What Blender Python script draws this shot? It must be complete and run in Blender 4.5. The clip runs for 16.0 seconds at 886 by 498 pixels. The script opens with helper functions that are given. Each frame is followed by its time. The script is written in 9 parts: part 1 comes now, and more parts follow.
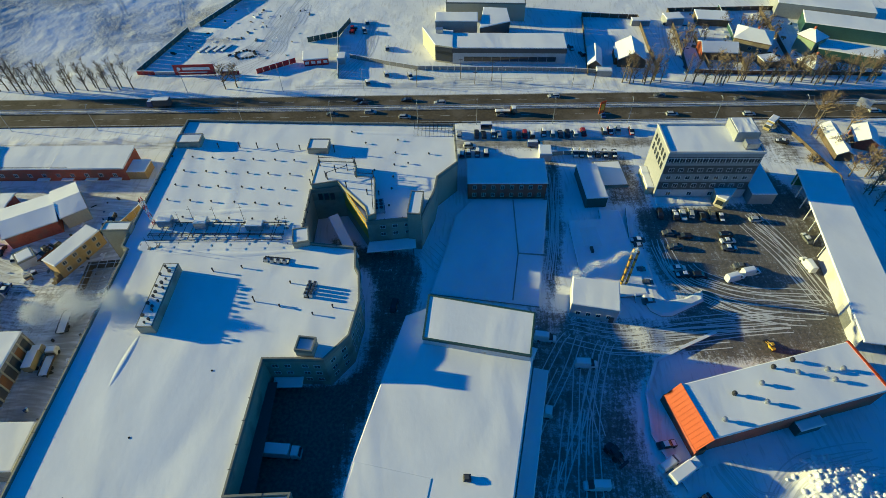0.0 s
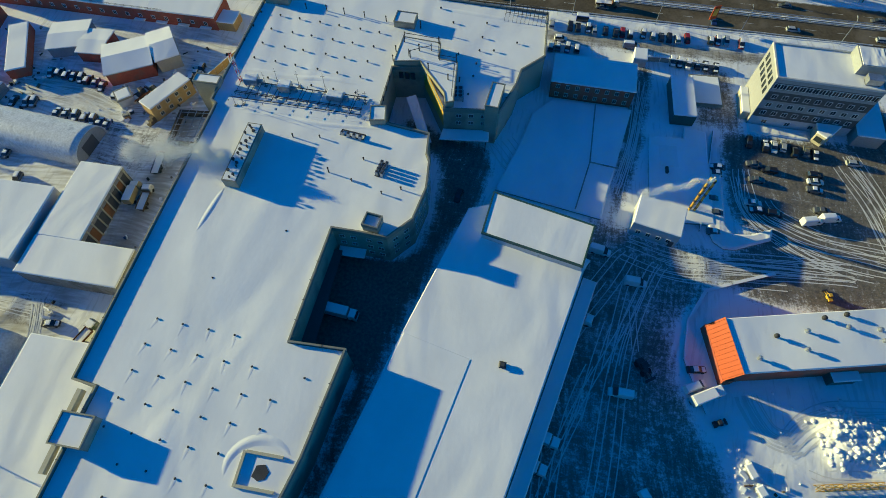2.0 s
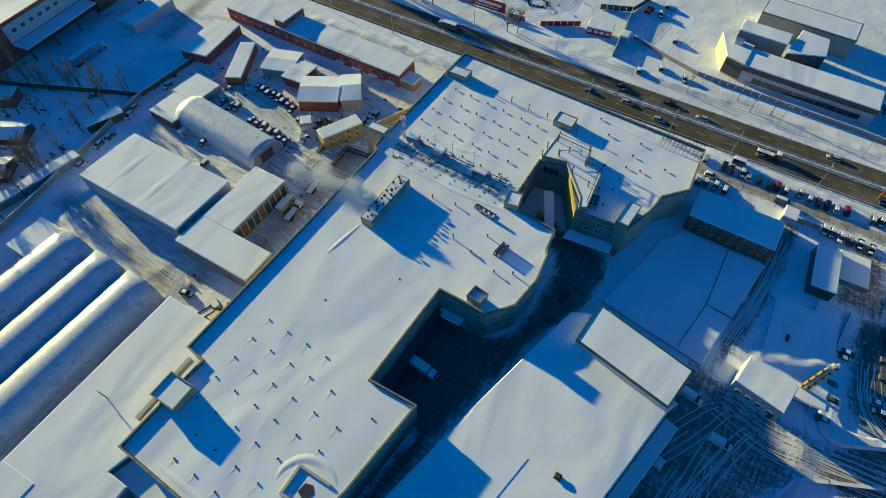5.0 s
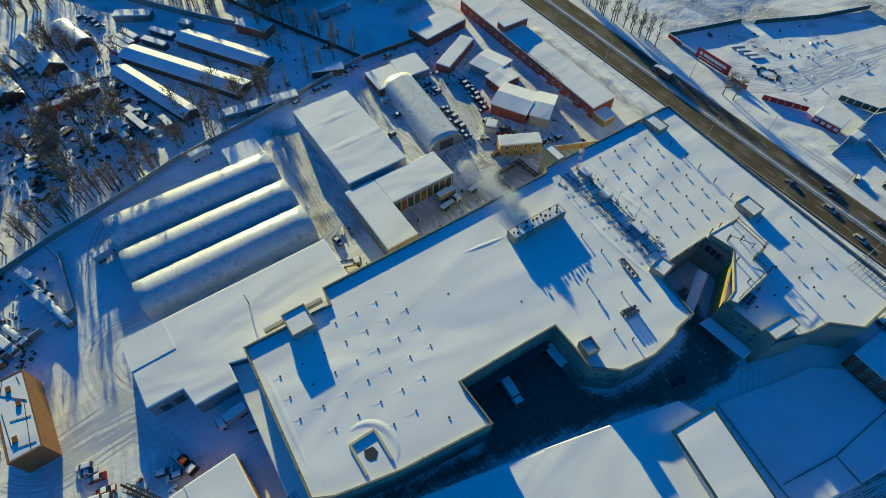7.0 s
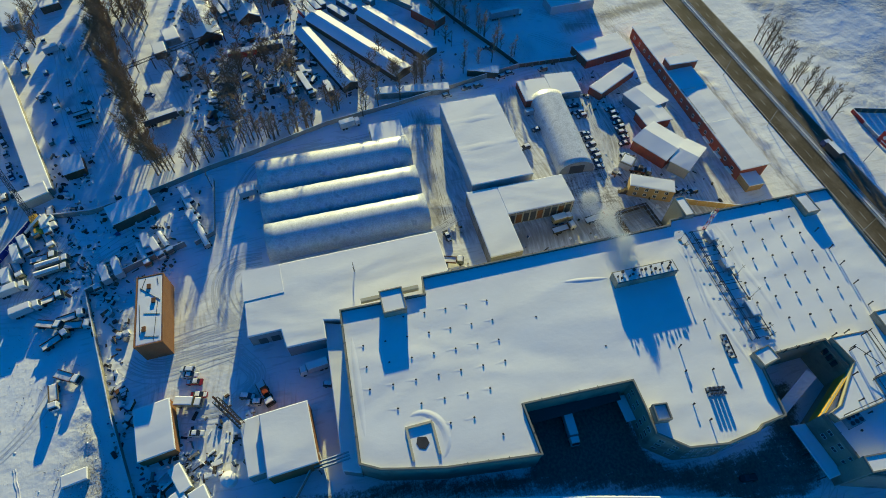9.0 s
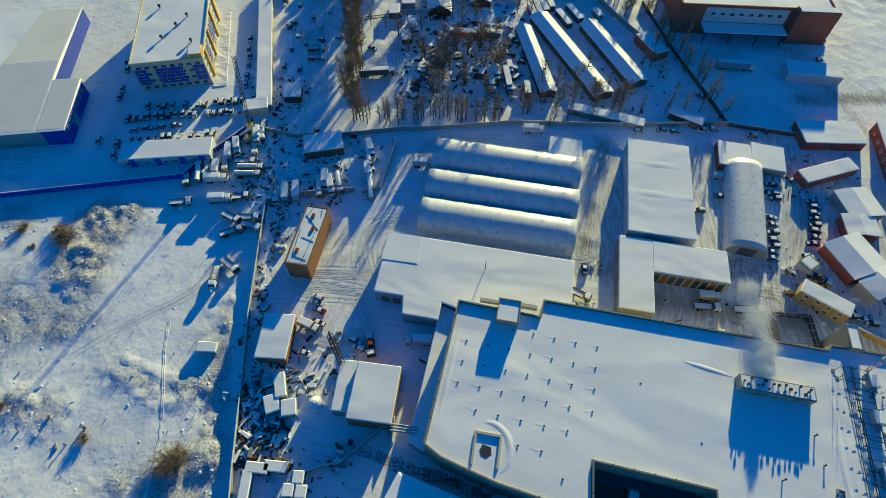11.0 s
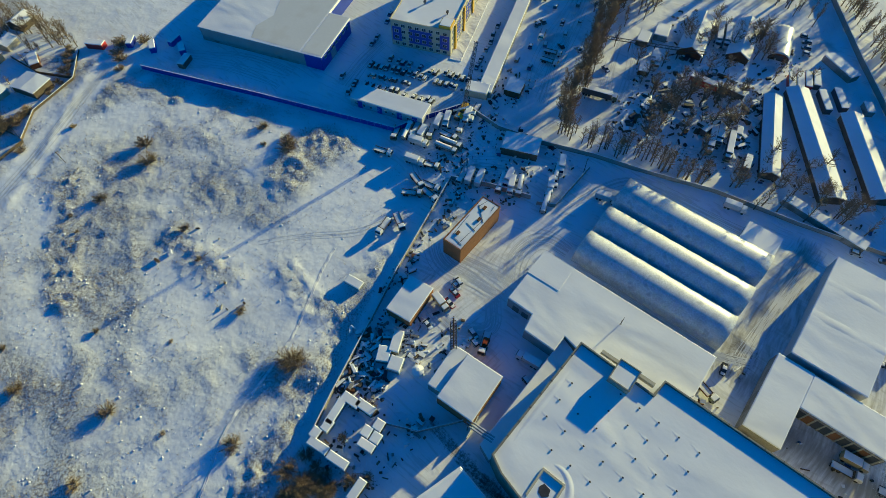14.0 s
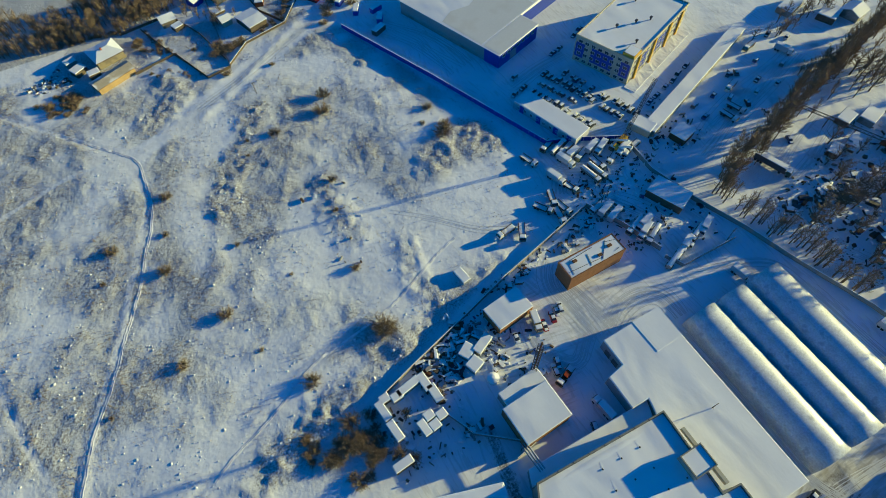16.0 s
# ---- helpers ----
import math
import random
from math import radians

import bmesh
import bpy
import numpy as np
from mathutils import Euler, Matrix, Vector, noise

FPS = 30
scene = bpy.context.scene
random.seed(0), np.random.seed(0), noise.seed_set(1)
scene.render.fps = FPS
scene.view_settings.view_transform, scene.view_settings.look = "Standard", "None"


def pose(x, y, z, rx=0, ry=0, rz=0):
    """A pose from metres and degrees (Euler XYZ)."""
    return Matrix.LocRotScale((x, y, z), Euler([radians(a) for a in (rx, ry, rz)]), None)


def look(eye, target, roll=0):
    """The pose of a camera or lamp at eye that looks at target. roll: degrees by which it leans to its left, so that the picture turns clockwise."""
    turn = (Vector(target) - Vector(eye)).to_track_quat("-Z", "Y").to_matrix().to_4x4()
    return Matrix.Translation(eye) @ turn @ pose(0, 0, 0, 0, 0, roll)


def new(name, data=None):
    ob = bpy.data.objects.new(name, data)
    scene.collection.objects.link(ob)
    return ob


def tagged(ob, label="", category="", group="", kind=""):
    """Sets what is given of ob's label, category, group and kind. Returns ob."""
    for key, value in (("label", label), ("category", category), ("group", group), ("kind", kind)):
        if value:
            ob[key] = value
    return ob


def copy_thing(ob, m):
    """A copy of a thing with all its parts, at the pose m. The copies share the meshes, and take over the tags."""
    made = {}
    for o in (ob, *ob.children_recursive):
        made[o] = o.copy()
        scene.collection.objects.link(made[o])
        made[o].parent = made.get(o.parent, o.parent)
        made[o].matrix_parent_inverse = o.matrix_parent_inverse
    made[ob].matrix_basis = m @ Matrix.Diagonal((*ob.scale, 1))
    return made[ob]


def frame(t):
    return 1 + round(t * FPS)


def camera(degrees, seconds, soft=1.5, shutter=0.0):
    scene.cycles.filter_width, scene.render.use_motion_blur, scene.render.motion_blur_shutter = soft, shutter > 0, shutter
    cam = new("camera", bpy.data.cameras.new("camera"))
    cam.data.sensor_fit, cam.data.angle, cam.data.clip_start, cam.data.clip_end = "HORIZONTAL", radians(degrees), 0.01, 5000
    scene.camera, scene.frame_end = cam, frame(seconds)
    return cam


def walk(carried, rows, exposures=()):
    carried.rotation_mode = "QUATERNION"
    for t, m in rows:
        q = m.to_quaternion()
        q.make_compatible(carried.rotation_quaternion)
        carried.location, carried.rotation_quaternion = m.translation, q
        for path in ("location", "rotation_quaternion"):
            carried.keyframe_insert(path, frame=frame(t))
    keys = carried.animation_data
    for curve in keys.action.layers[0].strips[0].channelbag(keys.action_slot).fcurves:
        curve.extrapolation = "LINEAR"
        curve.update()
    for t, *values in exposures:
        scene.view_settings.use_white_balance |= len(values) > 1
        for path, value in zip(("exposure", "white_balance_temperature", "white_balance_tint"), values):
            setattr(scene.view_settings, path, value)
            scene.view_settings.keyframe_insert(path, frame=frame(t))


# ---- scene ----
cam = camera(78.44, 16.0, soft=0.4)
# seconds, eye, yaw, pitch, roll
PATH = [
    (0, 0.00, 0.00, 119.98, -0.00, -48.83, -1.12),
    (0.5, -0.61, 0.24, 121.16, 2.86, -58.90, -1.87),
    (1, -1.14, 0.42, 122.36, 4.99, -60.97, -1.92),
    (1.5, -1.52, 0.46, 123.62, 7.81, -61.13, -1.58),
    (2, -1.80, 0.42, 124.88, 10.92, -61.25, -1.17),
    (2.5, -2.04, 0.35, 126.16, 12.75, -61.34, -1.02),
    (3, -2.29, 0.27, 127.43, 15.07, -61.40, -0.86),
    (3.2, -2.40, 0.23, 127.96, 17.14, -61.41, -0.73),
    (5.3, -3.53, -0.24, 133.67, 33.53, -53.91, 0.48),
    (5.5, -3.61, -0.26, 134.22, 36.12, -53.94, 0.60),
    (6, -3.70, -0.27, 135.66, 43.10, -54.12, 0.80),
    (6.5, -3.72, -0.24, 137.18, 49.42, -54.27, 0.95),
    (7, -3.68, -0.19, 138.79, 54.86, -54.39, 1.06),
    (7.5, -3.66, -0.10, 140.46, 59.74, -54.54, 1.15),
    (8, -3.73, 0.05, 142.11, 64.63, -54.73, 1.23),
    (8.5, -3.92, 0.19, 143.81, 68.99, -54.94, 1.32),
    (8.7, -4.05, 0.23, 144.50, 70.85, -55.05, 1.24),
    (10.8, -5.93, 0.53, 151.93, 96.91, -56.56, 1.28),
    (11, -6.11, 0.55, 152.65, 99.60, -56.67, 1.05),
    (11.5, -6.51, 0.58, 154.50, 105.64, -56.98, 0.77),
    (12, -6.92, 0.59, 156.23, 110.84, -57.23, 0.62),
    (12.5, -7.35, 0.59, 157.82, 115.43, -57.50, 0.36),
    (13, -7.78, 0.58, 159.29, 120.51, -57.74, -0.09),
    (13.5, -8.17, 0.56, 160.68, 125.42, -57.92, -0.51),
    (14, -8.52, 0.57, 162.06, 129.64, -58.06, -0.98),
    (14.5, -8.81, 0.60, 163.45, 134.06, -58.15, -1.39),
    (15, -9.06, 0.68, 164.89, 139.19, -58.16, -1.77),
    (15.5, -9.32, 0.76, 166.31, 146.20, -58.17, -2.37),
    (16, -9.57, 0.84, 167.72, 153.05, -58.16, -2.91),
]


def drone(x, y, z, yaw, pitch, roll):
    return pose(x, y, z, 0, 0, yaw) @ pose(0, 0, 0, 90 + pitch, 0, 0) @ pose(0, 0, 0, 0, 0, roll)


walk(cam, [(t, drone(*row)) for t, *row in PATH],
     exposures=((0.0, 0.66), (2.5, 0.68), (6.0, 0.64), (11.0, 0.67), (13.0, 0.60), (16.0, 0.56)))

# ---- light ----
SUN_WAY = Vector((0.975, -0.20, 0)).normalized()
SUN_UP = radians(10.2)
world = bpy.data.worlds.new("winter_sky")
scene.world = world
world.use_nodes = True
wt = world.node_tree
sky = wt.nodes.new("ShaderNodeTexSky")
sky.sky_type, sky.sun_disc = "NISHITA", False
sky.sun_elevation = SUN_UP
sky.sun_rotation = math.atan2(-SUN_WAY.x, -SUN_WAY.y)
sky.air_density, sky.dust_density, sky.ozone_density = 1.0, 0.3, 4.0
tone = wt.nodes.new("ShaderNodeHueSaturation")
tone.inputs["Saturation"].default_value = 1.75
wt.links.new(sky.outputs[0], tone.inputs["Color"])
clear = wt.nodes.new("ShaderNodeVectorMath")
clear.operation = "MULTIPLY"
clear.inputs[1].default_value = (0.40, 0.88, 1.12)
wt.links.new(tone.outputs[0], clear.inputs[0])
wt.links.new(clear.outputs[0], wt.nodes["Background"].inputs["Color"])
wt.nodes["Background"].inputs["Strength"].default_value = 0.099

sun_data = bpy.data.lights.new("sun", "SUN")
sun_data.energy, sun_data.angle, sun_data.color = 4.9, radians(0.6), (0.98, 0.92, 0.38)
sun = new("sun", sun_data)
sun.matrix_world = look((0, 0, 300), Vector((0, 0, 300)) + SUN_WAY * math.cos(SUN_UP) + Vector((0, 0, -math.sin(SUN_UP))))

# ---- materials ----
def material(name, color, rough=0.7, metal=0.0, var=0.25, scale=1.0, bump=0.3, dirt=None, amount=0.0, spec=0.4, fine=14.0, space="Object"):
    """A surface with stains at the size 'scale' and grain 'fine' times smaller; dirt: a second colour in patches."""
    m = bpy.data.materials.new(name)
    m.use_nodes = True
    t = m.node_tree
    b = t.nodes["Principled BSDF"]
    b.inputs["Roughness"].default_value, b.inputs["Metallic"].default_value = rough, metal
    b.inputs["Specular IOR Level"].default_value = spec
    co = t.nodes.new("ShaderNodeTexCoord")
    big, small = t.nodes.new("ShaderNodeTexNoise"), t.nodes.new("ShaderNodeTexNoise")
    big.inputs["Scale"].default_value, small.inputs["Scale"].default_value = scale * 0.35, scale * fine * 0.35
    big.inputs["Detail"].default_value, small.inputs["Detail"].default_value = 5, 3
    for n in (big, small):
        t.links.new(co.outputs[space], n.inputs["Vector"])
    add = t.nodes.new("ShaderNodeMath")
    add.operation = "ADD"
    t.links.new(big.outputs["Fac"], add.inputs[0]), t.links.new(small.outputs["Fac"], add.inputs[1])
    ramp = t.nodes.new("ShaderNodeMapRange")
    ramp.inputs["From Min"].default_value, ramp.inputs["From Max"].default_value = 0.7, 1.3
    ramp.inputs["To Min"].default_value, ramp.inputs["To Max"].default_value = 1 - var, 1 + var
    t.links.new(add.outputs[0], ramp.inputs["Value"])
    mul = t.nodes.new("ShaderNodeVectorMath")
    mul.operation = "SCALE"
    mul.inputs[0].default_value = color
    t.links.new(ramp.outputs[0], mul.inputs["Scale"])
    out = mul.outputs[0]
    if dirt:
        mix, cut = t.nodes.new("ShaderNodeMix"), t.nodes.new("ShaderNodeMapRange")
        mix.data_type = "RGBA"
        cut.inputs["From Min"].default_value, cut.inputs["From Max"].default_value = 0.62 - amount * 0.35, 0.72 - amount * 0.3
        t.links.new(big.outputs["Fac"], cut.inputs["Value"])
        t.links.new(cut.outputs[0], mix.inputs["Factor"])
        t.links.new(out, mix.inputs["A"])
        mix.inputs["B"].default_value = (*dirt, 1)
        out = mix.outputs["Result"]
    t.links.new(out, b.inputs["Base Color"])
    bp = t.nodes.new("ShaderNodeBump")
    bp.inputs["Strength"].default_value, bp.inputs["Distance"].default_value = bump, 0.1 / max(scale, 0.1)
    t.links.new(add.outputs[0], bp.inputs["Height"])
    t.links.new(bp.outputs[0], b.inputs["Normal"])
    return m


def roof_snow_material(name, color, wave, depth):
    """Wind-packed snow: long soft drifts, small ripples and fine grain."""
    m = bpy.data.materials.new(name)
    m.use_nodes = True
    t = m.node_tree
    b = t.nodes["Principled BSDF"]
    b.inputs["Roughness"].default_value, b.inputs["Specular IOR Level"].default_value = 0.75, 0.25
    co = t.nodes.new("ShaderNodeNewGeometry")
    mp = t.nodes.new("ShaderNodeMapping")
    mp.inputs["Scale"].default_value = (1.0, 0.55, 1.0)
    t.links.new(co.outputs["Position"], mp.inputs["Vector"])
    drift, ripple, stain = (t.nodes.new("ShaderNodeTexNoise") for _ in range(3))
    drift.inputs["Scale"].default_value, ripple.inputs["Scale"].default_value, stain.inputs["Scale"].default_value = wave, 1.0, 0.12
    drift.inputs["Detail"].default_value, ripple.inputs["Detail"].default_value, stain.inputs["Detail"].default_value = 2, 6, 6
    drift.inputs["Distortion"].default_value = 0.6
    for n in (drift, ripple, stain):
        t.links.new(mp.outputs[0], n.inputs["Vector"])
    b1, b2 = t.nodes.new("ShaderNodeBump"), t.nodes.new("ShaderNodeBump")
    b1.inputs["Strength"].default_value, b1.inputs["Distance"].default_value = 1.0, depth
    b2.inputs["Strength"].default_value, b2.inputs["Distance"].default_value = 0.5, 0.05
    t.links.new(drift.outputs["Fac"], b1.inputs["Height"]), t.links.new(ripple.outputs["Fac"], b2.inputs["Height"])
    t.links.new(b1.outputs[0], b2.inputs["Normal"]), t.links.new(b2.outputs[0], b.inputs["Normal"])
    ramp = t.nodes.new("ShaderNodeValToRGB")
    ramp.color_ramp.elements[0].position, ramp.color_ramp.elements[1].position = 0.3, 0.7
    ramp.color_ramp.elements[0].color = (color[0] * 0.9, color[1] * 0.9, color[2] * 0.91, 1)
    ramp.color_ramp.elements[1].color = (*color, 1)
    t.links.new(stain.outputs["Fac"], ramp.inputs[0])
    t.links.new(ramp.outputs[0], b.inputs["Base Color"])
    return m


SNOW = roof_snow_material("snow", (0.87, 0.87, 0.88), 0.045, 0.75)
SNOW_ROUGH = roof_snow_material("rough_snow", (0.82, 0.81, 0.81), 0.25, 0.6)
PANEL = material("beige_panel", (0.36, 0.33, 0.25), 0.6, var=0.12, scale=0.4, bump=0.1, dirt=(0.22, 0.2, 0.16), amount=0.2)
PANEL_GREY = material("grey_panel", (0.30, 0.31, 0.31), 0.55, var=0.12, scale=0.4, bump=0.1)
PANEL_DARK = material("dark_grey_panel", (0.075, 0.08, 0.085), 0.5, var=0.12, scale=0.5, bump=0.1)
PANEL_WHITE = material("white_panel", (0.5, 0.505, 0.52), 0.5, var=0.1, scale=0.4, bump=0.1, dirt=(0.45, 0.43, 0.4), amount=0.15)
CREAM = material("cream_render", (0.5, 0.45, 0.33), 0.7, var=0.1, scale=0.5, bump=0.15)
YELLOW = material("yellow_panel", (0.62, 0.36, 0.04), 0.5, var=0.12, scale=0.5, bump=0.1)
ORANGE = material("orange_sheet", (0.42, 0.052, 0.002), 0.6, var=0.15, scale=0.6, bump=0.15)
BRICK_RED = material("red_brick", (0.40, 0.095, 0.055), 0.8, var=0.3, scale=0.8, bump=0.5, dirt=(0.3, 0.11, 0.07), amount=0.3)
BRICK_ORANGE = material("orange_brick", (0.29, 0.125, 0.05), 0.8, var=0.25, scale=0.8, bump=0.5, dirt=(0.25, 0.12, 0.06), amount=0.25)
BLUE = material("blue_sheet", (0.02, 0.05, 0.36), 0.45, var=0.15, scale=0.5, bump=0.1)
GREEN = material("green_sheet", (0.03, 0.16, 0.06), 0.5, var=0.15, scale=0.5, bump=0.1)
TEAL = material("dark_green_sheet", (0.03, 0.09, 0.08), 0.5, var=0.15, scale=0.5, bump=0.1)
CONCRETE = material("concrete", (0.32, 0.30, 0.27), 0.85, var=0.25, scale=0.6, bump=0.4, dirt=(0.2, 0.18, 0.15), amount=0.3)
COPING = material("coping_metal", (0.23, 0.225, 0.19), 0.6, metal=0.1, var=0.15, scale=0.7, bump=0.1)
ZINC = material("galvanised_sheet", (0.42, 0.44, 0.46), 0.35, metal=0.75, var=0.25, scale=0.5, bump=0.15)
STEEL = material("dark_steel", (0.07, 0.07, 0.075), 0.5, metal=0.6, var=0.3, scale=1.5, bump=0.2)
RUST = material("rusty_steel", (0.16, 0.07, 0.035), 0.8, metal=0.2, var=0.4, scale=1.5, bump=0.4)
RED_PAINT = material("red_paint", (0.45, 0.03, 0.03), 0.45, var=0.12, scale=0.7, bump=0.08)
WHITE_PAINT = material("white_paint", (0.75, 0.75, 0.74), 0.4, var=0.08, scale=0.7, bump=0.05)
GLASS = material("window_glass", (0.03, 0.04, 0.05), 0.08, var=0.2, scale=0.6, bump=0.0, spec=0.8)
WOOD = material("weathered_wood", (0.12, 0.088, 0.06), 0.85, var=0.35, scale=1.2, bump=0.5)
WOOD_YELLOW = material("yellow_boards", (0.44, 0.29, 0.13), 0.75, var=0.2, scale=1.0, bump=0.3)
BARK = material("bark", (0.16, 0.125, 0.095), 0.9, var=0.4, scale=2.0, bump=0.6)
TWIG = material("twigs", (0.25, 0.18, 0.115), 0.9, var=0.4, scale=2.0, bump=0.3)
DRY_GRASS = material("dry_grass", (0.24, 0.17, 0.09), 0.9, var=0.4, scale=1.0, bump=0.2)
RUBBER = material("tyre_rubber", (0.025, 0.025, 0.027), 0.85, var=0.2, scale=3, bump=0.2)
ASPHALT = material("asphalt", (0.115, 0.092, 0.062), 0.8, var=0.3, scale=0.25, bump=0.2, dirt=(0.17, 0.14, 0.105), amount=0.3, space="Object", spec=0.15)
PAINT_LINE = material("road_paint", (0.5, 0.49, 0.46), 0.7, var=0.4, scale=1.5, bump=0.1)
TARP = material("hangar_fabric", (0.55, 0.56, 0.57), 0.4, metal=0.25, var=0.15, scale=0.4, bump=0.3, dirt=(0.36, 0.36, 0.36), amount=0.25)

# ---- geometry helpers ----
class Geo:
    """Collects the corners and faces of one mesh."""

    def __init__(self):
        self.v, self.f = [], []

    def add(self, verts, faces):
        n = len(self.v)
        self.v += [tuple(p) for p in verts]
        self.f += [tuple(i + n for i in f) for f in faces]
        return self

    def box(self, x0, x1, y0, y1, z0, z1, m=None):
        c = [(x, y, z) for z in (z0, z1) for x, y in ((x0, y0), (x1, y0), (x1, y1), (x0, y1))]
        if m is not None:
            c = [m @ Vector(p) for p in c]
        return self.add(c, [(3, 2, 1, 0), (4, 5, 6, 7), (0, 1, 5, 4), (1, 2, 6, 5), (2, 3, 7, 6), (3, 0, 4, 7)])

    def prism(self, poly, z0, z1):
        n = len(poly)
        self.add([(x, y, z0) for x, y in poly] + [(x, y, z1) for x, y in poly],
                 [tuple(range(n))[::-1], tuple(range(n, 2 * n))] + [(i, (i + 1) % n, n + (i + 1) % n, n + i) for i in range(n)])
        return self

    def pillow(self, poly, z0, z1, inset):
        """A layer with rounded upper edges."""
        inner, mid = offset(poly, inset), offset(poly, inset * 0.3)
        zm, n = z0 + (z1 - z0) * 0.65, len(poly)
        rings = [[(*p, z0) for p in poly], [(*p, zm) for p in mid], [(*p, z1) for p in inner]]
        faces = [tuple(range(n))[::-1], tuple(range(2 * n, 3 * n))]
        for r in (0, 1):
            faces += [(r * n + i, r * n + (i + 1) % n, r * n + n + (i + 1) % n, r * n + n + i) for i in range(n)]
        return self.add([p for r in rings for p in r], faces)

    def ring(self, poly, width, z0, z1):
        """A wall of that width standing inside the outline."""
        inner, n = offset(poly, width), len(poly)
        v = [(*p, z) for z in (z0, z1) for p in (*poly, *inner)]
        f = []
        for i in range(n):
            j = (i + 1) % n
            f += [(i, j, 2 * n + j, 2 * n + i), (n + j, n + i, 3 * n + i, 3 * n + j), (2 * n + i, 2 * n + j, 3 * n + j, 3 * n + i), (j, i, n + i, n + j)]
        return self.add(v, f)

    def tube(self, a, b, r0, r1=None, n=6):
        a, b = Vector(a), Vector(b)
        r1 = r0 if r1 is None else r1
        w = (b - a).normalized()
        u = w.orthogonal().normalized()
        s = w.cross(u)
        ring = [(u * math.cos(k * math.tau / n) + s * math.sin(k * math.tau / n)) for k in range(n)]
        ends = [tuple(range(n))[::-1], tuple(range(n, 2 * n))] if n > 3 else []
        return self.add([a + q * r0 for q in ring] + [b + q * r1 for q in ring],
                        ends + [(i, (i + 1) % n, n + (i + 1) % n, n + i) for i in range(n)])

    def spike(self, a, b, r):
        """A three-sided twig that ends in a point."""
        a, b = Vector(a), Vector(b)
        u = (b - a).orthogonal().normalized() * r
        w = (b - a).normalized().cross(u)
        return self.add([a + u, a - u * 0.5 + w * 0.87, a - u * 0.5 - w * 0.87, b], [(0, 1, 3), (1, 2, 3), (2, 0, 3)])

    def extrude(self, outline, x0, x1, taper=0.0):
        """An outline in y and z, drawn out along x; taper narrows it towards x1."""
        n = len(outline)
        v = [(x0, y, z) for y, z in outline] + [(x1, y * (1 - taper), z) for y, z in outline]
        return self.add(v, [tuple(range(n))[::-1], tuple(range(n, 2 * n))] + [(i, (i + 1) % n, n + (i + 1) % n, n + i) for i in range(n)])

    def mesh(self, name, mat, smooth=False):
        me = bpy.data.meshes.new(name)
        me.from_pydata(self.v, [], self.f)
        if mat:
            me.materials.append(mat)
        bm = bmesh.new()
        bm.from_mesh(me)
        bmesh.ops.recalc_face_normals(bm, faces=bm.faces)
        bm.to_mesh(me)
        bm.free()
        if smooth:
            me.polygons.foreach_set("use_smooth", [True] * len(me.polygons))
        return me


def offset(poly, d):
    """The outline (counter-clockwise) moved inwards by d."""
    out, n = [], len(poly)
    for i in range(n):
        a, b, c = (Vector(poly[k % n]) for k in (i - 1, i, i + 1))
        e, g = (b - a).normalized(), (c - b).normalized()
        n1, n2 = Vector((-e.y, e.x)), Vector((-g.y, g.x))
        m = (n1 + n2)
        m = m / max(m.dot(n1), 0.35) if m.length > 1e-6 else n1
        out.append((b.x + m.x * d, b.y + m.y * d))
    return out


def rect(length, width):
    return [(-length / 2, -width / 2), (length / 2, -width / 2), (length / 2, width / 2), (-length / 2, width / 2)]


def part(name, geo, mat, parent, label="", smooth=False, at=None):
    """One mesh under a thing or a part. geo: a Geo, or a mesh to share."""
    ob = new(name, geo.mesh(name, mat, smooth) if isinstance(geo, Geo) else geo)
    ob.parent = parent
    if at is not None:
        ob.matrix_basis = at
    return tagged(ob, label)


def thing(name, x, y, rz, label, category, group="", kind="", z=0.0):
    ob = new(name)
    ob.empty_display_size = 1
    ob.matrix_basis = pose(x, y, z, 0, 0, rz)
    return tagged(ob, label, category, group, kind)


def structure(name, geo, mat, label, smooth=False):
    return tagged(new(name, geo.mesh(name, mat, smooth)), label, kind="structure")

# ---- ground ----
NX, NY = np.arange(-330, 191, 1.25), np.arange(-345, 311, 1.25)
FAR = np.array([400.0, 600, 1000, 2500])
gx = np.concatenate([-330 - FAR[::-1] + 300, NX, 190 + FAR - 300])
gy = np.concatenate([-345 - FAR[::-1] + 300, NY, 310 + FAR - 300])
GX, GY = np.meshgrid(gx, gy, indexing="xy")


def inside(poly):
    hit = np.zeros(GX.shape, bool)
    n = len(poly)
    for i in range(n):
        (x0, y0), (x1, y1) = poly[i], poly[(i + 1) % n]
        if y0 == y1:
            continue
        hit ^= ((y0 > GY) != (y1 > GY)) & (GX < (x1 - x0) * (GY - y0) / (y1 - y0) + x0)
    return hit


def near_line(points, width):
    """1 on a polyline, falling to 0 at that distance."""
    best = np.full(GX.shape, 1e9)
    for (x0, y0), (x1, y1) in zip(points, points[1:]):
        dx, dy = x1 - x0, y1 - y0
        k = np.clip(((GX - x0) * dx + (GY - y0) * dy) / (dx * dx + dy * dy), 0, 1)
        best = np.minimum(best, np.hypot(GX - x0 - k * dx, GY - y0 - k * dy))
    return np.clip(1 - best / width, 0, 1)


def blur(a, n):
    for _ in range(n):
        a = (a + np.roll(a, 1, 0) + np.roll(a, -1, 0) + np.roll(a, 1, 1) + np.roll(a, -1, 1)) / 5
    return a


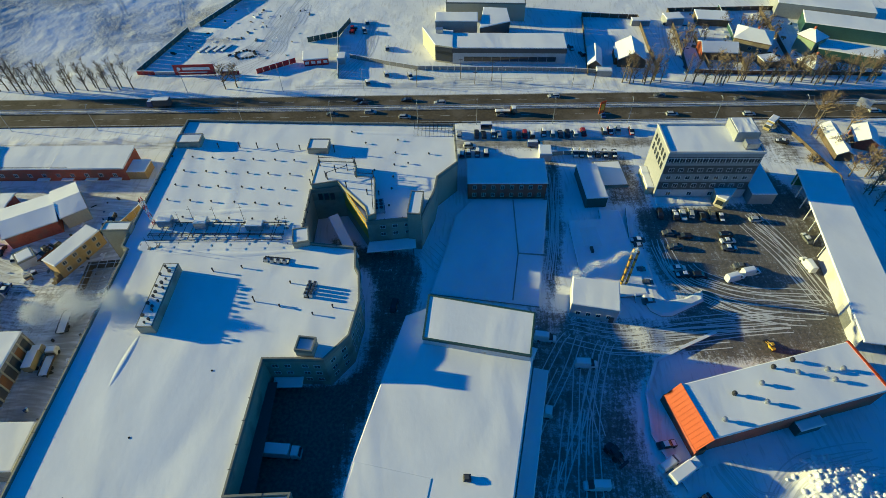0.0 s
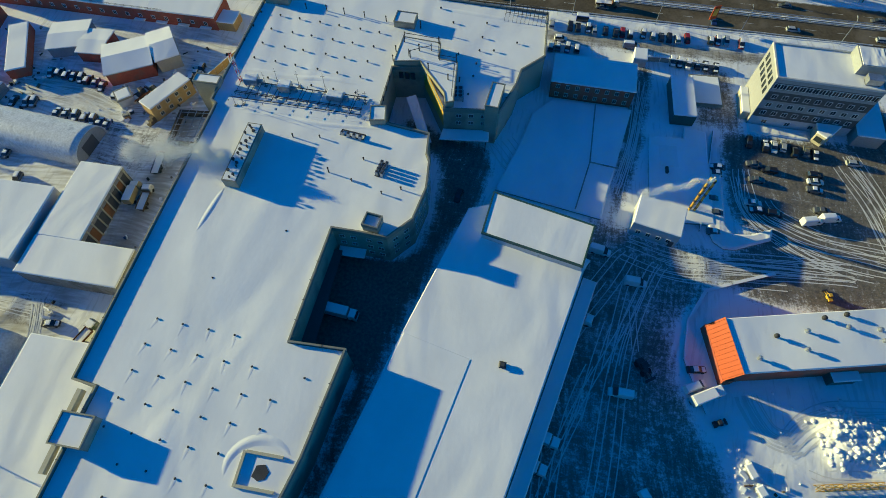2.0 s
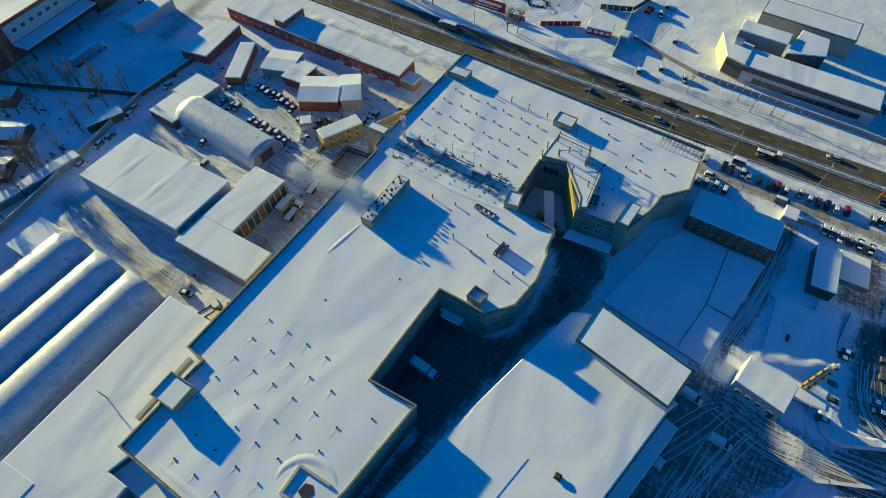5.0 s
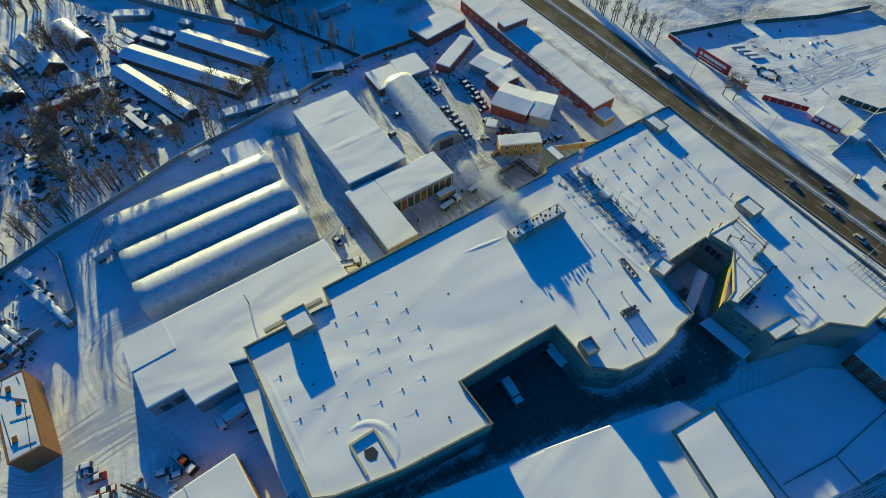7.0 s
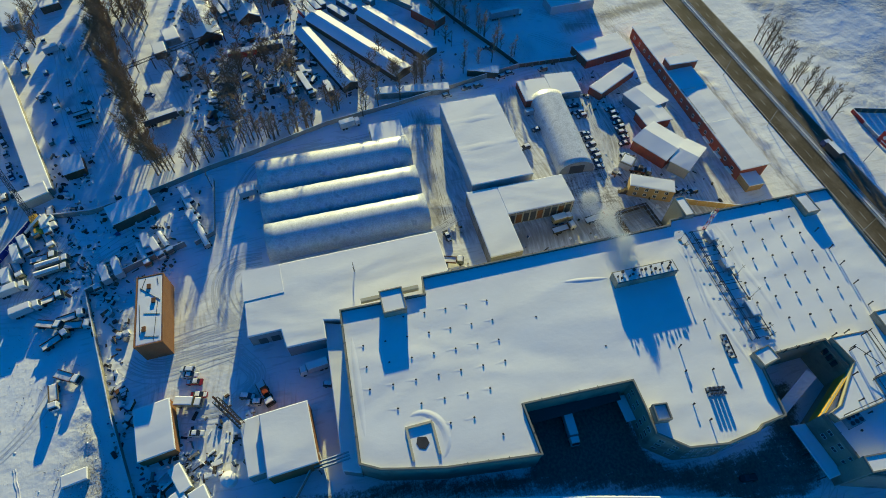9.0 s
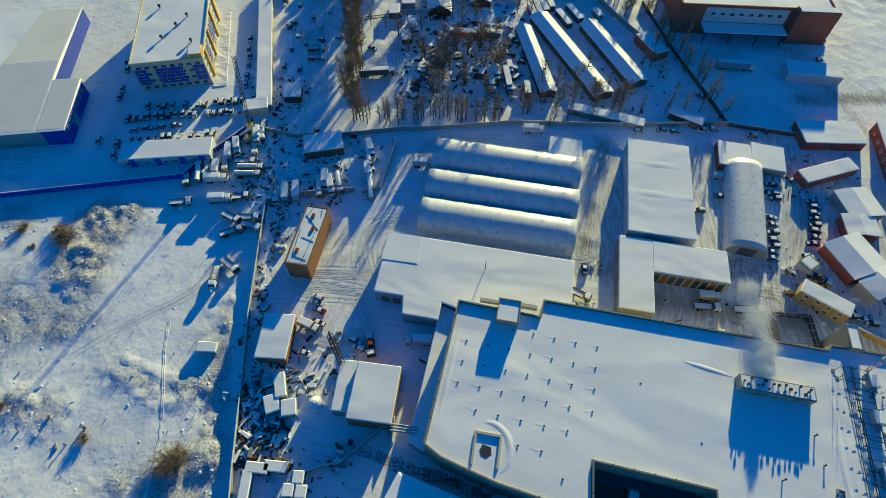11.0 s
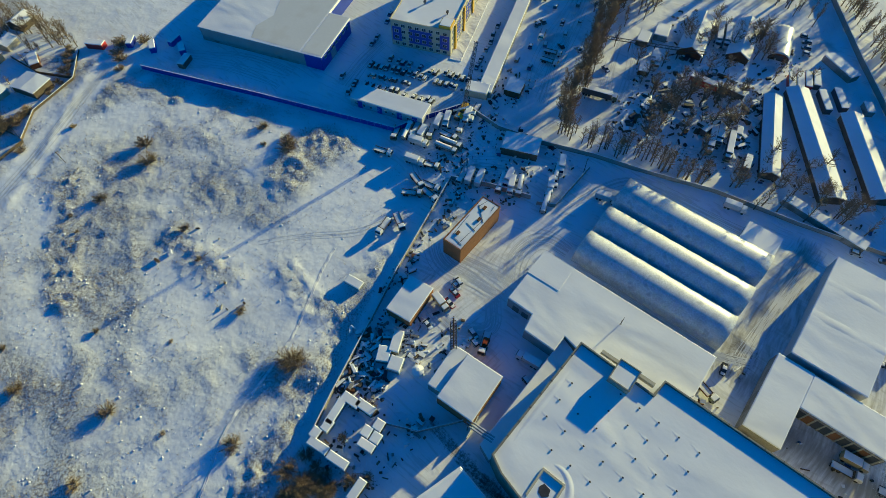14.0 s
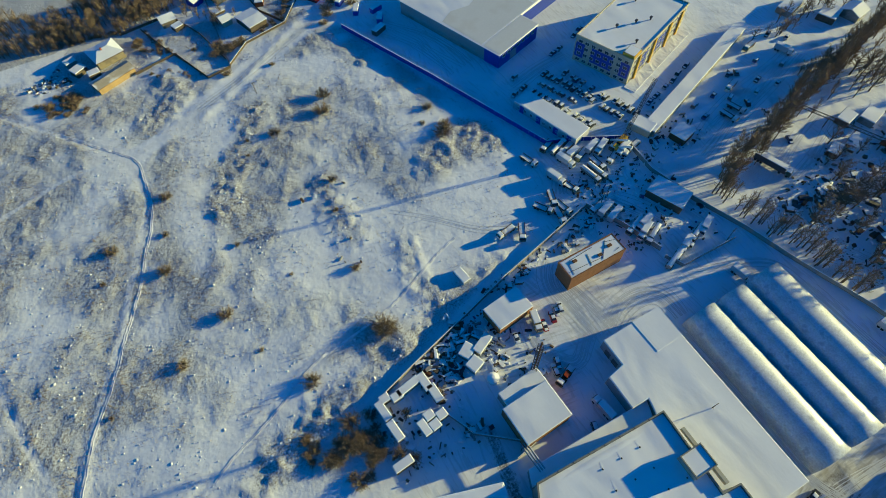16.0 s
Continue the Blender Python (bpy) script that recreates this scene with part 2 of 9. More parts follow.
def value_noise(size, seed):
    """Smooth noise, -1 to 1, with bumps of that size in metres."""
    rng = np.random.default_rng(seed)
    u, v = (GX + 3000) / size, (GY + 3000) / size
    i, j = np.floor(u).astype(int) % 509, np.floor(v).astype(int) % 509
    fu, fv = u - np.floor(u), v - np.floor(v)
    fu, fv = fu * fu * (3 - 2 * fu), fv * fv * (3 - 2 * fv)
    g = rng.uniform(-1, 1, (510, 510))
    return (g[i, j] * (1 - fu) + g[i + 1, j] * fu) * (1 - fv) + (g[i, j + 1] * (1 - fu) + g[i + 1, j + 1] * fu) * fv


def cell(xs, ys):
    """Rows and columns of the ground nearest to those places."""
    return (np.clip(np.rint((ys + 345) / 1.25).astype(int) + 4, 0, len(gy) - 1), np.clip(np.rint((xs + 330) / 1.25).astype(int) + 4, 0, len(gx) - 1))


FIELD = [(-106, -86), (-60, -71), (-20, -58), (12, -50), (60, -30), (180, -60), (180, -270), (-60, -270), (-80, -222), (-112, -120), (-106, -104)]
GARDENS = [(-56, -252), (-20, -230), (40, -234), (80, -262), (190, -275), (190, -345), (-75, -345), (-66, -300)]
NORTH_FIELD = [(-330, 200), (-127, 206), (-98, 272), (-60, 310), (-330, 310)]
field = blur(inside(FIELD).astype(float), 3)
north = blur(inside(NORTH_FIELD).astype(float), 3)
lot = blur(inside([(-124, 206), (-40, 200), (-44, 305), (-80, 305)]).astype(float), 3)
mound = blur(inside([(68, 36), (86, 44), (128, 40), (150, 10), (80, 0), (64, 20)]).astype(float), 4)
yards = blur(inside([(-330, 200), (-330, -110), (-150, -100), (-160, -30), (-185, 85), (-230, 190)]).astype(float), 4)
footpath = np.maximum.reduce([
    near_line([(34, -195), (32, -169), (46, -136), (56, -112), (66, -93), (72, -79), (80, -56)], 1.7),
    near_line([(120, -290), (78, -250), (58, -226), (43, -207), (34, -195)], 1.5),
    near_line([(34, -195), (15, -202), (1, -208)], 1.6),
    near_line([(110, -160), (92, -118), (87, -96), (82, -79), (80, -56)], 1.5),
    near_line([(60, -46), (45, -55), (26, -66), (8, -76), (-5, -79), (-24, -84), (-50, -90)], 1.4),
    near_line([(120, -172), (85, -190), (60, -198), (44, -199)], 1.4)])
lane = np.maximum(near_line([(1, -207), (-20, -218), (-48, -233), (-70, -243), (-100, -300)], 8), near_line([(34, -195), (15, -202), (1, -207)], 5))
open_clear = np.clip(near_line([(-108, -95), (-80, -105), (-60, -95), (-40, -100)], 26) * 1.6, 0, 1)
gardens = blur(inside(GARDENS).astype(float), 3)
rough = np.clip(field * (1 - 0.85 * open_clear) * (1 - np.minimum(1, lane * 2)) + 0.3 * north + 0.3 * lot, 0, 1)
n1, n2, n3, n4 = value_noise(2.9, 1), value_noise(7, 2), value_noise(24, 3), value_noise(1.9, 9)
patchy = np.clip(0.6 + 0.9 * value_noise(19, 5) + 0.4 * n2, 0.15, 1.3)
height = rough * patchy * (0.26 * np.maximum(n1, -0.3) + 0.2 * np.maximum(n2, -0.3) + 0.15 * np.maximum(n4, -0.1)) + 0.5 * rough * n3
height += mound * (0.15 + 0.12 * n2 + 0.06 * n1) + 0.10 * yards * n1 + 0.05 * n2 * (1 - rough)
pile = blur(inside([(74.5, 41), (79.5, 42), (93, 38.5), (112, 34), (128, 26), (120, 18), (96, 27), (84, 30.5), (76.5, 29.5), (75.0, 35)]).astype(float), 2)
height += pile * (1.5 + 0.5 * n2 + 0.45 * n1 + 0.5 * np.maximum(n4, -0.3))
spoil = blur(inside([(54, 31), (61, 26), (66, 20), (70, 14), (60, 8), (54, 12), (56, 20)]).astype(float), 2)
height += spoil * (0.25 + 0.3 * n1 + 0.3 * n4)
height += north * (0.12 * np.maximum(n1, -0.2) + 0.3 * value_noise(60, 71))
# made-up slope that tips the north field from the sun to darken it
height += north * np.clip((GY - 206) / 40, 0, 1) * 0.085 * np.clip(-118 - GX, 0, 215)
height *= 1 - 0.85 * np.clip(footpath * 2, 0, 1) * field
ridge = np.maximum.reduce([near_line([(-31, -142), (-29, -128), (-31, -114)], 9), near_line([(-20, -194), (-10, -181), (-6, -172), (2, -162), (6, -150)], 8), near_line([(-74, -128), (-86, -140), (-98, -130)], 11),
                           near_line([(-46, -101), (-42, -88), (-46, -74), (-38, -68)], 8), near_line([(22, -212), (6, -222), (10, -236)], 8), 0.8 * near_line([(-70, -77), (-42, -71), (-16, -62), (10, -56), (34, -46)], 9)])
height += field * np.clip(ridge * 1.6, 0, 1) * (0.35 + 0.3 * n1 + 0.3 * n4)
verge = near_line([(0, -203.5), (-22, -216.5), (-50, -238), (-70, -252)], 3.5)
height += verge * (0.3 + 0.2 * n1)
BANKS = [[(-112, -79), (-70, -69), (-52, -64)], [(-160, -25), (-166, 0), (-178, 60)], [(-150, 205), (-40, 194), (30, 192), (170, 190)],
         [(-160, 158), (-95, 161)], [(8, 163), (60, 162), (105, 163)], [(51, 82), (53, 70), (56, 50), (66, 34)], [(-119, 32), (-119, 44)], [(-135, 32), (-160, 34)]]
for bank in BANKS:
    height += np.clip(near_line(bank, 4.0), 0, 1) * (0.4 + 0.2 * n1)

# how far traffic has worn the snow down to the asphalt or packed earth
bare = np.zeros(GX.shape)
for poly, much in (
        ([(59, 121), (59, 96), (62, 88), (70, 86), (60, 78), (56, 72), (64, 66), (100, 66), (106, 75), (116, 120), (106, 142), (101, 141), (96, 122), (66, 120)], 0.95),
        ([(35, 144), (40, 144), (36, 109), (31, 88), (27, 84), (28.3, 92), (31, 119)], 0.95), ([(22, 84), (46, 79), (50.4, 63), (44.3, 58), (42.9, 52), (44.1, 46.4), (45.2, 39.7), (47.6, 34.7), (51.6, 28.7), (54.7, 23), (54.9, 19.6), (51.5, 15), (50, 12), (46, -30), (4, -30), (10, 12)], 0.80),
        ([(-33, 112), (-22, 106), (-8, 104), (-6, 98), (-6.5, 86), (-9, 78), (-14, 72), (-22, 40), (-31, 2), (-36, -30), (-38, -30), (-35, 0), (-29, 32), (-26, 62), (-20.5, 68), (-19, 88), (-22, 98), (-36, 98)], 0.98),
        ([(-44, 33), (-28, 33), (-24, 62), (-42, 62)], 1.5), ([(52, 122), (66, 122), (64, 145), (56, 148)], 0.8), ([(44, 80), (53, 79), (60, 80), (66, 86), (70, 74), (60, 70), (52, 66), (48, 62), (44, 70)], 0.62)):
    bare = np.maximum(bare, much * inside(poly))
for poly, much in (
        ([(-110, 52), (-92, 52), (-90, 98), (-108, 98)], 0.12), ([(6, 149), (108, 150), (112, 156), (6, 156)], 0.5), ([(108, 165), (130, 165), (122, 140), (110, 140)], 0.55),
        ([(-118, 30), (-104, 30), (-104, 38), (-120, 38)], 0.45), ([(-120, 76), (-104, 78), (-104, 96), (-122, 96)], 0.5)):
    bare = np.maximum(bare, much * inside(poly))
bare = blur(bare, 3)
brown = np.maximum.reduce([0.75 * near_line([(-99, 50), (-98, 75), (-99, 98)], 13), 0.6 * near_line([(-150, 100), (-130, 102), (-112, 98)], 8), 0.7 * near_line([(-112, 30), (-140, 36), (-165, 36)], 9), 0.65 * near_line([(-100, 108), (-112, 100), (-130, 105), (-165, 105)], 9),
                           0.65 * near_line([(-104, 24), (-108, 45)], 6), 0.35 * near_line([(-92, 98), (-96, 76)], 8), 0.5 * near_line([(-240, 118), (-215, 128), (-190, 140)], 7),
                           0.8 * near_line([(-206, 116), (-210, 135), (-214, 155), (-216, 172)], 8), 0.9 * near_line([(4, 154), (60, 153.5), (112, 153)], 5), 0.6 * near_line([(112, 153), (120, 165), (122, 145)], 9),
                           0.55 * near_line([(-60, 158), (-95, 157), (-170, 156)], 6), 0.5 * near_line([(100, 152), (135, 150), (180, 148)], 6)])
brown = np.maximum(brown, 0.42 * inside([(-168, 62), (-150, 30), (-104, 28), (-90, 60), (-88, 132), (-104, 138), (-160, 136), (-184, 100)]))
brown = np.maximum(brown, 0.3 * inside([(-104, -60), (-70, -66), (-46, -44), (-58, -16), (-82, -36), (-104, -36)]))
brown = blur(brown, 2)
scrub = np.clip((rough + 0.9 * north) * patchy * 0.8 + 0.2 * gardens * np.clip(0.5 + value_noise(9, 61), 0, 1) + 0.75 * np.clip(ridge, 0, 1) * field + 0.55 * yards * np.clip(0.3 + value_noise(15, 8), 0, 1)
                + 0.9 * inside([(80, -345), (80, -283), (40, -284), (8, -288), (-20, -288), (-70, -312), (-70, -345)]) + 0.7 * inside([(44, -284), (-2, -282), (10, -256), (46, -240), (58, -262)])
                + 0.7 * np.clip(near_line([(21, -182), (30, -156), (29, -121), (42, -100)], 9), 0, 1) + 0.8 * near_line([(17, -47), (3, -44), (-10, -40)], 14), 0, 1)
worn = np.clip(0.3 * lot * (0.3 + value_noise(9, 14)) + yards * 0.25 * (0.5 + value_noise(11, 12)), 0, 1)

nv, nu = GX.shape
gm = bpy.data.meshes.new("ground")
gm.vertices.add(nu * nv)
gm.vertices.foreach_set("co", np.stack([GX, GY, height], -1).ravel())
idx = np.arange(nu * nv).reshape(nv, nu)
quads = np.stack([idx[:-1, :-1], idx[:-1, 1:], idx[1:, 1:], idx[1:, :-1]], -1).reshape(-1, 4)
gm.loops.add(quads.size)
gm.loops.foreach_set("vertex_index", quads.ravel())
gm.polygons.add(len(quads))
gm.polygons.foreach_set("loop_start", np.arange(len(quads)) * 4)
gm.update(calc_edges=True)
gm.polygons.foreach_set("use_smooth", [True] * len(quads))
for name, values in (("bare", bare), ("brown", brown), ("scrub", scrub), ("worn", worn), ("trod", footpath)):
    gm.attributes.new(name, "FLOAT", "POINT").data.foreach_set("value", values.ravel().astype(np.float32))


def ground_material():
    m = bpy.data.materials.new("snowy_ground")
    m.use_nodes = True
    t = m.node_tree
    b = t.nodes["Principled BSDF"]
    b.inputs["Specular IOR Level"].default_value = 0.25
    pos = t.nodes.new("ShaderNodeNewGeometry").outputs["Position"]

    def tex(scale, detail=4, stretch=None, twist=0.0):
        n = t.nodes.new("ShaderNodeTexNoise")
        n.inputs["Scale"].default_value, n.inputs["Detail"].default_value = scale, detail
        src = pos
        if stretch:
            mp = t.nodes.new("ShaderNodeMapping")
            mp.inputs["Scale"].default_value, mp.inputs["Rotation"].default_value = stretch, (0, 0, twist)
            t.links.new(pos, mp.inputs["Vector"])
            src = mp.outputs[0]
        t.links.new(src, n.inputs["Vector"])
        return n.outputs["Fac"]

    def attr(name):
        a = t.nodes.new("ShaderNodeAttribute")
        a.attribute_name = name
        return a.outputs["Fac"]

    def calc(op, a, c):
        n = t.nodes.new("ShaderNodeMath")
        n.operation = op
        for k, v in enumerate((a, c)):
            if isinstance(v, (int, float)):
                n.inputs[k].default_value = v
            else:
                t.links.new(v, n.inputs[k])
        return n.outputs[0]

    def smooth(v, lo, hi, to=1.0):
        n = t.nodes.new("ShaderNodeMapRange")
        n.interpolation_type = "SMOOTHSTEP"
        n.inputs["From Min"].default_value, n.inputs["From Max"].default_value, n.inputs["To Max"].default_value = lo, hi, to
        t.links.new(v, n.inputs["Value"])
        return n.outputs[0]

    def mix(f, a, c):
        n = t.nodes.new("ShaderNodeMix")
        n.data_type = "RGBA"
        t.links.new(f, n.inputs["Factor"])
        for key, v in (("A", a), ("B", c)):
            if isinstance(v, tuple):
                n.inputs[key].default_value = (*v, 1)
            else:
                t.links.new(v, n.inputs[key])
        return n.outputs["Result"]

    grain, patch, stain = tex(1.3, 5), tex(0.11, 3), tex(0.03, 5)
    speck, hummock = tex(2.6, 3), tex(0.6, 4)
    warp = t.nodes.new("ShaderNodeTexNoise")
    warp.inputs["Scale"].default_value, warp.inputs["Detail"].default_value = 0.022, 2
    t.links.new(pos, warp.inputs["Vector"])
    push = t.nodes.new("ShaderNodeVectorMath")
    push.operation = "MULTIPLY_ADD"
    push.inputs[1].default_value = (16, 16, 0)
    t.links.new(warp.outputs["Color"], push.inputs[0]), t.links.new(pos, push.inputs[2])
    pos = push.outputs[0]
    streak = tex(1.0, 6, (1.1, 0.13, 1.0), 0.12)
    streak2 = tex(1.0, 6, (0.16, 1.1, 1.0), 0.5)
    snow = mix(smooth(stain, 0.35, 0.65), (0.79, 0.79, 0.80), (0.87, 0.87, 0.88))
    ruts = calc("ADD", streak, calc("MULTIPLY", calc("SUBTRACT", patch, 0.5), 0.5))
    snow = mix(smooth(calc("SUBTRACT", ruts, attr("scrub")), 0.52, 0.68, 0.5), snow, (0.6, 0.585, 0.56))
    # thin snow over scrub, greyed also to stand in for its tiny shadows
    snow = mix(smooth(calc("ADD", attr("scrub"), calc("MULTIPLY", calc("SUBTRACT", patch, 0.5), 0.8)), 0.1, 0.9, 0.6), snow, (0.50, 0.50, 0.49))
    packed = mix(smooth(calc("ADD", attr("brown"), calc("MULTIPLY", calc("SUBTRACT", streak2, 0.5), 0.9)), 0.2, 0.75, 0.85), snow, (0.31, 0.28, 0.235))
    earth = mix(smooth(calc("ADD", calc("MULTIPLY", attr("scrub"), 0.75), calc("MULTIPLY", calc("SUBTRACT", grain, 0.5), 2.4)), 0.66, 1.05, 0.5), packed, (0.21, 0.155, 0.105))
    earth = mix(smooth(calc("ADD", calc("MULTIPLY", attr("scrub"), 0.22), speck), 0.72, 0.80, 0.5), earth, (0.16, 0.12, 0.085))
    earth = mix(smooth(attr("trod"), 0.1, 0.5, 0.8), earth, (0.80, 0.80, 0.81))
    grubby = mix(smooth(calc("ADD", attr("worn"), calc("MULTIPLY", calc("SUBTRACT", patch, 0.5), 1.2)), 0.25, 0.6, 0.6), earth, (0.33, 0.30, 0.28))
    wear = calc("ADD", attr("bare"), calc("MULTIPLY", calc("SUBTRACT", streak, 0.5), 0.75))
    wear = calc("ADD", wear, calc("MULTIPLY", calc("SUBTRACT", streak2, 0.5), 0.55))
    wear = calc("ADD", wear, calc("MULTIPLY", calc("SUBTRACT", patch, 0.5), 0.55))
    wear = calc("ADD", wear, calc("MULTIPLY", calc("SUBTRACT", hummock, 0.5), 0.6))
    wear = calc("ADD", wear, calc("MULTIPLY", calc("SUBTRACT", grain, 0.5), 0.9))
    wear = calc("ADD", wear, calc("MULTIPLY", calc("SUBTRACT", speck, 0.5), 0.5))
    tar = mix(smooth(grain, 0.35, 0.7), (0.05, 0.039, 0.028), (0.15, 0.12, 0.088))
    final = mix(smooth(calc("MULTIPLY", wear, smooth(attr("bare"), 0.08, 0.3)), 0.22, 0.95, 0.92), grubby, tar)
    t.links.new(final, b.inputs["Base Color"])
    b.inputs["Roughness"].default_value = 0.8
    bp = t.nodes.new("ShaderNodeBump")
    bp.inputs["Distance"].default_value = 0.26
    t.links.new(calc("ADD", 0.25, calc("MULTIPLY", attr("scrub"), 0.8)), bp.inputs["Strength"])
    t.links.new(calc("ADD", hummock, calc("MULTIPLY", grain, 0.3)), bp.inputs["Height"])
    bp2 = t.nodes.new("ShaderNodeBump")
    bp2.inputs["Strength"].default_value, bp2.inputs["Distance"].default_value = 0.9, 0.4
    t.links.new(patch, bp2.inputs["Height"]), t.links.new(bp2.outputs[0], bp.inputs["Normal"])
    t.links.new(bp.outputs[0], b.inputs["Normal"])
    return m


gm.materials.append(ground_material())
tagged(new("ground", gm), "snow-covered ground with worn yards and scrubby field", kind="structure")

# ---- main road ----
def road_y(x):
    return 176.0 - 0.012 * x


g = Geo()
g.prism([(-900, road_y(-900) - 9.5), (900, road_y(900) - 9.5), (900, road_y(900) + 8.5), (-900, road_y(-900) + 8.5)], -0.3, 0.35)
road = structure("road", g, ASPHALT, "dark wet asphalt road with two carriageways")


def painted(y0, y1, x0, x1):
    return [(x0, road_y(x0) + y0), (x1, road_y(x1) + y0), (x1, road_y(x1) + y1), (x0, road_y(x0) + y1)]


for off in (-9.1, -1.4, 0.9, 8.1):
    part("edge_line", Geo().prism(painted(off, off + 0.18, -400, 300), 0.353, 0.357), PAINT_LINE, road)
g = Geo()
for k in range(-40, 30):
    for off in (-5.3, 4.6):
        g.prism(painted(off, off + 0.15, k * 10, k * 10 + 3.5), 0.353, 0.357)
tagged(part("lane_dashes", g, PAINT_LINE, road), kind="stuff")
# snow left between the guardrails of the median
part("median_snow", Geo().pillow(painted(-1.0, 0.6, -420, 320), 0.35, 0.62, 0.4), SNOW_ROUGH, road, "dirty snow strip in the median")

# ---- building helpers ----
def windows(parent, frame_mesh, pane_mesh, spots, name="window"):
    for m in spots:
        w = part(name, frame_mesh, None, parent, at=m)
        part("pane", pane_mesh, None, w)


def window_meshes(width, height, mat=WHITE_PAINT):
    """A frame lying in x and z, facing -y, with its pane set back."""
    g = Geo()
    b, d = 0.09, 0.10
    g.box(-width / 2, width / 2, -d, 0.02, 0, b).box(-width / 2, width / 2, -d, 0.02, height - b, height)
    g.box(-width / 2, -width / 2 + b, -d, 0.02, b, height - b).box(width / 2 - b, width / 2, -d, 0.02, b, height - b)
    g.box(-0.04, 0.04, -d * 0.8, 0.02, b, height - b)
    p = Geo().box(-width / 2 + b, width / 2 - b, -0.05, 0.02, b, height - b)
    return g.mesh("window", mat), p.mesh("pane", GLASS)


def facade(a, b, z, count, margin=1.5):
    """Spots along the wall from a to b (outside on the right hand), facing outwards."""
    a, b = Vector(a), Vector(b)
    d = b - a
    turn = math.degrees(math.atan2(d.y, d.x))
    n = d.normalized()
    out = []
    for k in range(count):
        s = margin + (d.length - 2 * margin) * ((k + 0.5) / count)
        q = a + n * s
        out.append(pose(q.x, q.y, z, 0, 0, turn))
    return out


def flat_building(name, x, y, rz, L, W, h, wall, label, category="building", parapet=0.35, snow=0.3, band=None, group=""):
    """A flat-roofed block with a wall, a coping, and snow on its roof."""
    ob = thing(name, x, y, rz, label, category, group)
    part("wall", Geo().prism(rect(L, W), -0.3, h), wall, ob)
    if parapet > 0:
        part("parapet", Geo().ring(rect(L + 0.24, W + 0.24), 0.32, h - 0.25, h + parapet), band or COPING, ob)
    part("snow", Geo().pillow(rect(L - 0.45 if parapet > 0 else L + 0.3, W - 0.45 if parapet > 0 else W + 0.3), h, h + snow, 0.25), SNOW, ob, "snow on the roof")
    return ob


def gable_building(name, x, y, rz, L, W, h, rise, wall, label, category="building", roof=ZINC, over=0.5, snow=0.25, group="", split=0.5):
    """A building along x with a pitched roof; split: where the ridge lies across the width."""
    ob = thing(name, x, y, rz, label, category, group)
    w = W / 2
    r = -w + W * split
    g = Geo().extrude([(-w, -0.3), (w, -0.3), (w, h), (r, h + rise), (-w, h)], -L / 2, L / 2)
    part("wall", g, wall, ob)
    sl, sr = rise / (r + w), rise / (w - r)
    for nm, mat, t0, t1, o in (("roof", roof, 0.02, 0.16, over), ("snow", SNOW, 0.165, 0.165 + snow, over - 0.08)):
        for a, b in (((-w - o, h - sl * o), (r, h + rise)), ((r, h + rise), (w + o, h - sr * o))):
            g = Geo().extrude([(a[0], a[1] + t0), (b[0], b[1] + t0), (b[0], b[1] + t1), (a[0], a[1] + t1)], -L / 2 - o, L / 2 + o)
            part(nm, g, mat, ob)
    return ob


def vault_building(name, x, y, rz, L, W, H, skin, label, group="", snow_from=0.0, wall=PANEL_GREY, door=True):
    """An arched hangar along x."""
    ob = thing(name, x, y, rz, label, "hangar", group)
    n = 24
    arc = [(-W / 2 * math.cos(math.pi * k / n), H * math.sin(math.pi * k / n) ** 0.66) for k in range(n + 1)]
    inner = [(yy * 0.975, max(zz - 0.15, 0)) for yy, zz in arc]
    g = Geo()
    v, f, steps = [], [], 16
    for s in range(steps + 1):
        xx = -L / 2 + L * s / steps
        sag = 0.985 + 0.015 * abs(math.cos(s * math.pi / 2))
        v += [(xx, yy * sag, zz * sag) for yy, zz in arc] + [(xx, yy, zz) for yy, zz in inner]
    m = 2 * (n + 1)
    for s in range(steps):
        for k in range(n):
            f += [(s * m + k, s * m + k + 1, s * m + m + k + 1, s * m + m + k)]
            f += [(s * m + n + 1 + k + 1, s * m + n + 1 + k, s * m + m + n + 1 + k, s * m + m + n + 1 + k + 1)]
    for s in (0, steps):
        for k in range(n):
            f += [(s * m + k, s * m + k + 1, s * m + n + 1 + k + 1, s * m + n + 1 + k)]
    part("shell", g.add(v, f), skin, ob, smooth=True)
    for e, sx in ((-L / 2 + 0.6, -1), (L / 2 - 0.6, 1)):
        w = part("end_wall", Geo().extrude([(yy * 0.97, zz - 0.2 if zz > 0.2 else -0.2) for yy, zz in arc], e - 0.1, e + 0.1), wall, ob)
        if door:
            part("gate", Geo().box(e + sx * 0.1 - 0.06, e + sx * 0.1 + 0.06, -W * 0.2, W * 0.2, 0, H * 0.62), PANEL_DARK, w)
    return ob


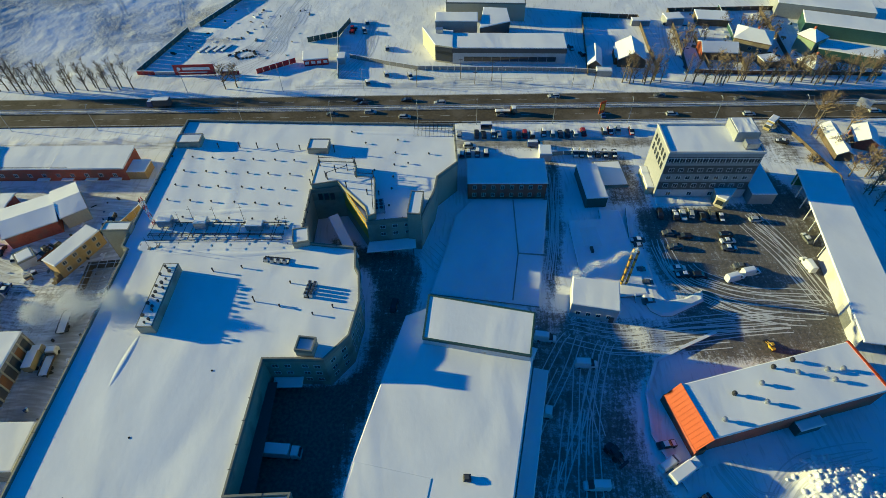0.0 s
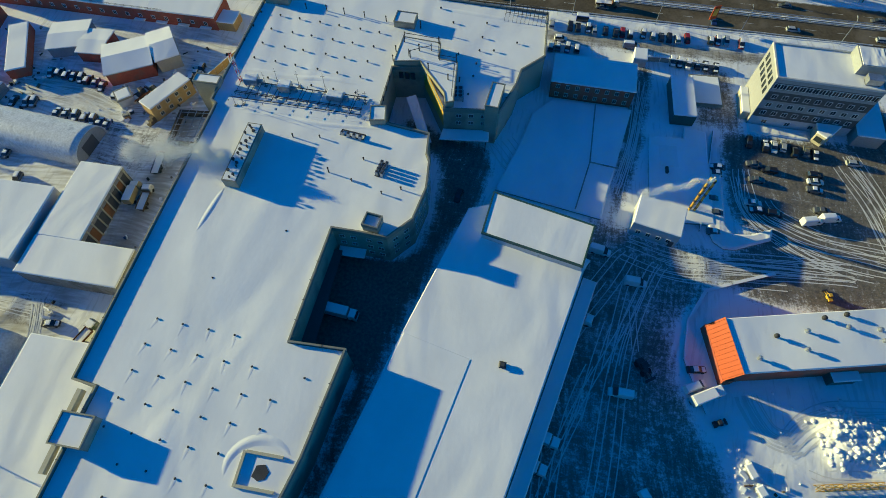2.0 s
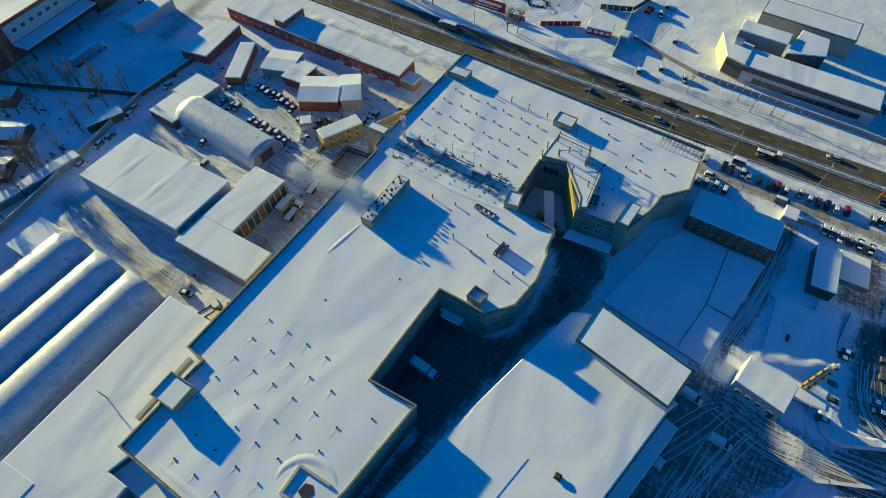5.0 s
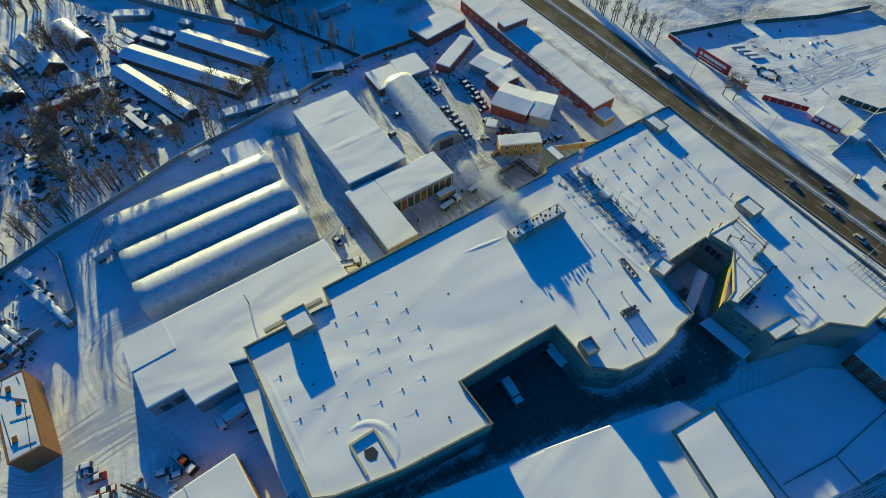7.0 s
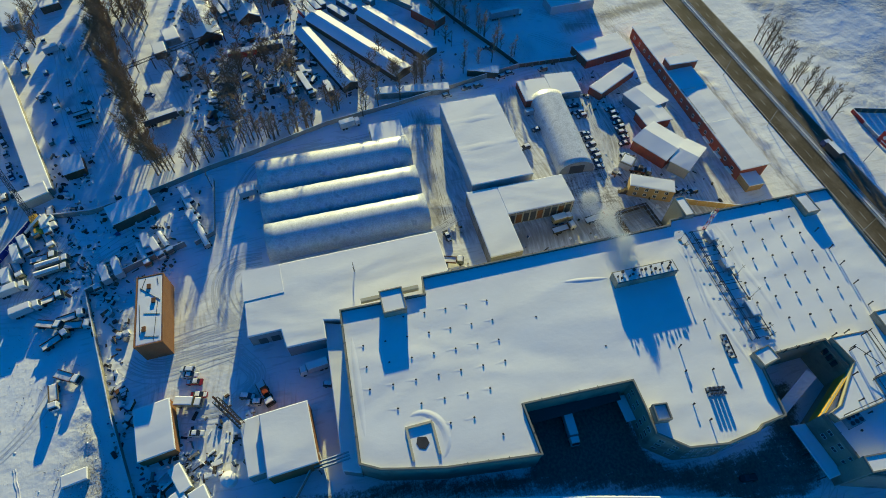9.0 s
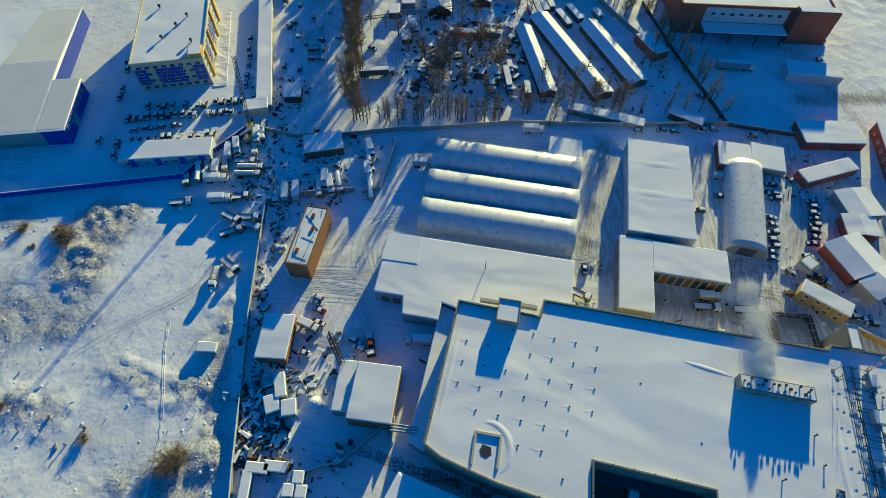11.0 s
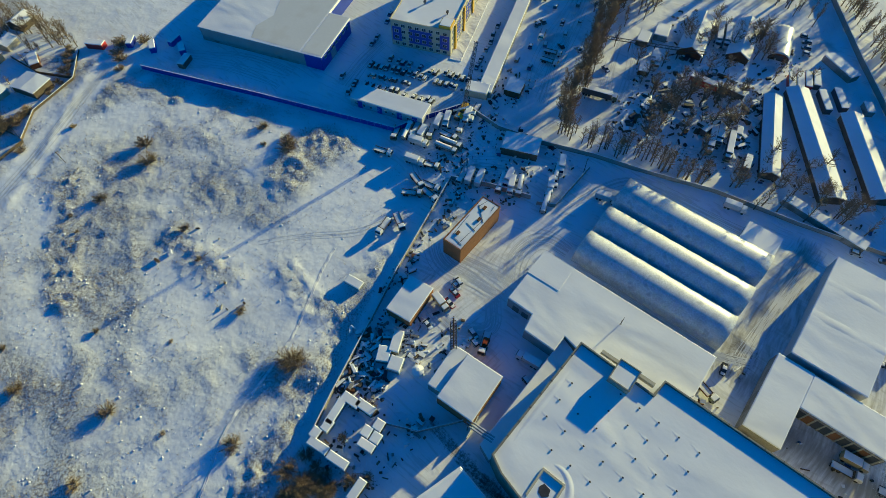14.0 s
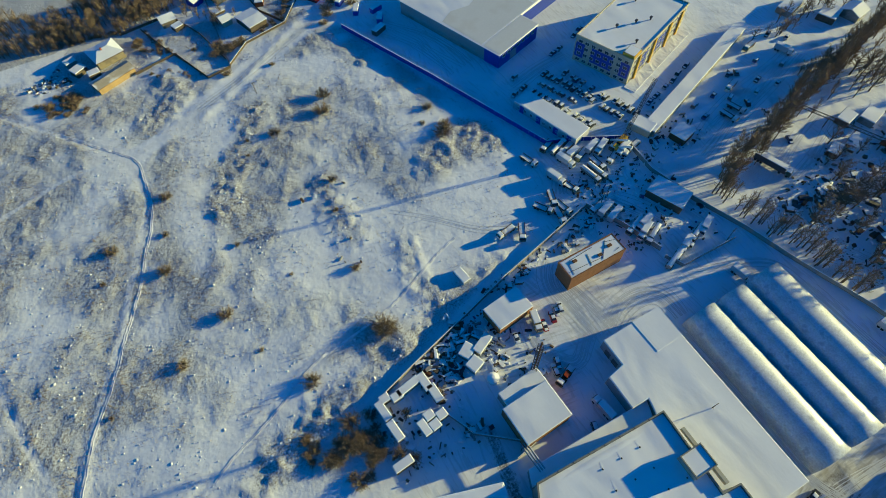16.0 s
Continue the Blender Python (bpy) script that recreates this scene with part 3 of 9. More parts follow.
# ---- the factory ----
C = Vector((-50.0, 75.0, 0))
AT = Matrix.Translation(-C)
ROOF = 11.5
S_PLAN = [(-80.5, -7.1), (-39, -9), (-36.6, -4.5), (-35.2, 1), (-33.0, 10.6), (-30, 33.4), (-42.6, 33.1), (-41.2, 62.5), (-34.2, 62.4), (-27.4, 62.0),
          (-22.3, 68.2), (-20.7, 78), (-21.5, 86.5), (-22.6, 88.6), (-23.2, 95.4), (-36.4, 97.4), (-84.2, 96.4), (-85.2, 17.4), (-79.6, 16.8)]
N_PLAN = [(-86, 97.4), (-38.4, 99.2), (-38.4, 118.2), (-29.3, 119.4), (-21, 104.7), (-5.7, 106.4), (-2.2, 117), (-1.3, 123), (5, 129.8), (4.5, 148.7), (-85, 154.1)]
factory = thing("factory_building", C.x, C.y, 0, "long beige-panelled factory with snow-covered flat roofs", "factory")
for nm, plan in (("south_block", S_PLAN), ("north_block", N_PLAN)):
    block = part("wall", Geo().prism(plan, -0.3, ROOF), PANEL, factory, at=AT)
    outer, inner, count = offset(plan, -0.15), offset(plan, 0.27), len(plan)
    for k in range(count):
        j = (k + 1) % count
        if (nm, k) in (("south_block", 15), ("north_block", 0)):
            continue
        part("parapet", Geo().prism([outer[k], outer[j], inner[j], inner[k]], ROOF - 0.4, ROOF + 0.95), COPING, factory, "pale metal parapet coping", at=AT)
    part("snow", Geo().prism(offset(plan, 0.42), ROOF, ROOF + 0.22), SNOW, factory, "wind-packed snow on the flat roof", at=AT)
# the two roofs join under one sheet of snow
part("joint_wall", Geo().prism([(-85.6, 96.3), (-38.6, 97.3), (-38.6, 99.1), (-85.6, 97.5)], -0.3, ROOF), PANEL, factory, at=AT)
part("joint_snow", Geo().prism([(-84.0, 95.6), (-38.4, 96.6), (-38.4, 99.8), (-85.4, 98.2)], ROOF - 0.1, ROOF + 0.235), SNOW, factory, at=AT)
part("joint_end", Geo().prism([(-86.15, 97.25), (-84.05, 96.2), (-83.8, 96.6), (-85.8, 97.7)], ROOF - 0.4, ROOF + 0.95), COPING, factory, at=AT)
# raised roof over the loading recess and its yellow side wall
RAISED = [(-38.0, 118.6), (-30.6, 120.0), (-21.6, 109.0), (-20.6, 105.2), (-18.4, 106.2), (-19.6, 121.4), (-25.2, 121.9), (-25.8, 128.4), (-37.4, 129.4)]
part("wall", Geo().prism(RAISED, ROOF - 0.2, ROOF + 2.2), PANEL, factory, at=AT)
part("parapet", Geo().ring(RAISED, 0.3, ROOF + 2.2, ROOF + 2.5), COPING, factory, at=AT)
part("snow", Geo().prism(offset(RAISED, 0.31), ROOF + 2.2, ROOF + 2.4), SNOW, factory, at=AT)
# steel portals standing on the raised roof
for (x0, y0), (x1, y1) in (((-36.8, 128.6), (-26.4, 127.8)), ((-26.0, 127.6), (-25.6, 122.4)), ((-25.0, 121.2), (-20.0, 120.8)), ((-34.0, 121.4), (-28.0, 124.6)), ((-20.2, 118.0), (-19.2, 108.0))):
    g = Geo().tube((x0, y0, ROOF + 4.3), (x1, y1, ROOF + 4.3), 0.1, 0.1, 5)
    for x, y in ((x0, y0), (x1, y1)):
        g.tube((x, y, ROOF + 2.2), (x, y, ROOF + 5.0), 0.12, 0.12, 6)
    part("portal", g, STEEL, factory, "dark steel pipe portal", at=AT)
yw = Geo()
a, b = Vector((-29.2, 119.2)), Vector((-21.0, 104.9))
nrm = Vector((-(b - a).y, (b - a).x)).normalized() * -1
yw.prism([a + nrm * 0.12, b + nrm * 0.12, b - nrm * 0.05, a - nrm * 0.05], ROOF - 6.5, ROOF + 1.3)
part("cladding", yw, YELLOW, factory, "bright yellow cladding on the recess wall", at=AT)
# annex along the south wall
part("annex", Geo().prism([(-82.0, -12.4), (-40.5, -13.6), (-38.7, -9.2), (-80.4, -7.3)], -0.3, 4.0), PANEL_GREY, factory, at=AT)
part("annex_snow", Geo().pillow([(-82.2, -12.6), (-40.5, -13.8), (-38.7, -9.2), (-80.4, -7.3)], 4.0, 4.3, 0.25), SNOW, factory, at=AT)


# ---- on and round the factory ----
def roof_house(x, y, L, W, rz, top, wall=PANEL, rim=0.35, parent=None, base=ROOF - 0.1):
    """A stair head or plant box on the roof."""
    m = AT @ pose(x, y, base, 0, 0, rz)
    h = top - base
    ob = part("stair_head", Geo().prism(rect(L, W), 0, h), wall, factory, at=m)
    part("rim", Geo().ring(rect(L + 0.16, W + 0.16), 0.3, h - 0.2, h + rim), COPING, ob)
    part("snow_cap", Geo().prism(rect(L - 0.5, W - 0.5), h, h + 0.18), SNOW, ob)
    return ob


pent = roof_house(-69.4, 79.6, 3.8, 19.0, -1, 14.5, rim=0.08)
for k in range(17):
    dx, y = 1.1 * math.sin(k * 2.3), -8.6 + k * 1.07 + 0.3 * math.sin(k * 5)
    part("fan", Geo().tube((dx, y, 3.05), (dx, y, 3.7 + 0.25 * (k % 2)), 0.16, 0.16, 8).tube((dx, y, 3.6 + 0.25 * (k % 2)), (dx, y, 4.0 + 0.25 * (k % 2)), 0.3 + 0.08 * (k % 3), 0.24 + 0.08 * (k % 3), 8), STEEL, pent, "small roof fan on the plant box")
roof_house(-78.7, 7.6, 7.0, 6.4, 0, 14.2, rim=0.5)
roof_house(-89.0, 103.6, 7.4, 3.2, 0, 13.5, base=0)
roof_house(-80.4, 142.0, 7.6, 4.4, 0, 13.6)
roof_house(-38.4, 137.8, 6.4, 4.9, -2, 13.6)
roof_house(-38.0, 98.8, 4.2, 5.2, 10, 13.6, base=0)
roof_house(-7.4, 109.6, 3.6, 9.0, -6, 14.5, base=0)
roof_house(-31.4, 64.8, 4.0, 3.6, -8, 13.7, rim=1.0)
# low walls beside the west stair and the hatch near the south-east corner
for x0, x1, y0, y1, top in ((-82.6, -81.6, 10.8, 15.6, 13.0), (-82.4, -81.4, -1.0, 4.4, 12.6), (-44.6, -44.0, 3.2, 10.0, 12.15), (-43.98, -36.4, 9.6, 10.2, 12.15), (-43.98, -36.4, 3.2, 3.8, 12.15)):
    part("low_wall", Geo().box(x0, x1, y0, y1, ROOF - 0.2, top), CREAM, factory, at=AT)
# no opening is cut: a solid dark block imitates the pit's shade
part("hatch", Geo().prism([(-41.6, 5.6), (-40.2, 5.0), (-38.9, 5.5), (-38.4, 6.9), (-39.6, 8.1), (-41.2, 7.7)], ROOF, ROOF + 0.3), STEEL, factory, "dark block standing in for the shade in a hatch pit", at=AT)

g = Geo().tube((0, 0, 0), (0, 0, 0.2), 0.12, 0.12, 8).tube((0, 0, 0.16), (0, 0, 0.3), 0.27, 0.16, 8)
for k in range(3):
    g.tube((0, 0, 0.06), (0.45 * math.cos(k * 2.1 + 0.5), 0.45 * math.sin(k * 2.1 + 0.5), 0.0), 0.06, 0.03, 4)
CAP = g.mesh("vent_cap", STEEL)
TALL_CAP = Geo().tube((0, 0, 0), (0, 0, 0.5), 0.12, 0.12, 8).tube((0, 0, 0.42), (0, 0, 0.68), 0.32, 0.27, 8).tube((0, 0, 0.68), (0, 0, 0.76), 0.27, 0.12, 8).mesh("vent_cap", STEEL)
TAIL = Geo().add([(-0.3, 0.2, -0.02), (0.3, 0.2, -0.02), (0.42, -0.8, -0.02), (-0.42, -0.8, -0.02), (0.2, -2.8, -0.02), (-0.05, -2.8, -0.02), (0.0, 0.1, 0.0), (0.03, -0.8, 0.02), (0.05, -1.8, 0.005)],
                 [(0, 1, 6), (1, 2, 7, 6), (3, 0, 6, 7), (2, 4, 8, 7), (5, 3, 7, 8), (4, 5, 8)]).mesh("vent_drift", SNOW, True)
rng = random.Random(4)


def vent_cap(x, y, z, mesh=CAP, tail=False):
    c = part("vent_cap", mesh, None, factory, at=AT @ pose(x, y, z, 0, 0, rng.uniform(0, 360)))
    if tail:
        part("vent_drift", TAIL, None, factory, at=AT @ pose(x, y, z + 0.07, 0, 0, rng.uniform(-14, 14) - 6))
    return c


# seven ranks of caps on the south roof, each rank six metres apart
for k, (first, count, skip) in enumerate(((33.3, 6, 5), (33.0, 7, 7), (32.8, 7, 7), (32.5, 7, 7), (26.4, 5, 7), (20.3, 2, 7))):
    for n in range(count):
        if n != skip:
            vent_cap(-73.4 + 6.15 * k - 0.22 * n, first - 5.96 * n, ROOF + 0.18, CAP, n % 4 != 3)
vent_cap(-37.0, 25.9, ROOF + 0.18)
# four ranks of taller caps on the north roof
for row in range(4):
    for col in range(7):
        vent_cap(-84.3 + 6.5 * col - 0.55 * row + 0.3 * math.sin(col * 3 + row), 135.2 - 0.52 * col - 6.4 * row, ROOF + 0.18, TALL_CAP)
for col in range(5):
    vent_cap(-72.9 + 6.6 * col, 108.2 - 0.4 * col, ROOF + 0.18, TALL_CAP)
for x, y in ((-13.8, 141.3), (-14.3, 134.9), (-3.8, 134.1), (-14.4, 129.1), (-10.2, 129.7), (-20.3, 126.7), (-14.5, 123.5), (-14.7, 118.4), (-15.1, 111.2), (-24, 140), (-29, 146)):
    vent_cap(x, y, ROOF + 0.18, TALL_CAP)


def pipe(x, y, h, r=0.16, z=ROOF, m=None, owner=None):
    return part("exhaust_pipe", Geo().tube((x, y, z), (x, y, z + h), r, r, 8).tube((x, y, z + h - 0.25), (x, y, z + h), r * 1.5, r * 1.5, 8), STEEL, owner or factory, at=AT if m is None else m)


for x, y, h in ((-70.8, 139.3, 2.2), (-64.1, 139.3, 2.4), (-58.3, 138.8, 2.4), (-51.6, 138.2, 2.4), (-44.6, 137.5, 2.2), (-33.5, 136, 3.0), (-46.5, 78.7, 2.2), (-40, 77, 1.2), (-27, 76.5, 1.4),
                (-59.2, 88.5, 1.6), (-52, 89.5, 1.2), (-38.6, 84.2, 1.1), (-31.6, 74.5, 1.2), (-36.5, 127, 2.6), (-31.5, 124, 2.6), (-27.5, 117, 2.4), (-24.5, 121, 2.0), (-21.3, 114, 2.2), (-33.5, 120.8, 2.6),
                (-26, 128, 2.4), (-20.5, 124, 2.6), (-18.3, 116, 1.8), (-37.6, 101.8, 2.4), (-38.2, 105.5, 1.6), (-38.2, 109.5, 1.6), (-38.2, 113.5, 1.6), (-38.8, 121, 2.4), (-38.8, 125, 2.4), (-65, 45, 0.3), (-52, 60, 0.3)):
    pipe(x, y, h, z=ROOF + 2.2 if -37 < x < -20 and 107 < y < 128 and (x < -25.5 or y < 121) and (x > -30 or y > 120) else ROOF)


def lattice(owner, name, a, b, w, mats, n, r=0.05, at=None):
    """A four-legged lattice from a to b, each bay one part, in turning colours."""
    a, b = Vector(a), Vector(b)
    d = b - a
    u = d.normalized().orthogonal().normalized() * w / 2
    s = d.normalized().cross(u)
    cs = [u + s, u - s, -u - s, -u + s]
    for k in range(n):
        g = Geo()
        p, q = a + d * k / n, a + d * (k + 1) / n
        for i in range(4):
            g.tube(p + cs[i], q + cs[i], r, r, 4).tube(p + cs[i], q + cs[(i + 1) % 4], r * 0.7, r * 0.7, 3).tube(q + cs[i], q + cs[(i + 1) % 4], r * 0.7, r * 0.7, 3)
        part(name, g, mats[k % len(mats)], owner, at=at)


mast = thing("antenna_mast", -80.4, 106.2, 0, "red and white lattice antenna mast on the roof", "mast", z=ROOF)
lattice(mast, "mast_bay", (0, 0, 0), (0.2, 0, 10), 0.7, (RED_PAINT, WHITE_PAINT), 7, 0.06)
for k in range(3):
    part("antenna", Geo().box(-0.15, 0.15, -0.12, 0.12, 0, 1.8), WHITE_PAINT, mast, at=pose(0.7 * math.cos(k * 2.1), 0.7 * math.sin(k * 2.1), 7.2, 0, 0, k * 120))
for x, y, h in ((-72.5, 105.2, 5.5), (-69.2, 106.4, 6.5), (-63, 106.5, 6.2), (-55, 105.8, 7.5), (-45.2, 104.6, 4.2), (-42.8, 103.4, 5.0), (-76.5, 97.5, 5.0), (-78.5, 96.8, 4.6)):
    w = thing("whip_antenna", x, y, 0, "thin steel whip antenna on the snowy roof", "antenna", "roof antennas", z=ROOF)
    part("rod", Geo().tube((0, 0, 0), (0.3, 0, h), 0.07, 0.04, 5), STEEL, w)
    part("arm", Geo().tube((-0.5, 0, h * 0.8), (0.7, 0.1, h * 0.8), 0.04, 0.04, 4).tube((0, 0, h * 0.4), (0.9, 0.4, 0), 0.03, 0.03, 4), STEEL, w)
    part("base", Geo().box(-0.4, 0.4, -0.4, 0.4, 0, 0.4), CONCRETE, w)


def air_unit(x, y, L, W, h, rz):
    u = thing("air_handling_unit", x, y, rz, "grey rooftop air unit on a steel stand", "air unit", "air units", z=ROOF + 0.1)
    part("housing", Geo().box(-L / 2, L / 2, -W / 2, W / 2, 0.6, h), ZINC, u)
    part("snow_cap", Geo().pillow(rect(L, W), h, h + 0.22, 0.15), SNOW, u)
    for sx in (-1, 1):
        for sy in (-1, 1):
            part("leg", Geo().box(sx * L * 0.45 - 0.08, sx * L * 0.45 + 0.08, sy * W * 0.4 - 0.08, sy * W * 0.4 + 0.08, 0, 0.6), STEEL, u)
    part("duct", Geo().box(L / 2, L / 2 + 1.4, -0.4, 0.4, 0.9, 1.7).box(L / 2 + 0.9, L / 2 + 1.5, -0.35, 0.35, 0.1, 0.9), ZINC, u)
    part("grille", Geo().box(-L / 2 - 0.05, -L / 2, -W * 0.35, W * 0.35, 0.9, h - 0.3), PANEL_DARK, u)


air_unit(-76.5, 105.6, 3.8, 2.6, 2.6, 4)
air_unit(-66.2, 104.6, 3.4, 2.8, 2.8, 0)
air_unit(-51.4, 103.6, 4.6, 2.4, 2.2, -2)
# steel walkway and pipe racks between the two roofs
rack = thing("pipe_rack", -62, 102.5, -1.5, "dark steel pipe rack along the roof joint", "pipe rack", z=ROOF + 0.1)
for y, z in ((-1.9, 0.9), (-1.4, 0.9), (2.6, 1.1), (2.9, 0.7), (-3.4, 0.5)):
    part("pipe_run", Geo().tube((-18, y, z), (19, y + 0.2, z), 0.11, 0.11, 6), STEEL, rack)
for k in range(13):
    x = -18 + k * 3.05
    part("frame", Geo().box(x - 0.06, x + 0.06, -2.2, -1.1, 0.8, 0.9).box(x - 0.06, x + 0.06, -2.2, -2.1, 0, 1.4).box(x - 0.06, x + 0.06, -1.2, -1.1, 0, 0.9).box(x - 0.05, x + 0.05, -1.15, 3.1, 0.55, 0.65).box(x - 0.05, x + 0.05, 2.7, 2.8, 0, 1.3), STEEL, rack)
for k, x in enumerate((-14, -7, 1, 9, 16)):
    part("cross_pipe", Geo().tube((x, -3.6, 0.6), (x + 0.6, 4.0, 0.8), 0.09, 0.09, 5), RUST if k % 2 else STEEL, rack)


def condensers(x, y, rz, nx, ny, step, label):
    c = thing("condenser_set", x, y, rz, label, "condenser", "condensers", z=ROOF + 0.2)
    body = Geo().box(-0.45, 0.45, -0.4, 0.4, 0.3, 1.5).mesh("condenser", ZINC)
    fan = Geo().tube((0, 0, 1.5), (0, 0, 1.62), 0.34, 0.34, 10).mesh("fan", STEEL)
    for i in range(nx):
        for j in range(ny):
            b = part("condenser", body, None, c, at=pose((i - (nx - 1) / 2) * step, (j - (ny - 1) / 2) * step * 1.2, 0))
            part("fan", fan, None, b)
    part("stand", Geo().box(-nx * step / 2, nx * step / 2, -0.1, 0.1, 0.1, 0.3).box(-nx * step / 2, nx * step / 2, step * 0.9, step * 1.05, 0.1, 0.3).box(-nx * step / 2, -nx * step / 2 + 0.1, -0.1, step, -0.15, 0.3).box(nx * step / 2 - 0.1, nx * step / 2, -0.1, step, -0.15, 0.3), STEEL, c)


condensers(-33.0, 81.6, 80, 4, 2, 1.15, "block of dark condensing units on the snowy roof")
condensers(-43.6, 91.0, -8, 4, 1, 1.7, "row of condensing units on the snowy roof")
ch = thing("chiller", -17.9, 110.4, 8, "grey chiller with six round roof fans", "chiller", z=ROOF + 0.15)
part("housing", Geo().box(-1.5, 1.5, -2.2, 2.2, 0.25, 1.8), ZINC, ch)
part("skid", Geo().box(-1.6, -1.3, -2.2, 2.2, 0, 0.25).box(1.3, 1.6, -2.2, 2.2, 0, 0.25), STEEL, ch)
for i in (-0.7, 0.7):
    for j in (-1.4, 0, 1.4):
        part("fan", Geo().tube((i, j, 1.8), (i, j, 1.95), 0.55, 0.55, 12), STEEL, ch)

# back of the roof sign at the north-east corner
sign = thing("roof_sign_frame", -2.0, 146.6, -3.4, "bare steel frame of a roof sign", "sign frame", z=ROOF + 0.1)
for k in range(11):
    x = -6.5 + k * 1.25
    part("post", Geo().tube((x, 0, 0), (x, 0, 4.2), 0.07, 0.07, 4).tube((x, -3.6, 0), (x, 0, 3.9), 0.05, 0.05, 4), STEEL, sign)
for z in (0.7, 2.4, 4.1):
    part("rail", Geo().tube((-6.6, 0, z), (6.1, 0, z), 0.06, 0.06, 4), STEEL, sign)

# windows of the rounded east bay and the office wing, doors and canopies of the courts
wf, wp = window_meshes(1.5, 1.3)
for z in (2.2, 5.2, 8.2):
    for a, b, n in (((-27.4, 62.0), (-22.3, 68.2), 2), ((-22.3, 68.2), (-20.7, 78), 3), ((-20.7, 78), (-21.5, 86.5), 3), ((-34.2, 62.4), (-27.4, 62.0), 2), ((-41.2, 62.5), (-34.2, 62.4), 2)):
        windows(factory, wf, wp, [AT @ m for m in facade(a, b, z, n, 0.6)])
for z in (6.2, 9.0):
    windows(factory, wf, wp, [AT @ m for m in facade((-21, 104.7), (-5.7, 106.4), z, 3, 2.5)])
part("canopy", Geo().prism([(-21.6, 100.4), (-7.6, 101.8), (-7.9, 105.9), (-21.2, 104.5)], 3.9, 4.15), PANEL_GREY, factory, "canopy with a layer of snow", at=AT)
part("canopy_snow", Geo().pillow([(-21.6, 100.4), (-7.6, 101.8), (-7.9, 105.9), (-21.2, 104.5)], 4.15, 4.4, 0.2), SNOW, factory, at=AT)
for x in (-20.5, -14.5, -8.4):
    part("canopy_post", Geo().tube((x, 101.6, 0), (x, 101.6, 3.9), 0.12, 0.12, 6), STEEL, factory, at=AT)
g = Geo().add([(-33.2, 111.5, 7.6), (-30.6, 112.9, 7.6), (-23.9, 100.6, 2.6), (-26.4, 99.4, 2.6), (-33.2, 111.5, 7.0), (-30.6, 112.9, 7.0), (-23.9, 100.6, 2.0), (-26.4, 99.4, 2.0)],
              [(0, 1, 2, 3), (7, 6, 5, 4), (0, 3, 7, 4), (1, 0, 4, 5), (2, 1, 5, 6), (3, 2, 6, 7)])
part("conveyor_gallery", g, SNOW_ROUGH, factory, "snowy sloping conveyor gallery", at=AT)
for x, y, z in ((-31, 110.5, 6.8), (-26.4, 102.4, 3.0)):
    part("gallery_leg", Geo().box(x - 0.15, x + 0.15, y - 0.15, y + 0.15, -0.2, z), STEEL, factory, at=AT)
for x in (-36.6, -34.8, -33.0):
    part("recess_window", Geo().box(x, x + 1.2, 118.15, 118.5, 8.2, 10.4), GLASS, factory, at=AT)
# loading doors and canopies in the south court
for y in (36.5, 41.5, 46.5, 51.5, 56.5):
    part("loading_door", Geo().box(-42.55, -42.25, y, y + 3.2, 0.9, 4.2), ZINC, factory, "ribbed loading door", at=AT @ pose(0.0, 0, 0))
part("dock_canopy", Geo().box(-42.4, -39.2, 35.5, 60.5, 4.6, 4.8), PANEL_DARK, factory, at=AT)
part("bay_canopy", Geo().box(-40.5, -33.5, 59.6, 62.4, 3.6, 3.8), PANEL_GREY, factory, at=AT)
part("bay_canopy_snow", Geo().pillow([(-40.5, 59.6), (-33.5, 59.6), (-33.5, 62.3), (-40.5, 62.3)], 3.8, 4.05, 0.2), SNOW, factory, at=AT)
# posts along the rim of the parapets
STUD = Geo().box(-0.35, 0.35, -0.07, 0.07, 0, 0.09).mesh("coping_joint", STEEL)
for plan in (S_PLAN, N_PLAN):
    ring = offset(plan, 0.15)
    for (x0, y0), (x1, y1) in zip(ring, ring[1:] + ring[:1]):
        L = math.hypot(x1 - x0, y1 - y0)
        turn = math.degrees(math.atan2(y1 - y0, x1 - x0))
        for k in range(1, int(L / 5.0)):
            part("coping_joint", STUD, None, factory, at=AT @ pose(x0 + (x1 - x0) * k * 5.0 / L, y0 + (y1 - y0) * k * 5.0 / L, ROOF + 0.9, 0, 0, turn + 90))


# wind-blown drifts on the roof
def drift(points, width, tall):
    """A soft snow ridge along a line, tapering to both ends."""
    pts = [Vector(p) for p in points]
    v, n = [], len(pts)
    for i, p in enumerate(pts):
        d = (pts[min(i + 1, n - 1)] - pts[max(i - 1, 0)]).normalized()
        side = Vector((-d.y, d.x))
        f = math.sin(math.pi * (i + 0.15) / (n - 0.7)) ** 0.6
        for k, (w, h) in enumerate(((-1, 0), (-0.55, 0.35), (-0.1, 1.0), (0.3, 0.55), (1, 0))):
            q = p + side * w * width * (0.3 + 0.7 * f)
            v.append((q.x, q.y, ROOF + 0.2 + h * tall * f))
    faces = [(i * 5 + k, i * 5 + k + 1, i * 5 + k + 6, i * 5 + k + 5) for i in range(n - 1) for k in range(4)]
    part("snow_drift", Geo().add(v, faces), SNOW, factory, "wind-blown snow drift on the roof", at=AT, smooth=True)


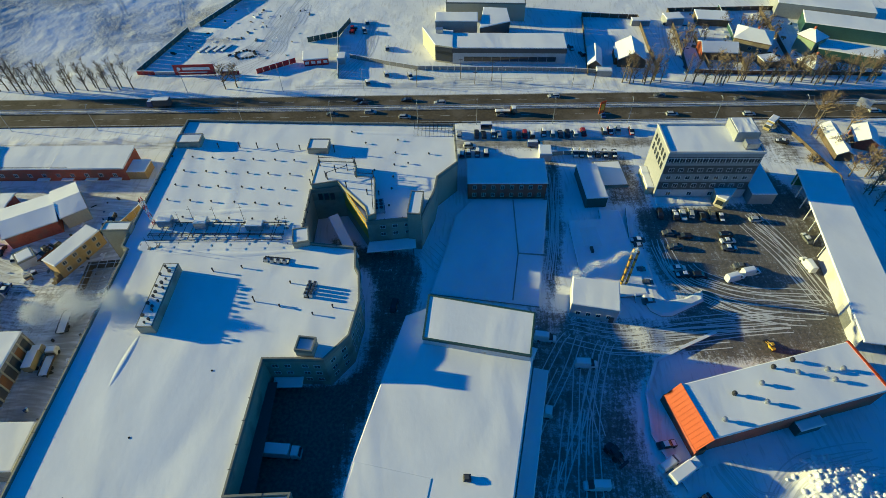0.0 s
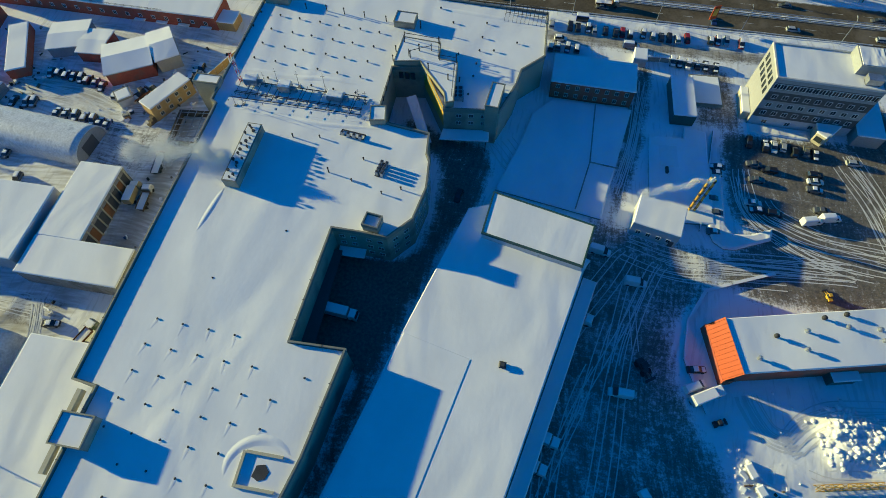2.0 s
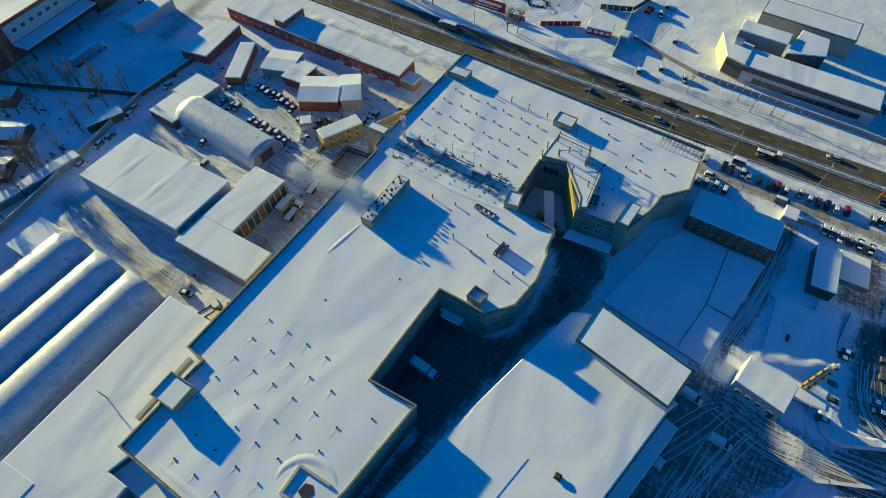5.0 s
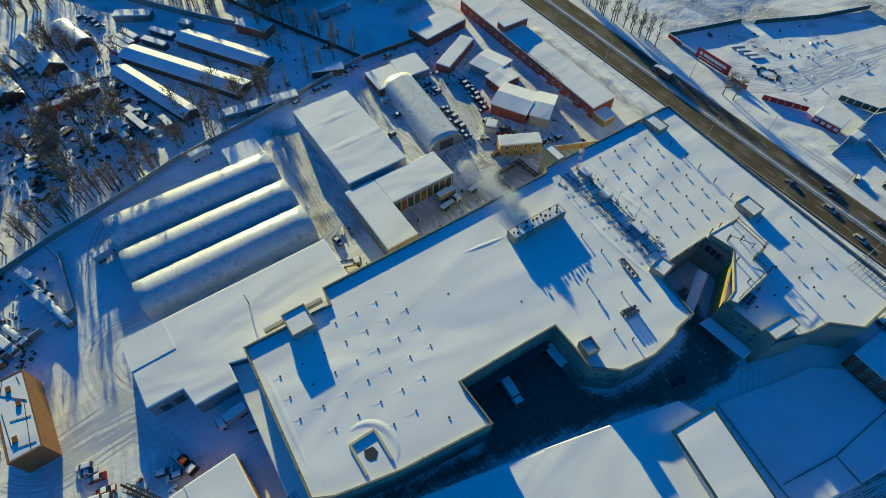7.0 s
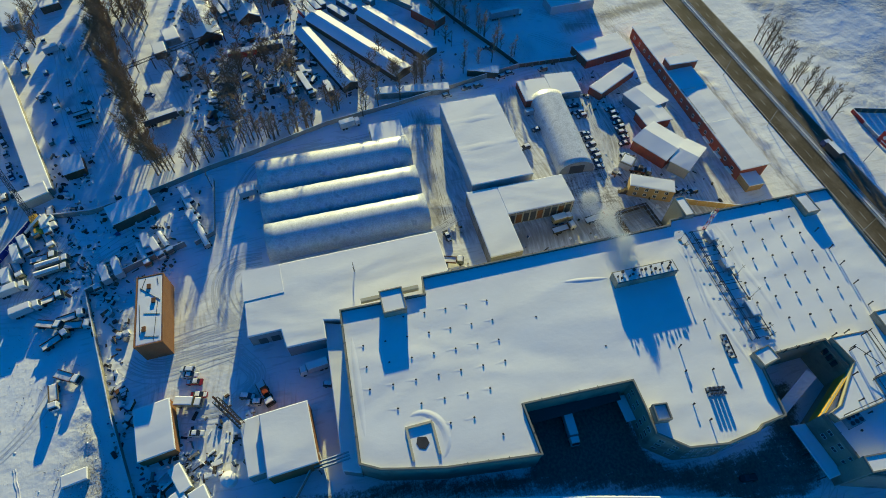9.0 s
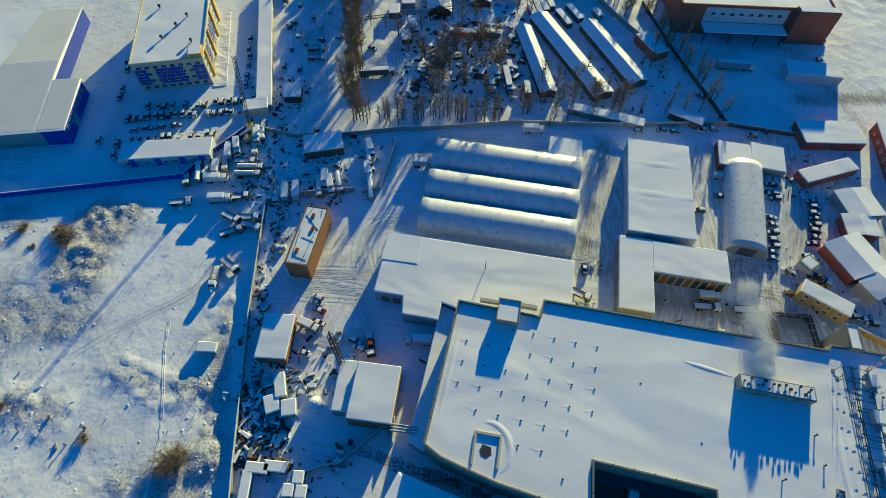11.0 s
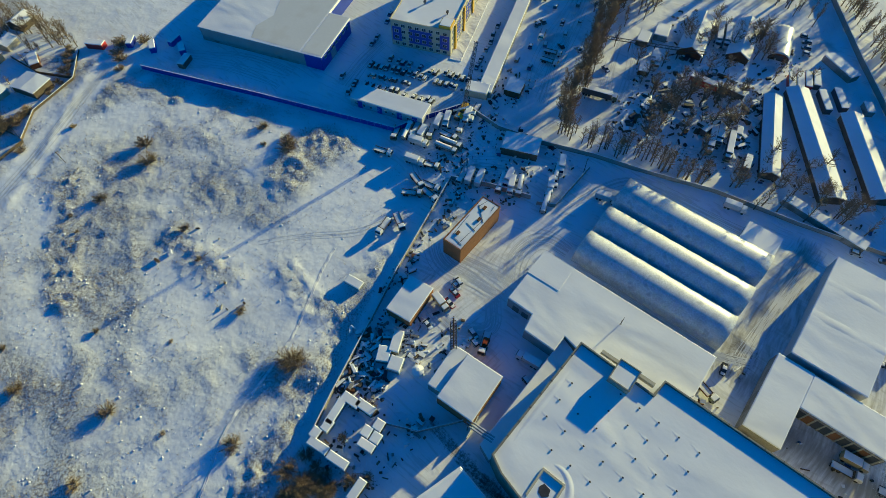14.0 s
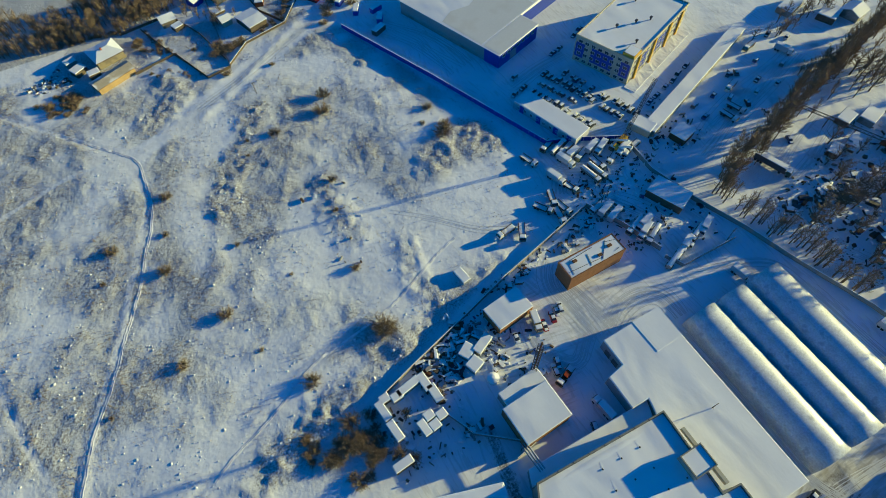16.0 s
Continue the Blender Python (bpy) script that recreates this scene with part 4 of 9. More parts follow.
drift([(-40.5 + 6.8 * math.cos(math.radians(a)), 6.6 + 6.0 * math.sin(math.radians(a))) for a in range(40, 200, 12)], 1.3, 0.22)
drift([(-71.6 - 0.25 * k, 69.5 - 1.6 * k) for k in range(9)], 1.0, 0.18)
drift([(-76 + 5 * k, 94.6 + 0.4 * math.sin(k)) for k in range(9)], 1.1, 0.2)
drift([(-82 + 4.5 * k, 110.5 + 0.5 * math.sin(k * 1.3)) for k in range(9)], 1.3, 0.18)
drift([(-72 + 3 * k, -5.3 - 0.14 * k) for k in range(10)], 1.1, 0.18)
drift([(-33 + 3.5 * k, 146.5 - 0.3 * k) for k in range(9)], 1.2, 0.18)

# ---- west yards ----
FROST = material("frosted_hangar_skin", (0.64, 0.65, 0.66), 0.34, metal=0.0, var=0.24, scale=0.9, bump=0.1, dirt=(0.42, 0.44, 0.47), amount=0.12, spec=0.5, fine=6)
vault_building("hangar", -117.0, 0.2, 90, 53, 13.5, 6.6, FROST, "white arched fabric hangar frosted with snow", "row of hangars")
vault_building("hangar", -130.6, 0.2, 90, 53.5, 13.0, 6.6, FROST, "white arched fabric hangar frosted with snow", "row of hangars")
vault_building("hangar", -145.8, 0.2, 90, 54, 14.0, 6.6, FROST, "white arched fabric hangar frosted with snow", "row of hangars")
vault_building("storage_hangar", -141.0, 85.2, -5, 40, 13.5, 6.3, FROST, "grey arched metal hangar with an open gate", "")
wh = flat_building("warehouse", -141.0, 54.4, 0, 42.5, 22.0, 6.6, PANEL_WHITE, "white sheet-clad storage shed with snowy roof", parapet=0)
for x in (-9.4, 4.6):
    n = 10
    part("snow_ridge", Geo().add([(x + dx + 0.2 * math.sin(k * 1.3 + x), -11.0 + 22.0 * k / n, 6.88 + dz * (0.6 + 0.4 * math.sin(k * 0.9 + x))) for k in range(n + 1) for dx, dz in ((-2.2, 0), (-0.3, 0.2), (1.2, 0))],
                                 [(k * 3 + i, k * 3 + i + 1, k * 3 + i + 4, k * 3 + i + 3) for k in range(n) for i in (0, 1)]), SNOW, wh, "drifted ridge across the roof", smooth=True)
flat_building("store_shed", -104.0, 46.0, 0, 27.0, 10.6, 6.0, CONCRETE, "concrete store with a snow-covered roof", parapet=0)
sb = flat_building("store_shed", -111.3, 63.2, 0, 12.0, 23.5, 6.05, CONCRETE, "framed brick store with a snow-covered roof", parapet=0)
for k in range(9):
    part("bay_panel", Geo().box(6.0, 6.1, -11.2 + k * 2.5, -9.2 + k * 2.5, 0.4, 4.6), BRICK_ORANGE if k % 3 == 1 else PANEL_DARK, sb)
    part("bay_post", Geo().box(6.0, 6.25, -9.15 + k * 2.5, -8.75 + k * 2.5, -0.2, 5.9), CREAM, sb)
flat_building("brick_shed", -165.3, 83.9, -2, 12.2, 11.8, 3.2, BRICK_RED, "small red brick shed under snow", parapet=0)
flat_building("brick_shed", -166.3, 96.0, -4, 12.4, 11.8, 3.2, CONCRETE, "small concrete shed under snow", parapet=0)
gable_building("house", -149.3, 124.5, 18, 12.0, 12.0, 3.6, 0.6, PANEL_GREY, "grey workshop under a snowy pitched roof", "house")
gable_building("house", -139.0, 122.5, 4, 8.0, 10.5, 3.8, 0.5, BRICK_RED, "small red brick workshop under snow", "house")
gable_building("house", -125.0, 117.5, 29, 14, 13.5, 4.6, 0.9, BRICK_RED, "red brick house with a low snowy roof", "house")
gable_building("house", -116.0, 124.0, 36, 7, 14, 4.6, 0.9, CREAM, "cream house with a low snowy roof", "house")
flat_building("red_shed", -163.8, 117.0, 27.7, 6.0, 22.4, 3.4, BRICK_RED, "narrow red brick shed under snow", parapet=0)
flat_building("red_shed", -184, 121.5, 9, 12.0, 23, 3.8, BRICK_RED, "broad red brick shed under snow", parapet=0)
for x, y, a, L, W in ((-207.7, 5.3, 19.6, 44, 6.5), (-214.5, 19.5, 32.1, 58, 8.5), (-219, 38, 31.3, 43.5, 8)):
    gable_building("farm_shed", x, y, a, L, W, 3.0, 1.3, WOOD, "long low shed with a snow-covered pitched roof", "shed", group="long sheds", split=0.5)

# ---- south-west yards ----
flat_building("garage", -62.9, -58.8, 187, 14.0, 9.0, 4.3, BRICK_ORANGE, "brick garage under snow", parapet=0)
flat_building("workshop", -51.2, -25.5, 183, 16.0, 12.2, 6.5, BRICK_ORANGE, "orange brick workshop under snow", parapet=0)
flat_building("workshop_annex", -52.0, -34.2, 185, 14.5, 5.0, 5.0, CONCRETE, "lower annex of the brick workshop under snow", parapet=0)
flat_building("open_shed", -141.7, -68.9, 22, 9.0, 14.2, 3.8, WOOD, "open-sided wooden shed with snowy sheet roof", parapet=0)


# ---- more buildings ----
ls = thing("long_shed", -95, -4, 0, "long low shed joined to the factory under smooth snow", "shed")
LS = Matrix.Translation((95, 4, 0))
LPLAN = [(-104.5, -34), (-82.3, -33.6), (-82.3, -24.4), (-76.3, -23.4), (-76.3, -12.6), (-82.3, -12.5), (-81.0, -7), (-80, 16.9), (-85.6, 17.6), (-85.6, 24), (-89.6, 26.5), (-104.7, 26.6)]
part("wall", Geo().prism(LPLAN, -0.3, 5.6), PANEL_GREY, ls, at=LS)
part("snow", Geo().pillow(offset(LPLAN, -0.2), 5.6, 5.95, 0.3), SNOW, ls, "deep smooth snow on the roof", at=LS)
part("raised_roof", Geo().prism([(-104.6, -34.1), (-93.9, -34.1), (-94.2, -22.4), (-104.6, -22.8)], 5.6, 6.08), SNOW, ls, at=LS)
for y in (-31.5, -28):
    part("door", Geo().box(-82.35, -82.2, y, y + 2.4, 0, 3), PANEL_DARK, ls, at=LS)
part("mast", Geo().tube((-96.2, -1.1, 5.6), (-95.8, -1.1, 9.5), 0.08, 0.06, 5).tube((-97.0, -1.4, 7), (-95.0, -0.6, 8.2), 0.04, 0.04, 4), STEEL, ls, at=LS)

bo = flat_building("brick_office", -96.9, -59.4, 180.5, 22.8, 7.4, 8.0, BRICK_ORANGE, "orange brick block with snow on its roof", snow=0.42, parapet=0.5, band=BRICK_ORANGE)
wf6, wp6 = window_meshes(1.3, 1.4)
windows(bo, wf6, wp6, [m for z in (1.3, 4.8) for m in facade((11.4, 3.7), (-11.4, 3.7), z, 6, 0.8)])
for x0, y0, x1, y1 in ((-10.6, -1.4, 3.0, -2.4), (2.2, -3.0, 7.5, 2.6), (6.5, 2.4, 10.6, 1.2), (-8.0, 2.2, 2.0, 2.7), (-2.4, -3.0, -1.2, 1.4), (7.8, -2.4, 10.4, -2.0), (-9.6, -2.8, -8.8, 1.0)):
    part("roof_beam", Geo().tube((x0, y0, 8.5), (x1, y1, 8.5), 0.07, 0.07, 4), STEEL, bo)
for x, y in ((7.5, 0.2), (-6.5, 1.2), (2.4, -1.2)):
    part("roof_hatch", Geo().box(x - 0.8, x + 0.8, y - 0.5, y + 0.5, 8.0, 8.85), RUST, bo)

lb = thing("long_brick_building", -148, 144.2, -1.0, "long red brick building under smooth snow", "building")
part("wall", Geo().prism(rect(88, 10.5), -0.3, 5.0), BRICK_RED, lb)
for x0, x1, lift in ((-44.2, -20.2, 0.0), (-20.0, 0.0, 0.12), (0.2, 19.8, 0.0), (20.0, 44.2, 0.15)):
    part("snow", Geo().extrude([(-5.6, 5.0), (5.6, 5.6), (5.6, 5.95 + lift), (0.5, 5.85 + lift), (-5.6, 5.4 + lift)], x0, x1), SNOW, lb)
part("roof_rail", Geo().tube((0, -5.5, 5.75), (26, -5.5, 5.75), 0.05, 0.05, 4).tube((0, -5.5, 6.05), (26, -5.5, 6.05), 0.05, 0.05, 4), STEEL, lb)
windows(lb, wf6, wp6, facade((-44, -5.25), (44, -5.25), 1.6, 18, 1.5))
for k in range(4):
    part("drift_ledge", Geo().pillow([(14 + k * 8, -6.6), (18 + k * 8, -6.6), (18 + k * 8, -5.3), (14 + k * 8, -5.3)], 1.0, 1.4, 0.2), SNOW, lb)
part("upper_box", Geo().box(-17.0, -12.2, -4.9, 7.5, 4.8, 8.2), BRICK_RED, lb)
part("upper_snow", Geo().pillow([(-17.2, -5.1), (-12.0, -5.1), (-12.0, 7.7), (-17.2, 7.7)], 8.2, 8.5, 0.2), SNOW, lb)
part("gable_store", Geo().box(44, 50, -4.8, 1.2, -0.3, 3.2), WOOD_YELLOW, lb)
part("store_snow", Geo().pillow([(44, -5), (50.3, -5), (50.3, 1.4), (44, 1.4)], 3.2, 3.5, 0.2), SNOW, lb)

so = flat_building("site_office", -106.3, 104.6, 63, 15.0, 5.2, 5.2, WOOD_YELLOW, "two-storey yellow wooden site office under snow", parapet=0)
windows(so, wf6, wp6, [m for z in (0.9, 3.4) for m in facade((-7.5, -2.6), (7.5, -2.6), z, 4, 0.8)])
part("stair", Geo().box(-10.5, -7.6, -2.4, -1.0, -0.2, 0.3).box(-9.6, -7.6, -2.4, -1.0, 0.3, 1.2).box(-8.7, -7.6, -2.4, -1.0, 1.2, 2.2), WOOD, so)
flat_building("cabin", -120.4, 103.0, 42, 4.6, 4.8, 3.0, PANEL_WHITE, "small cabin with an open roof hatch in snow", parapet=0.25)
pit = thing("frame_yard", -93.8, 94.9, 5, "fenced yard with a bare steel roof frame", "steel frame")
part("wall", Geo().ring([(-6.6, -6.0), (6.6, -6.0), (6.6, 6.0), (-6.6, 6.0)], 0.25, -0.3, 2.6), WOOD, pit)
for k in range(6):
    part("rafter", Geo().tube((-5.8 + k * 2.3, -5.8, 2.7), (-5.8 + k * 2.3, 5.8, 2.7), 0.11, 0.11, 5), ZINC, pit)
for k in range(5):
    part("purlin", Geo().tube((-6.2, -4.8 + k * 2.4, 2.85), (6.2, -4.8 + k * 2.4, 2.85), 0.09, 0.09, 5), ZINC, pit)

# cream and blue office block
ob2 = thing("office_block", -186.9, -147.4, 20.5, "cream office block with blue panels and snowy roof", "office building")
part("wall", Geo().prism(rect(50, 28), -0.3, 12.6), CREAM, ob2)
part("parapet", Geo().ring(rect(50.4, 28.4), 0.4, 12.4, 13.3), CREAM, ob2)
part("snow", Geo().prism(rect(49.3, 27.3), 12.6, 12.85), SNOW, ob2, "smooth snow on the flat roof")
wf7, wp7 = window_meshes(2.0, 1.6)
for face, n in ((((25, -14), (25, 14)), 8), (((25, 14), (-25, 14)), 13)):
    for z in (0.8, 3.9, 7.0, 10.0):
        windows(ob2, wf7, wp7, [m @ pose(0, -0.07, 0) for m in facade(*face, z, n, 1.0)])
for y0, y1 in ((-13.4, -9.0), (-5.5, 5.2), (9.0, 13.4)):
    part("blue_panel", Geo().box(25.0, 25.06, y0, y1, 2.8, 9.9), BLUE, ob2, "blue facade panel")
for x0, x1 in ((-17, -22), (2, -6), (17, 10)):
    part("blue_panel", Geo().box(x1, x0, 14.0, 14.06, 2.8, 9.9), BLUE, ob2)
for x in (18.5, 5.0, -9.0, -20.0):
    part("yellow_frame", Geo().box(x, x + 1.4, 13.9, 14.8, 0, 12.3), YELLOW, ob2, "yellow vertical facade frame")
part("stair_box", Geo().box(18.5, 24.8, 8.5, 13.9, 12.6, 14.6), YELLOW, ob2)
part("stair_snow", Geo().box(18.8, 24.5, 8.8, 13.6, 14.6, 14.75), SNOW, ob2)
for x, y in ((14, 9), (10, -3), (-4, 6), (-12, -6), (2, 2)):
    part("roof_pipe", Geo().tube((x, y, 12.6), (x, y, 14.2), 0.3, 0.3, 8).box(x - 0.5, x + 0.5, y - 0.5, y + 0.5, 13.8, 14.5), STEEL, ob2)
part("apron", Geo().box(-25, 27, 14.1, 19.5, -0.2, 0.25), SNOW_ROUGH, ob2)

# one wide hall, its roof stepped back behind the blue end
bh3 = thing("blue_hall", -106.8, -223.1, 108.2, "grey and blue sheet-clad hall under snow", "hall")
HPLAN = [(0, 0), (62.2, 0), (62.2, 27.7), (52.0, 27.7), (52.0, 78), (0, 78)]
part("wall", Geo().prism(HPLAN, -0.3, 6.9), PANEL_GREY, bh3)
part("plinth", Geo().box(-0.05, 50, -0.08, 0, -0.3, 1.4), CONCRETE, bh3)
part("front_wall", Geo().box(62.2, 62.5, -0.2, 27.8, -0.3, 6.9), BLUE, bh3, "bright blue end wall")
part("side_panel", Geo().box(54, 62.2, -0.25, 0, -0.3, 6.9), BLUE, bh3)
part("side_panel", Geo().box(52.0, 52.25, 27.8, 78, -0.3, 6.9), BLUE, bh3)
for x0, x1, y1, z1 in ((-0.4, 52.3, 39, 8.4), (52.4, 62.8, 28.1, 8.0)):
    part("snow", Geo().extrude([(-0.5, 6.9), (y1, 6.9), (y1, z1), (-0.5, 7.2)], x0, x1), SNOW, bh3, "worn snow on a low pitched roof")
part("snow", Geo().extrude([(39, 6.9), (78.4, 6.9), (78.4, 7.2), (39, 8.4)], -0.4, 52.3), SNOW, bh3)
BARE_ROOF = material("dusty_sheet_roof", (0.74, 0.72, 0.66), 0.75, var=0.03, scale=0.25, bump=0.0, dirt=(0.70, 0.67, 0.6), amount=0.3)
part("bare_sheet", Geo().add([(27, 1.0, 7.28), (51.6, 0.4, 7.26), (51.8, 38.6, 8.43), (30, 38.6, 8.43), (26, 30, 8.17), (29, 18, 7.8), (25, 9, 7.53)], [(0, 1, 2, 3, 4, 5, 6)]), BARE_ROOF, bh3, "dusty grey sheet where the snow has gone")
part("bare_sheet", Geo().add([(52.8, 0.4, 7.28), (62.4, 0.4, 7.28), (62.4, 27.6, 8.03), (52.8, 27.6, 8.03)], [(0, 1, 2, 3)]), BARE_ROOF, bh3)
part("bare_sheet", Geo().add([(30, 39.4, 8.43), (51.8, 39.4, 8.43), (51.8, 77.6, 7.27), (36, 77.6, 7.27)], [(0, 1, 2, 3)]), BARE_ROOF, bh3)
windows(bh3, wf7, wp7, [m @ pose(0, -0.3, 0) for m in facade((62.2, 0), (62.2, 27.7), 4.2, 7, 1.5)])
part("gate", Geo().box(62.5, 62.6, 8, 12.5, 0, 4.2), PANEL_GREY, bh3)
lo = flat_building("low_office", -127.0, -124.6, 106, 32.7, 9.0, 4.0, PANEL_WHITE, "low white office hut with blue panels under snow", parapet=0)
windows(lo, wf6, wp6, facade((-16.3, -4.5), (16.3, -4.5), 1.2, 9, 1.0))
for x in (-13, -4, 5, 12):
    part("blue_panel", Geo().box(x, x + 2.2, -4.56, -4.5, 0, 3.6), BLUE, lo)
flat_building("gatehouse", -156.5, -101.6, 22, 6, 9.5, 3.5, CREAM, "small cream gatehouse under snow", parapet=0)
lr = flat_building("long_garage", -196, -112.5, 20, 84, 6, 3.2, CONCRETE, "very long low garage row under snow", parapet=0)
flat_building("store_shed", -167.5, -90.0, 16, 8, 6.8, 3.2, RUST, "rusty-sided store with a snowy roof", parapet=0)

# red hall with a white window front and a canopy
rh = thing("red_hall", -263, 96, 97, "tall red brick hall with a white window front", "hall")
part("wall", Geo().prism(rect(66, 34), -0.3, 14), BRICK_RED, rh)
part("front_panel", Geo().box(-22, 14, -17.3, -17.0, 6.5, 13.2), PANEL_WHITE, rh)
part("parapet", Geo().ring(rect(66.4, 34.4), 0.5, 13.8, 14.6), BRICK_RED, rh)
part("snow", Geo().prism(rect(65, 33), 14, 14.25), SNOW, rh)
windows(rh, wf7, wp7, [pose(0, -0.32, 0) @ m for m in facade((-22, -17), (14, -17), 9.6, 8, 1.5)])
part("canopy", Geo().box(-22, 14, -24.5, -17, 5.6, 5.9), BLUE, rh)
part("canopy_snow", Geo().pillow([(-22.2, -24.7), (14.2, -24.7), (14.2, -17), (-22.2, -17)], 5.9, 6.2, 0.2), SNOW, rh)
part("corner_tower", Geo().box(16, 33.4, -21.5, -17, -0.3, 15.5), BRICK_RED, rh)
part("tower_snow", Geo().box(16.4, 33, -21.1, -17.4, 15.5, 15.7), SNOW, rh)
for x in (-21, -9.5, 2, 13):
    part("canopy_post", Geo().box(x - 0.2, x + 0.2, -24.2, -23.8, -0.3, 5.6), STEEL, rh)
flat_building("gate_hut", -222, 122, 92, 22, 9, 4.0, PANEL_WHITE, "low white gate hut under snow", parapet=0)
flat_building("garage_row", -183.6, 67.8, 68, 13, 4.5, 3.0, WOOD, "low wooden garages under snow", parapet=0)
flat_building("garage_row", -178.6, 36, 82, 30, 4.0, 2.8, CONCRETE, "low garages along the wall under snow", parapet=0)
gable_building("peaked_shed", -247, -44.5, 12, 28, 10.5, 2.6, 3.2, RUST, "peaked sheet shed with snow on its roof", "shed")
gable_building("peaked_shed", -257, -26.5, 12, 27, 9.5, 2.6, 2.8, RUST, "peaked sheet shed with snow on its roof", "shed")
vault_building("arched_shed", -266, -12, 14, 22, 9, 4.0, FROST, "small arched shed with snow on its roof", "", wall=RUST)
flat_building("brick_shed", -227.0, 55.0, 33.5, 15, 7, 4.0, BRICK_RED, "red brick shed beside the long sheds", parapet=0)
flat_building("container", -221, -28.5, 92, 12, 3, 2.8, RED_PAINT, "red storage container with snow on top", "container", parapet=0)
flat_building("container", -223, -17.5, 90, 12, 3, 2.8, PANEL_DARK, "dark storage container with snow on top", "container", parapet=0)
for x, y in ((-240.6, 15.6), (-245.6, 20.4)):
    flat_building("container", x, y, 32, 12, 2.8, 2.7, PANEL_DARK, "long dark container beside the sheds under snow", "container", parapet=0, snow=0.12, group="containers by the sheds")
flat_building("container", -247.2, 31.1, 32, 6, 3.0, 2.6, CONCRETE, "short pale container beside the sheds", "container", parapet=0, group="containers by the sheds")
flat_building("shed_annex", -154.5, 21, 0, 12, 12, 4.0, CONCRETE, "low annex at the hangar end under snow", parapet=0)

# ---- north of the road ----
sr = thing("showroom", 29, 212.5, -2.7, "white showroom with a long window band under snow", "showroom")
part("wall", Geo().box(-23.2, 23.3, -5.8, 6.5, -0.3, 7.0), PANEL_WHITE, sr)
part("dark_band", Geo().box(-23.3, 23.4, -5.95, -5.8, 4.9, 7.2), PANEL_DARK, sr)
for k in range(10):
    part("glazing", Geo().box(-18.5 + k * 3.8, -14.85 + k * 3.8, -5.92, -5.8, 1.2, 3.2), GLASS, sr)
part("snow", Geo().pillow([(-23.4, -6), (23.4, -6), (23.4, 6.6), (-23.4, 6.6)], 7.0, 7.3, 0.25), SNOW, sr)
part("corner_block", Geo().prism([(-30.5, -4.0), (-23.2, -5.8), (-23.2, 8), (-36.5, 10.5)], -0.3, 7.4), CREAM, sr, "cream corner block with dark glazing")
part("corner_glass", Geo().prism([(-30.2, -4.25), (-23.4, -5.95), (-23.2, -5.8), (-30.5, -4.0)], 0.8, 6.8), GLASS, sr)
part("corner_snow", Geo().pillow([(-30.5, -4.0), (-23.2, -5.8), (-23.2, 8), (-36.5, 10.5)], 7.4, 7.65, 0.2), SNOW, sr)
part("upper_storey", Geo().box(-31, -13, 12, 20, -0.3, 9.5), PANEL_GREY, sr)
part("upper_snow", Geo().pillow([(-31.2, 11.8), (-12.8, 11.8), (-12.8, 20.2), (-31.2, 20.2)], 9.5, 9.8, 0.2), SNOW, sr)
part("rear_hall", Geo().prism([(-12, 8), (1, 14), (0, 26), (-10, 27)], -0.3, 8.5), PANEL_DARK, sr)
part("rear_snow", Geo().pillow([(-12.2, 7.8), (1.2, 13.8), (0.2, 26.2), (-10.2, 27.2)], 8.5, 8.8, 0.2), SNOW, sr)
part("roof_unit", Geo().box(-30.5, -27.5, 5, 7.5, 7.6, 9.2), ZINC, sr)
flat_building("yellow_hall", 22, 252, -4, 36, 14, 8, CREAM, "pale yellow hall at the edge of the lot", parapet=0.3)
HOUSE = material("dull_yellow_render", (0.33, 0.27, 0.17), 0.8, var=0.15, scale=0.6, bump=0.2, dirt=(0.22, 0.18, 0.13), amount=0.3)
MINT = material("pale_green_render", (0.22, 0.30, 0.20), 0.8, var=0.12, scale=0.6, bump=0.2)
BOARDS = material("orange_boards", (0.34, 0.07, 0.02), 0.7, var=0.2, scale=0.8, bump=0.3)


def hip_house(x, y, rz, L, W, h, rise, ridge, wall, label):
    """A house with a hipped snowy roof; ridge: its length."""
    ob = thing("house", x, y, rz, label, "house")
    part("wall", Geo().prism(rect(L, W), -0.3, h), wall, ob)
    for nm, mat, o, z in (("roof", RUST, 0.6, 0.0), ("snow", SNOW, 0.55, 0.2)):
        a, b, r = L / 2 + o, W / 2 + o, ridge / 2
        v = [(-a, -b, h + z), (a, -b, h + z), (a, b, h + z), (-a, b, h + z), (-r, 0, h + rise + z), (r, 0, h + rise + z)]
        part(nm, Geo().add(v, [(3, 2, 1, 0), (0, 1, 5, 4), (1, 2, 5), (2, 3, 4, 5), (3, 0, 4)]), mat, ob)
    windows(ob, wf6, wp6, facade((-L / 2, -W / 2), (L / 2, -W / 2), 1.1, 3, 0.8))
    part("chimney", Geo().box(0.4, 1.1, 0.5, 1.2, h, h + rise + 0.9), BRICK_RED, ob)
    return ob


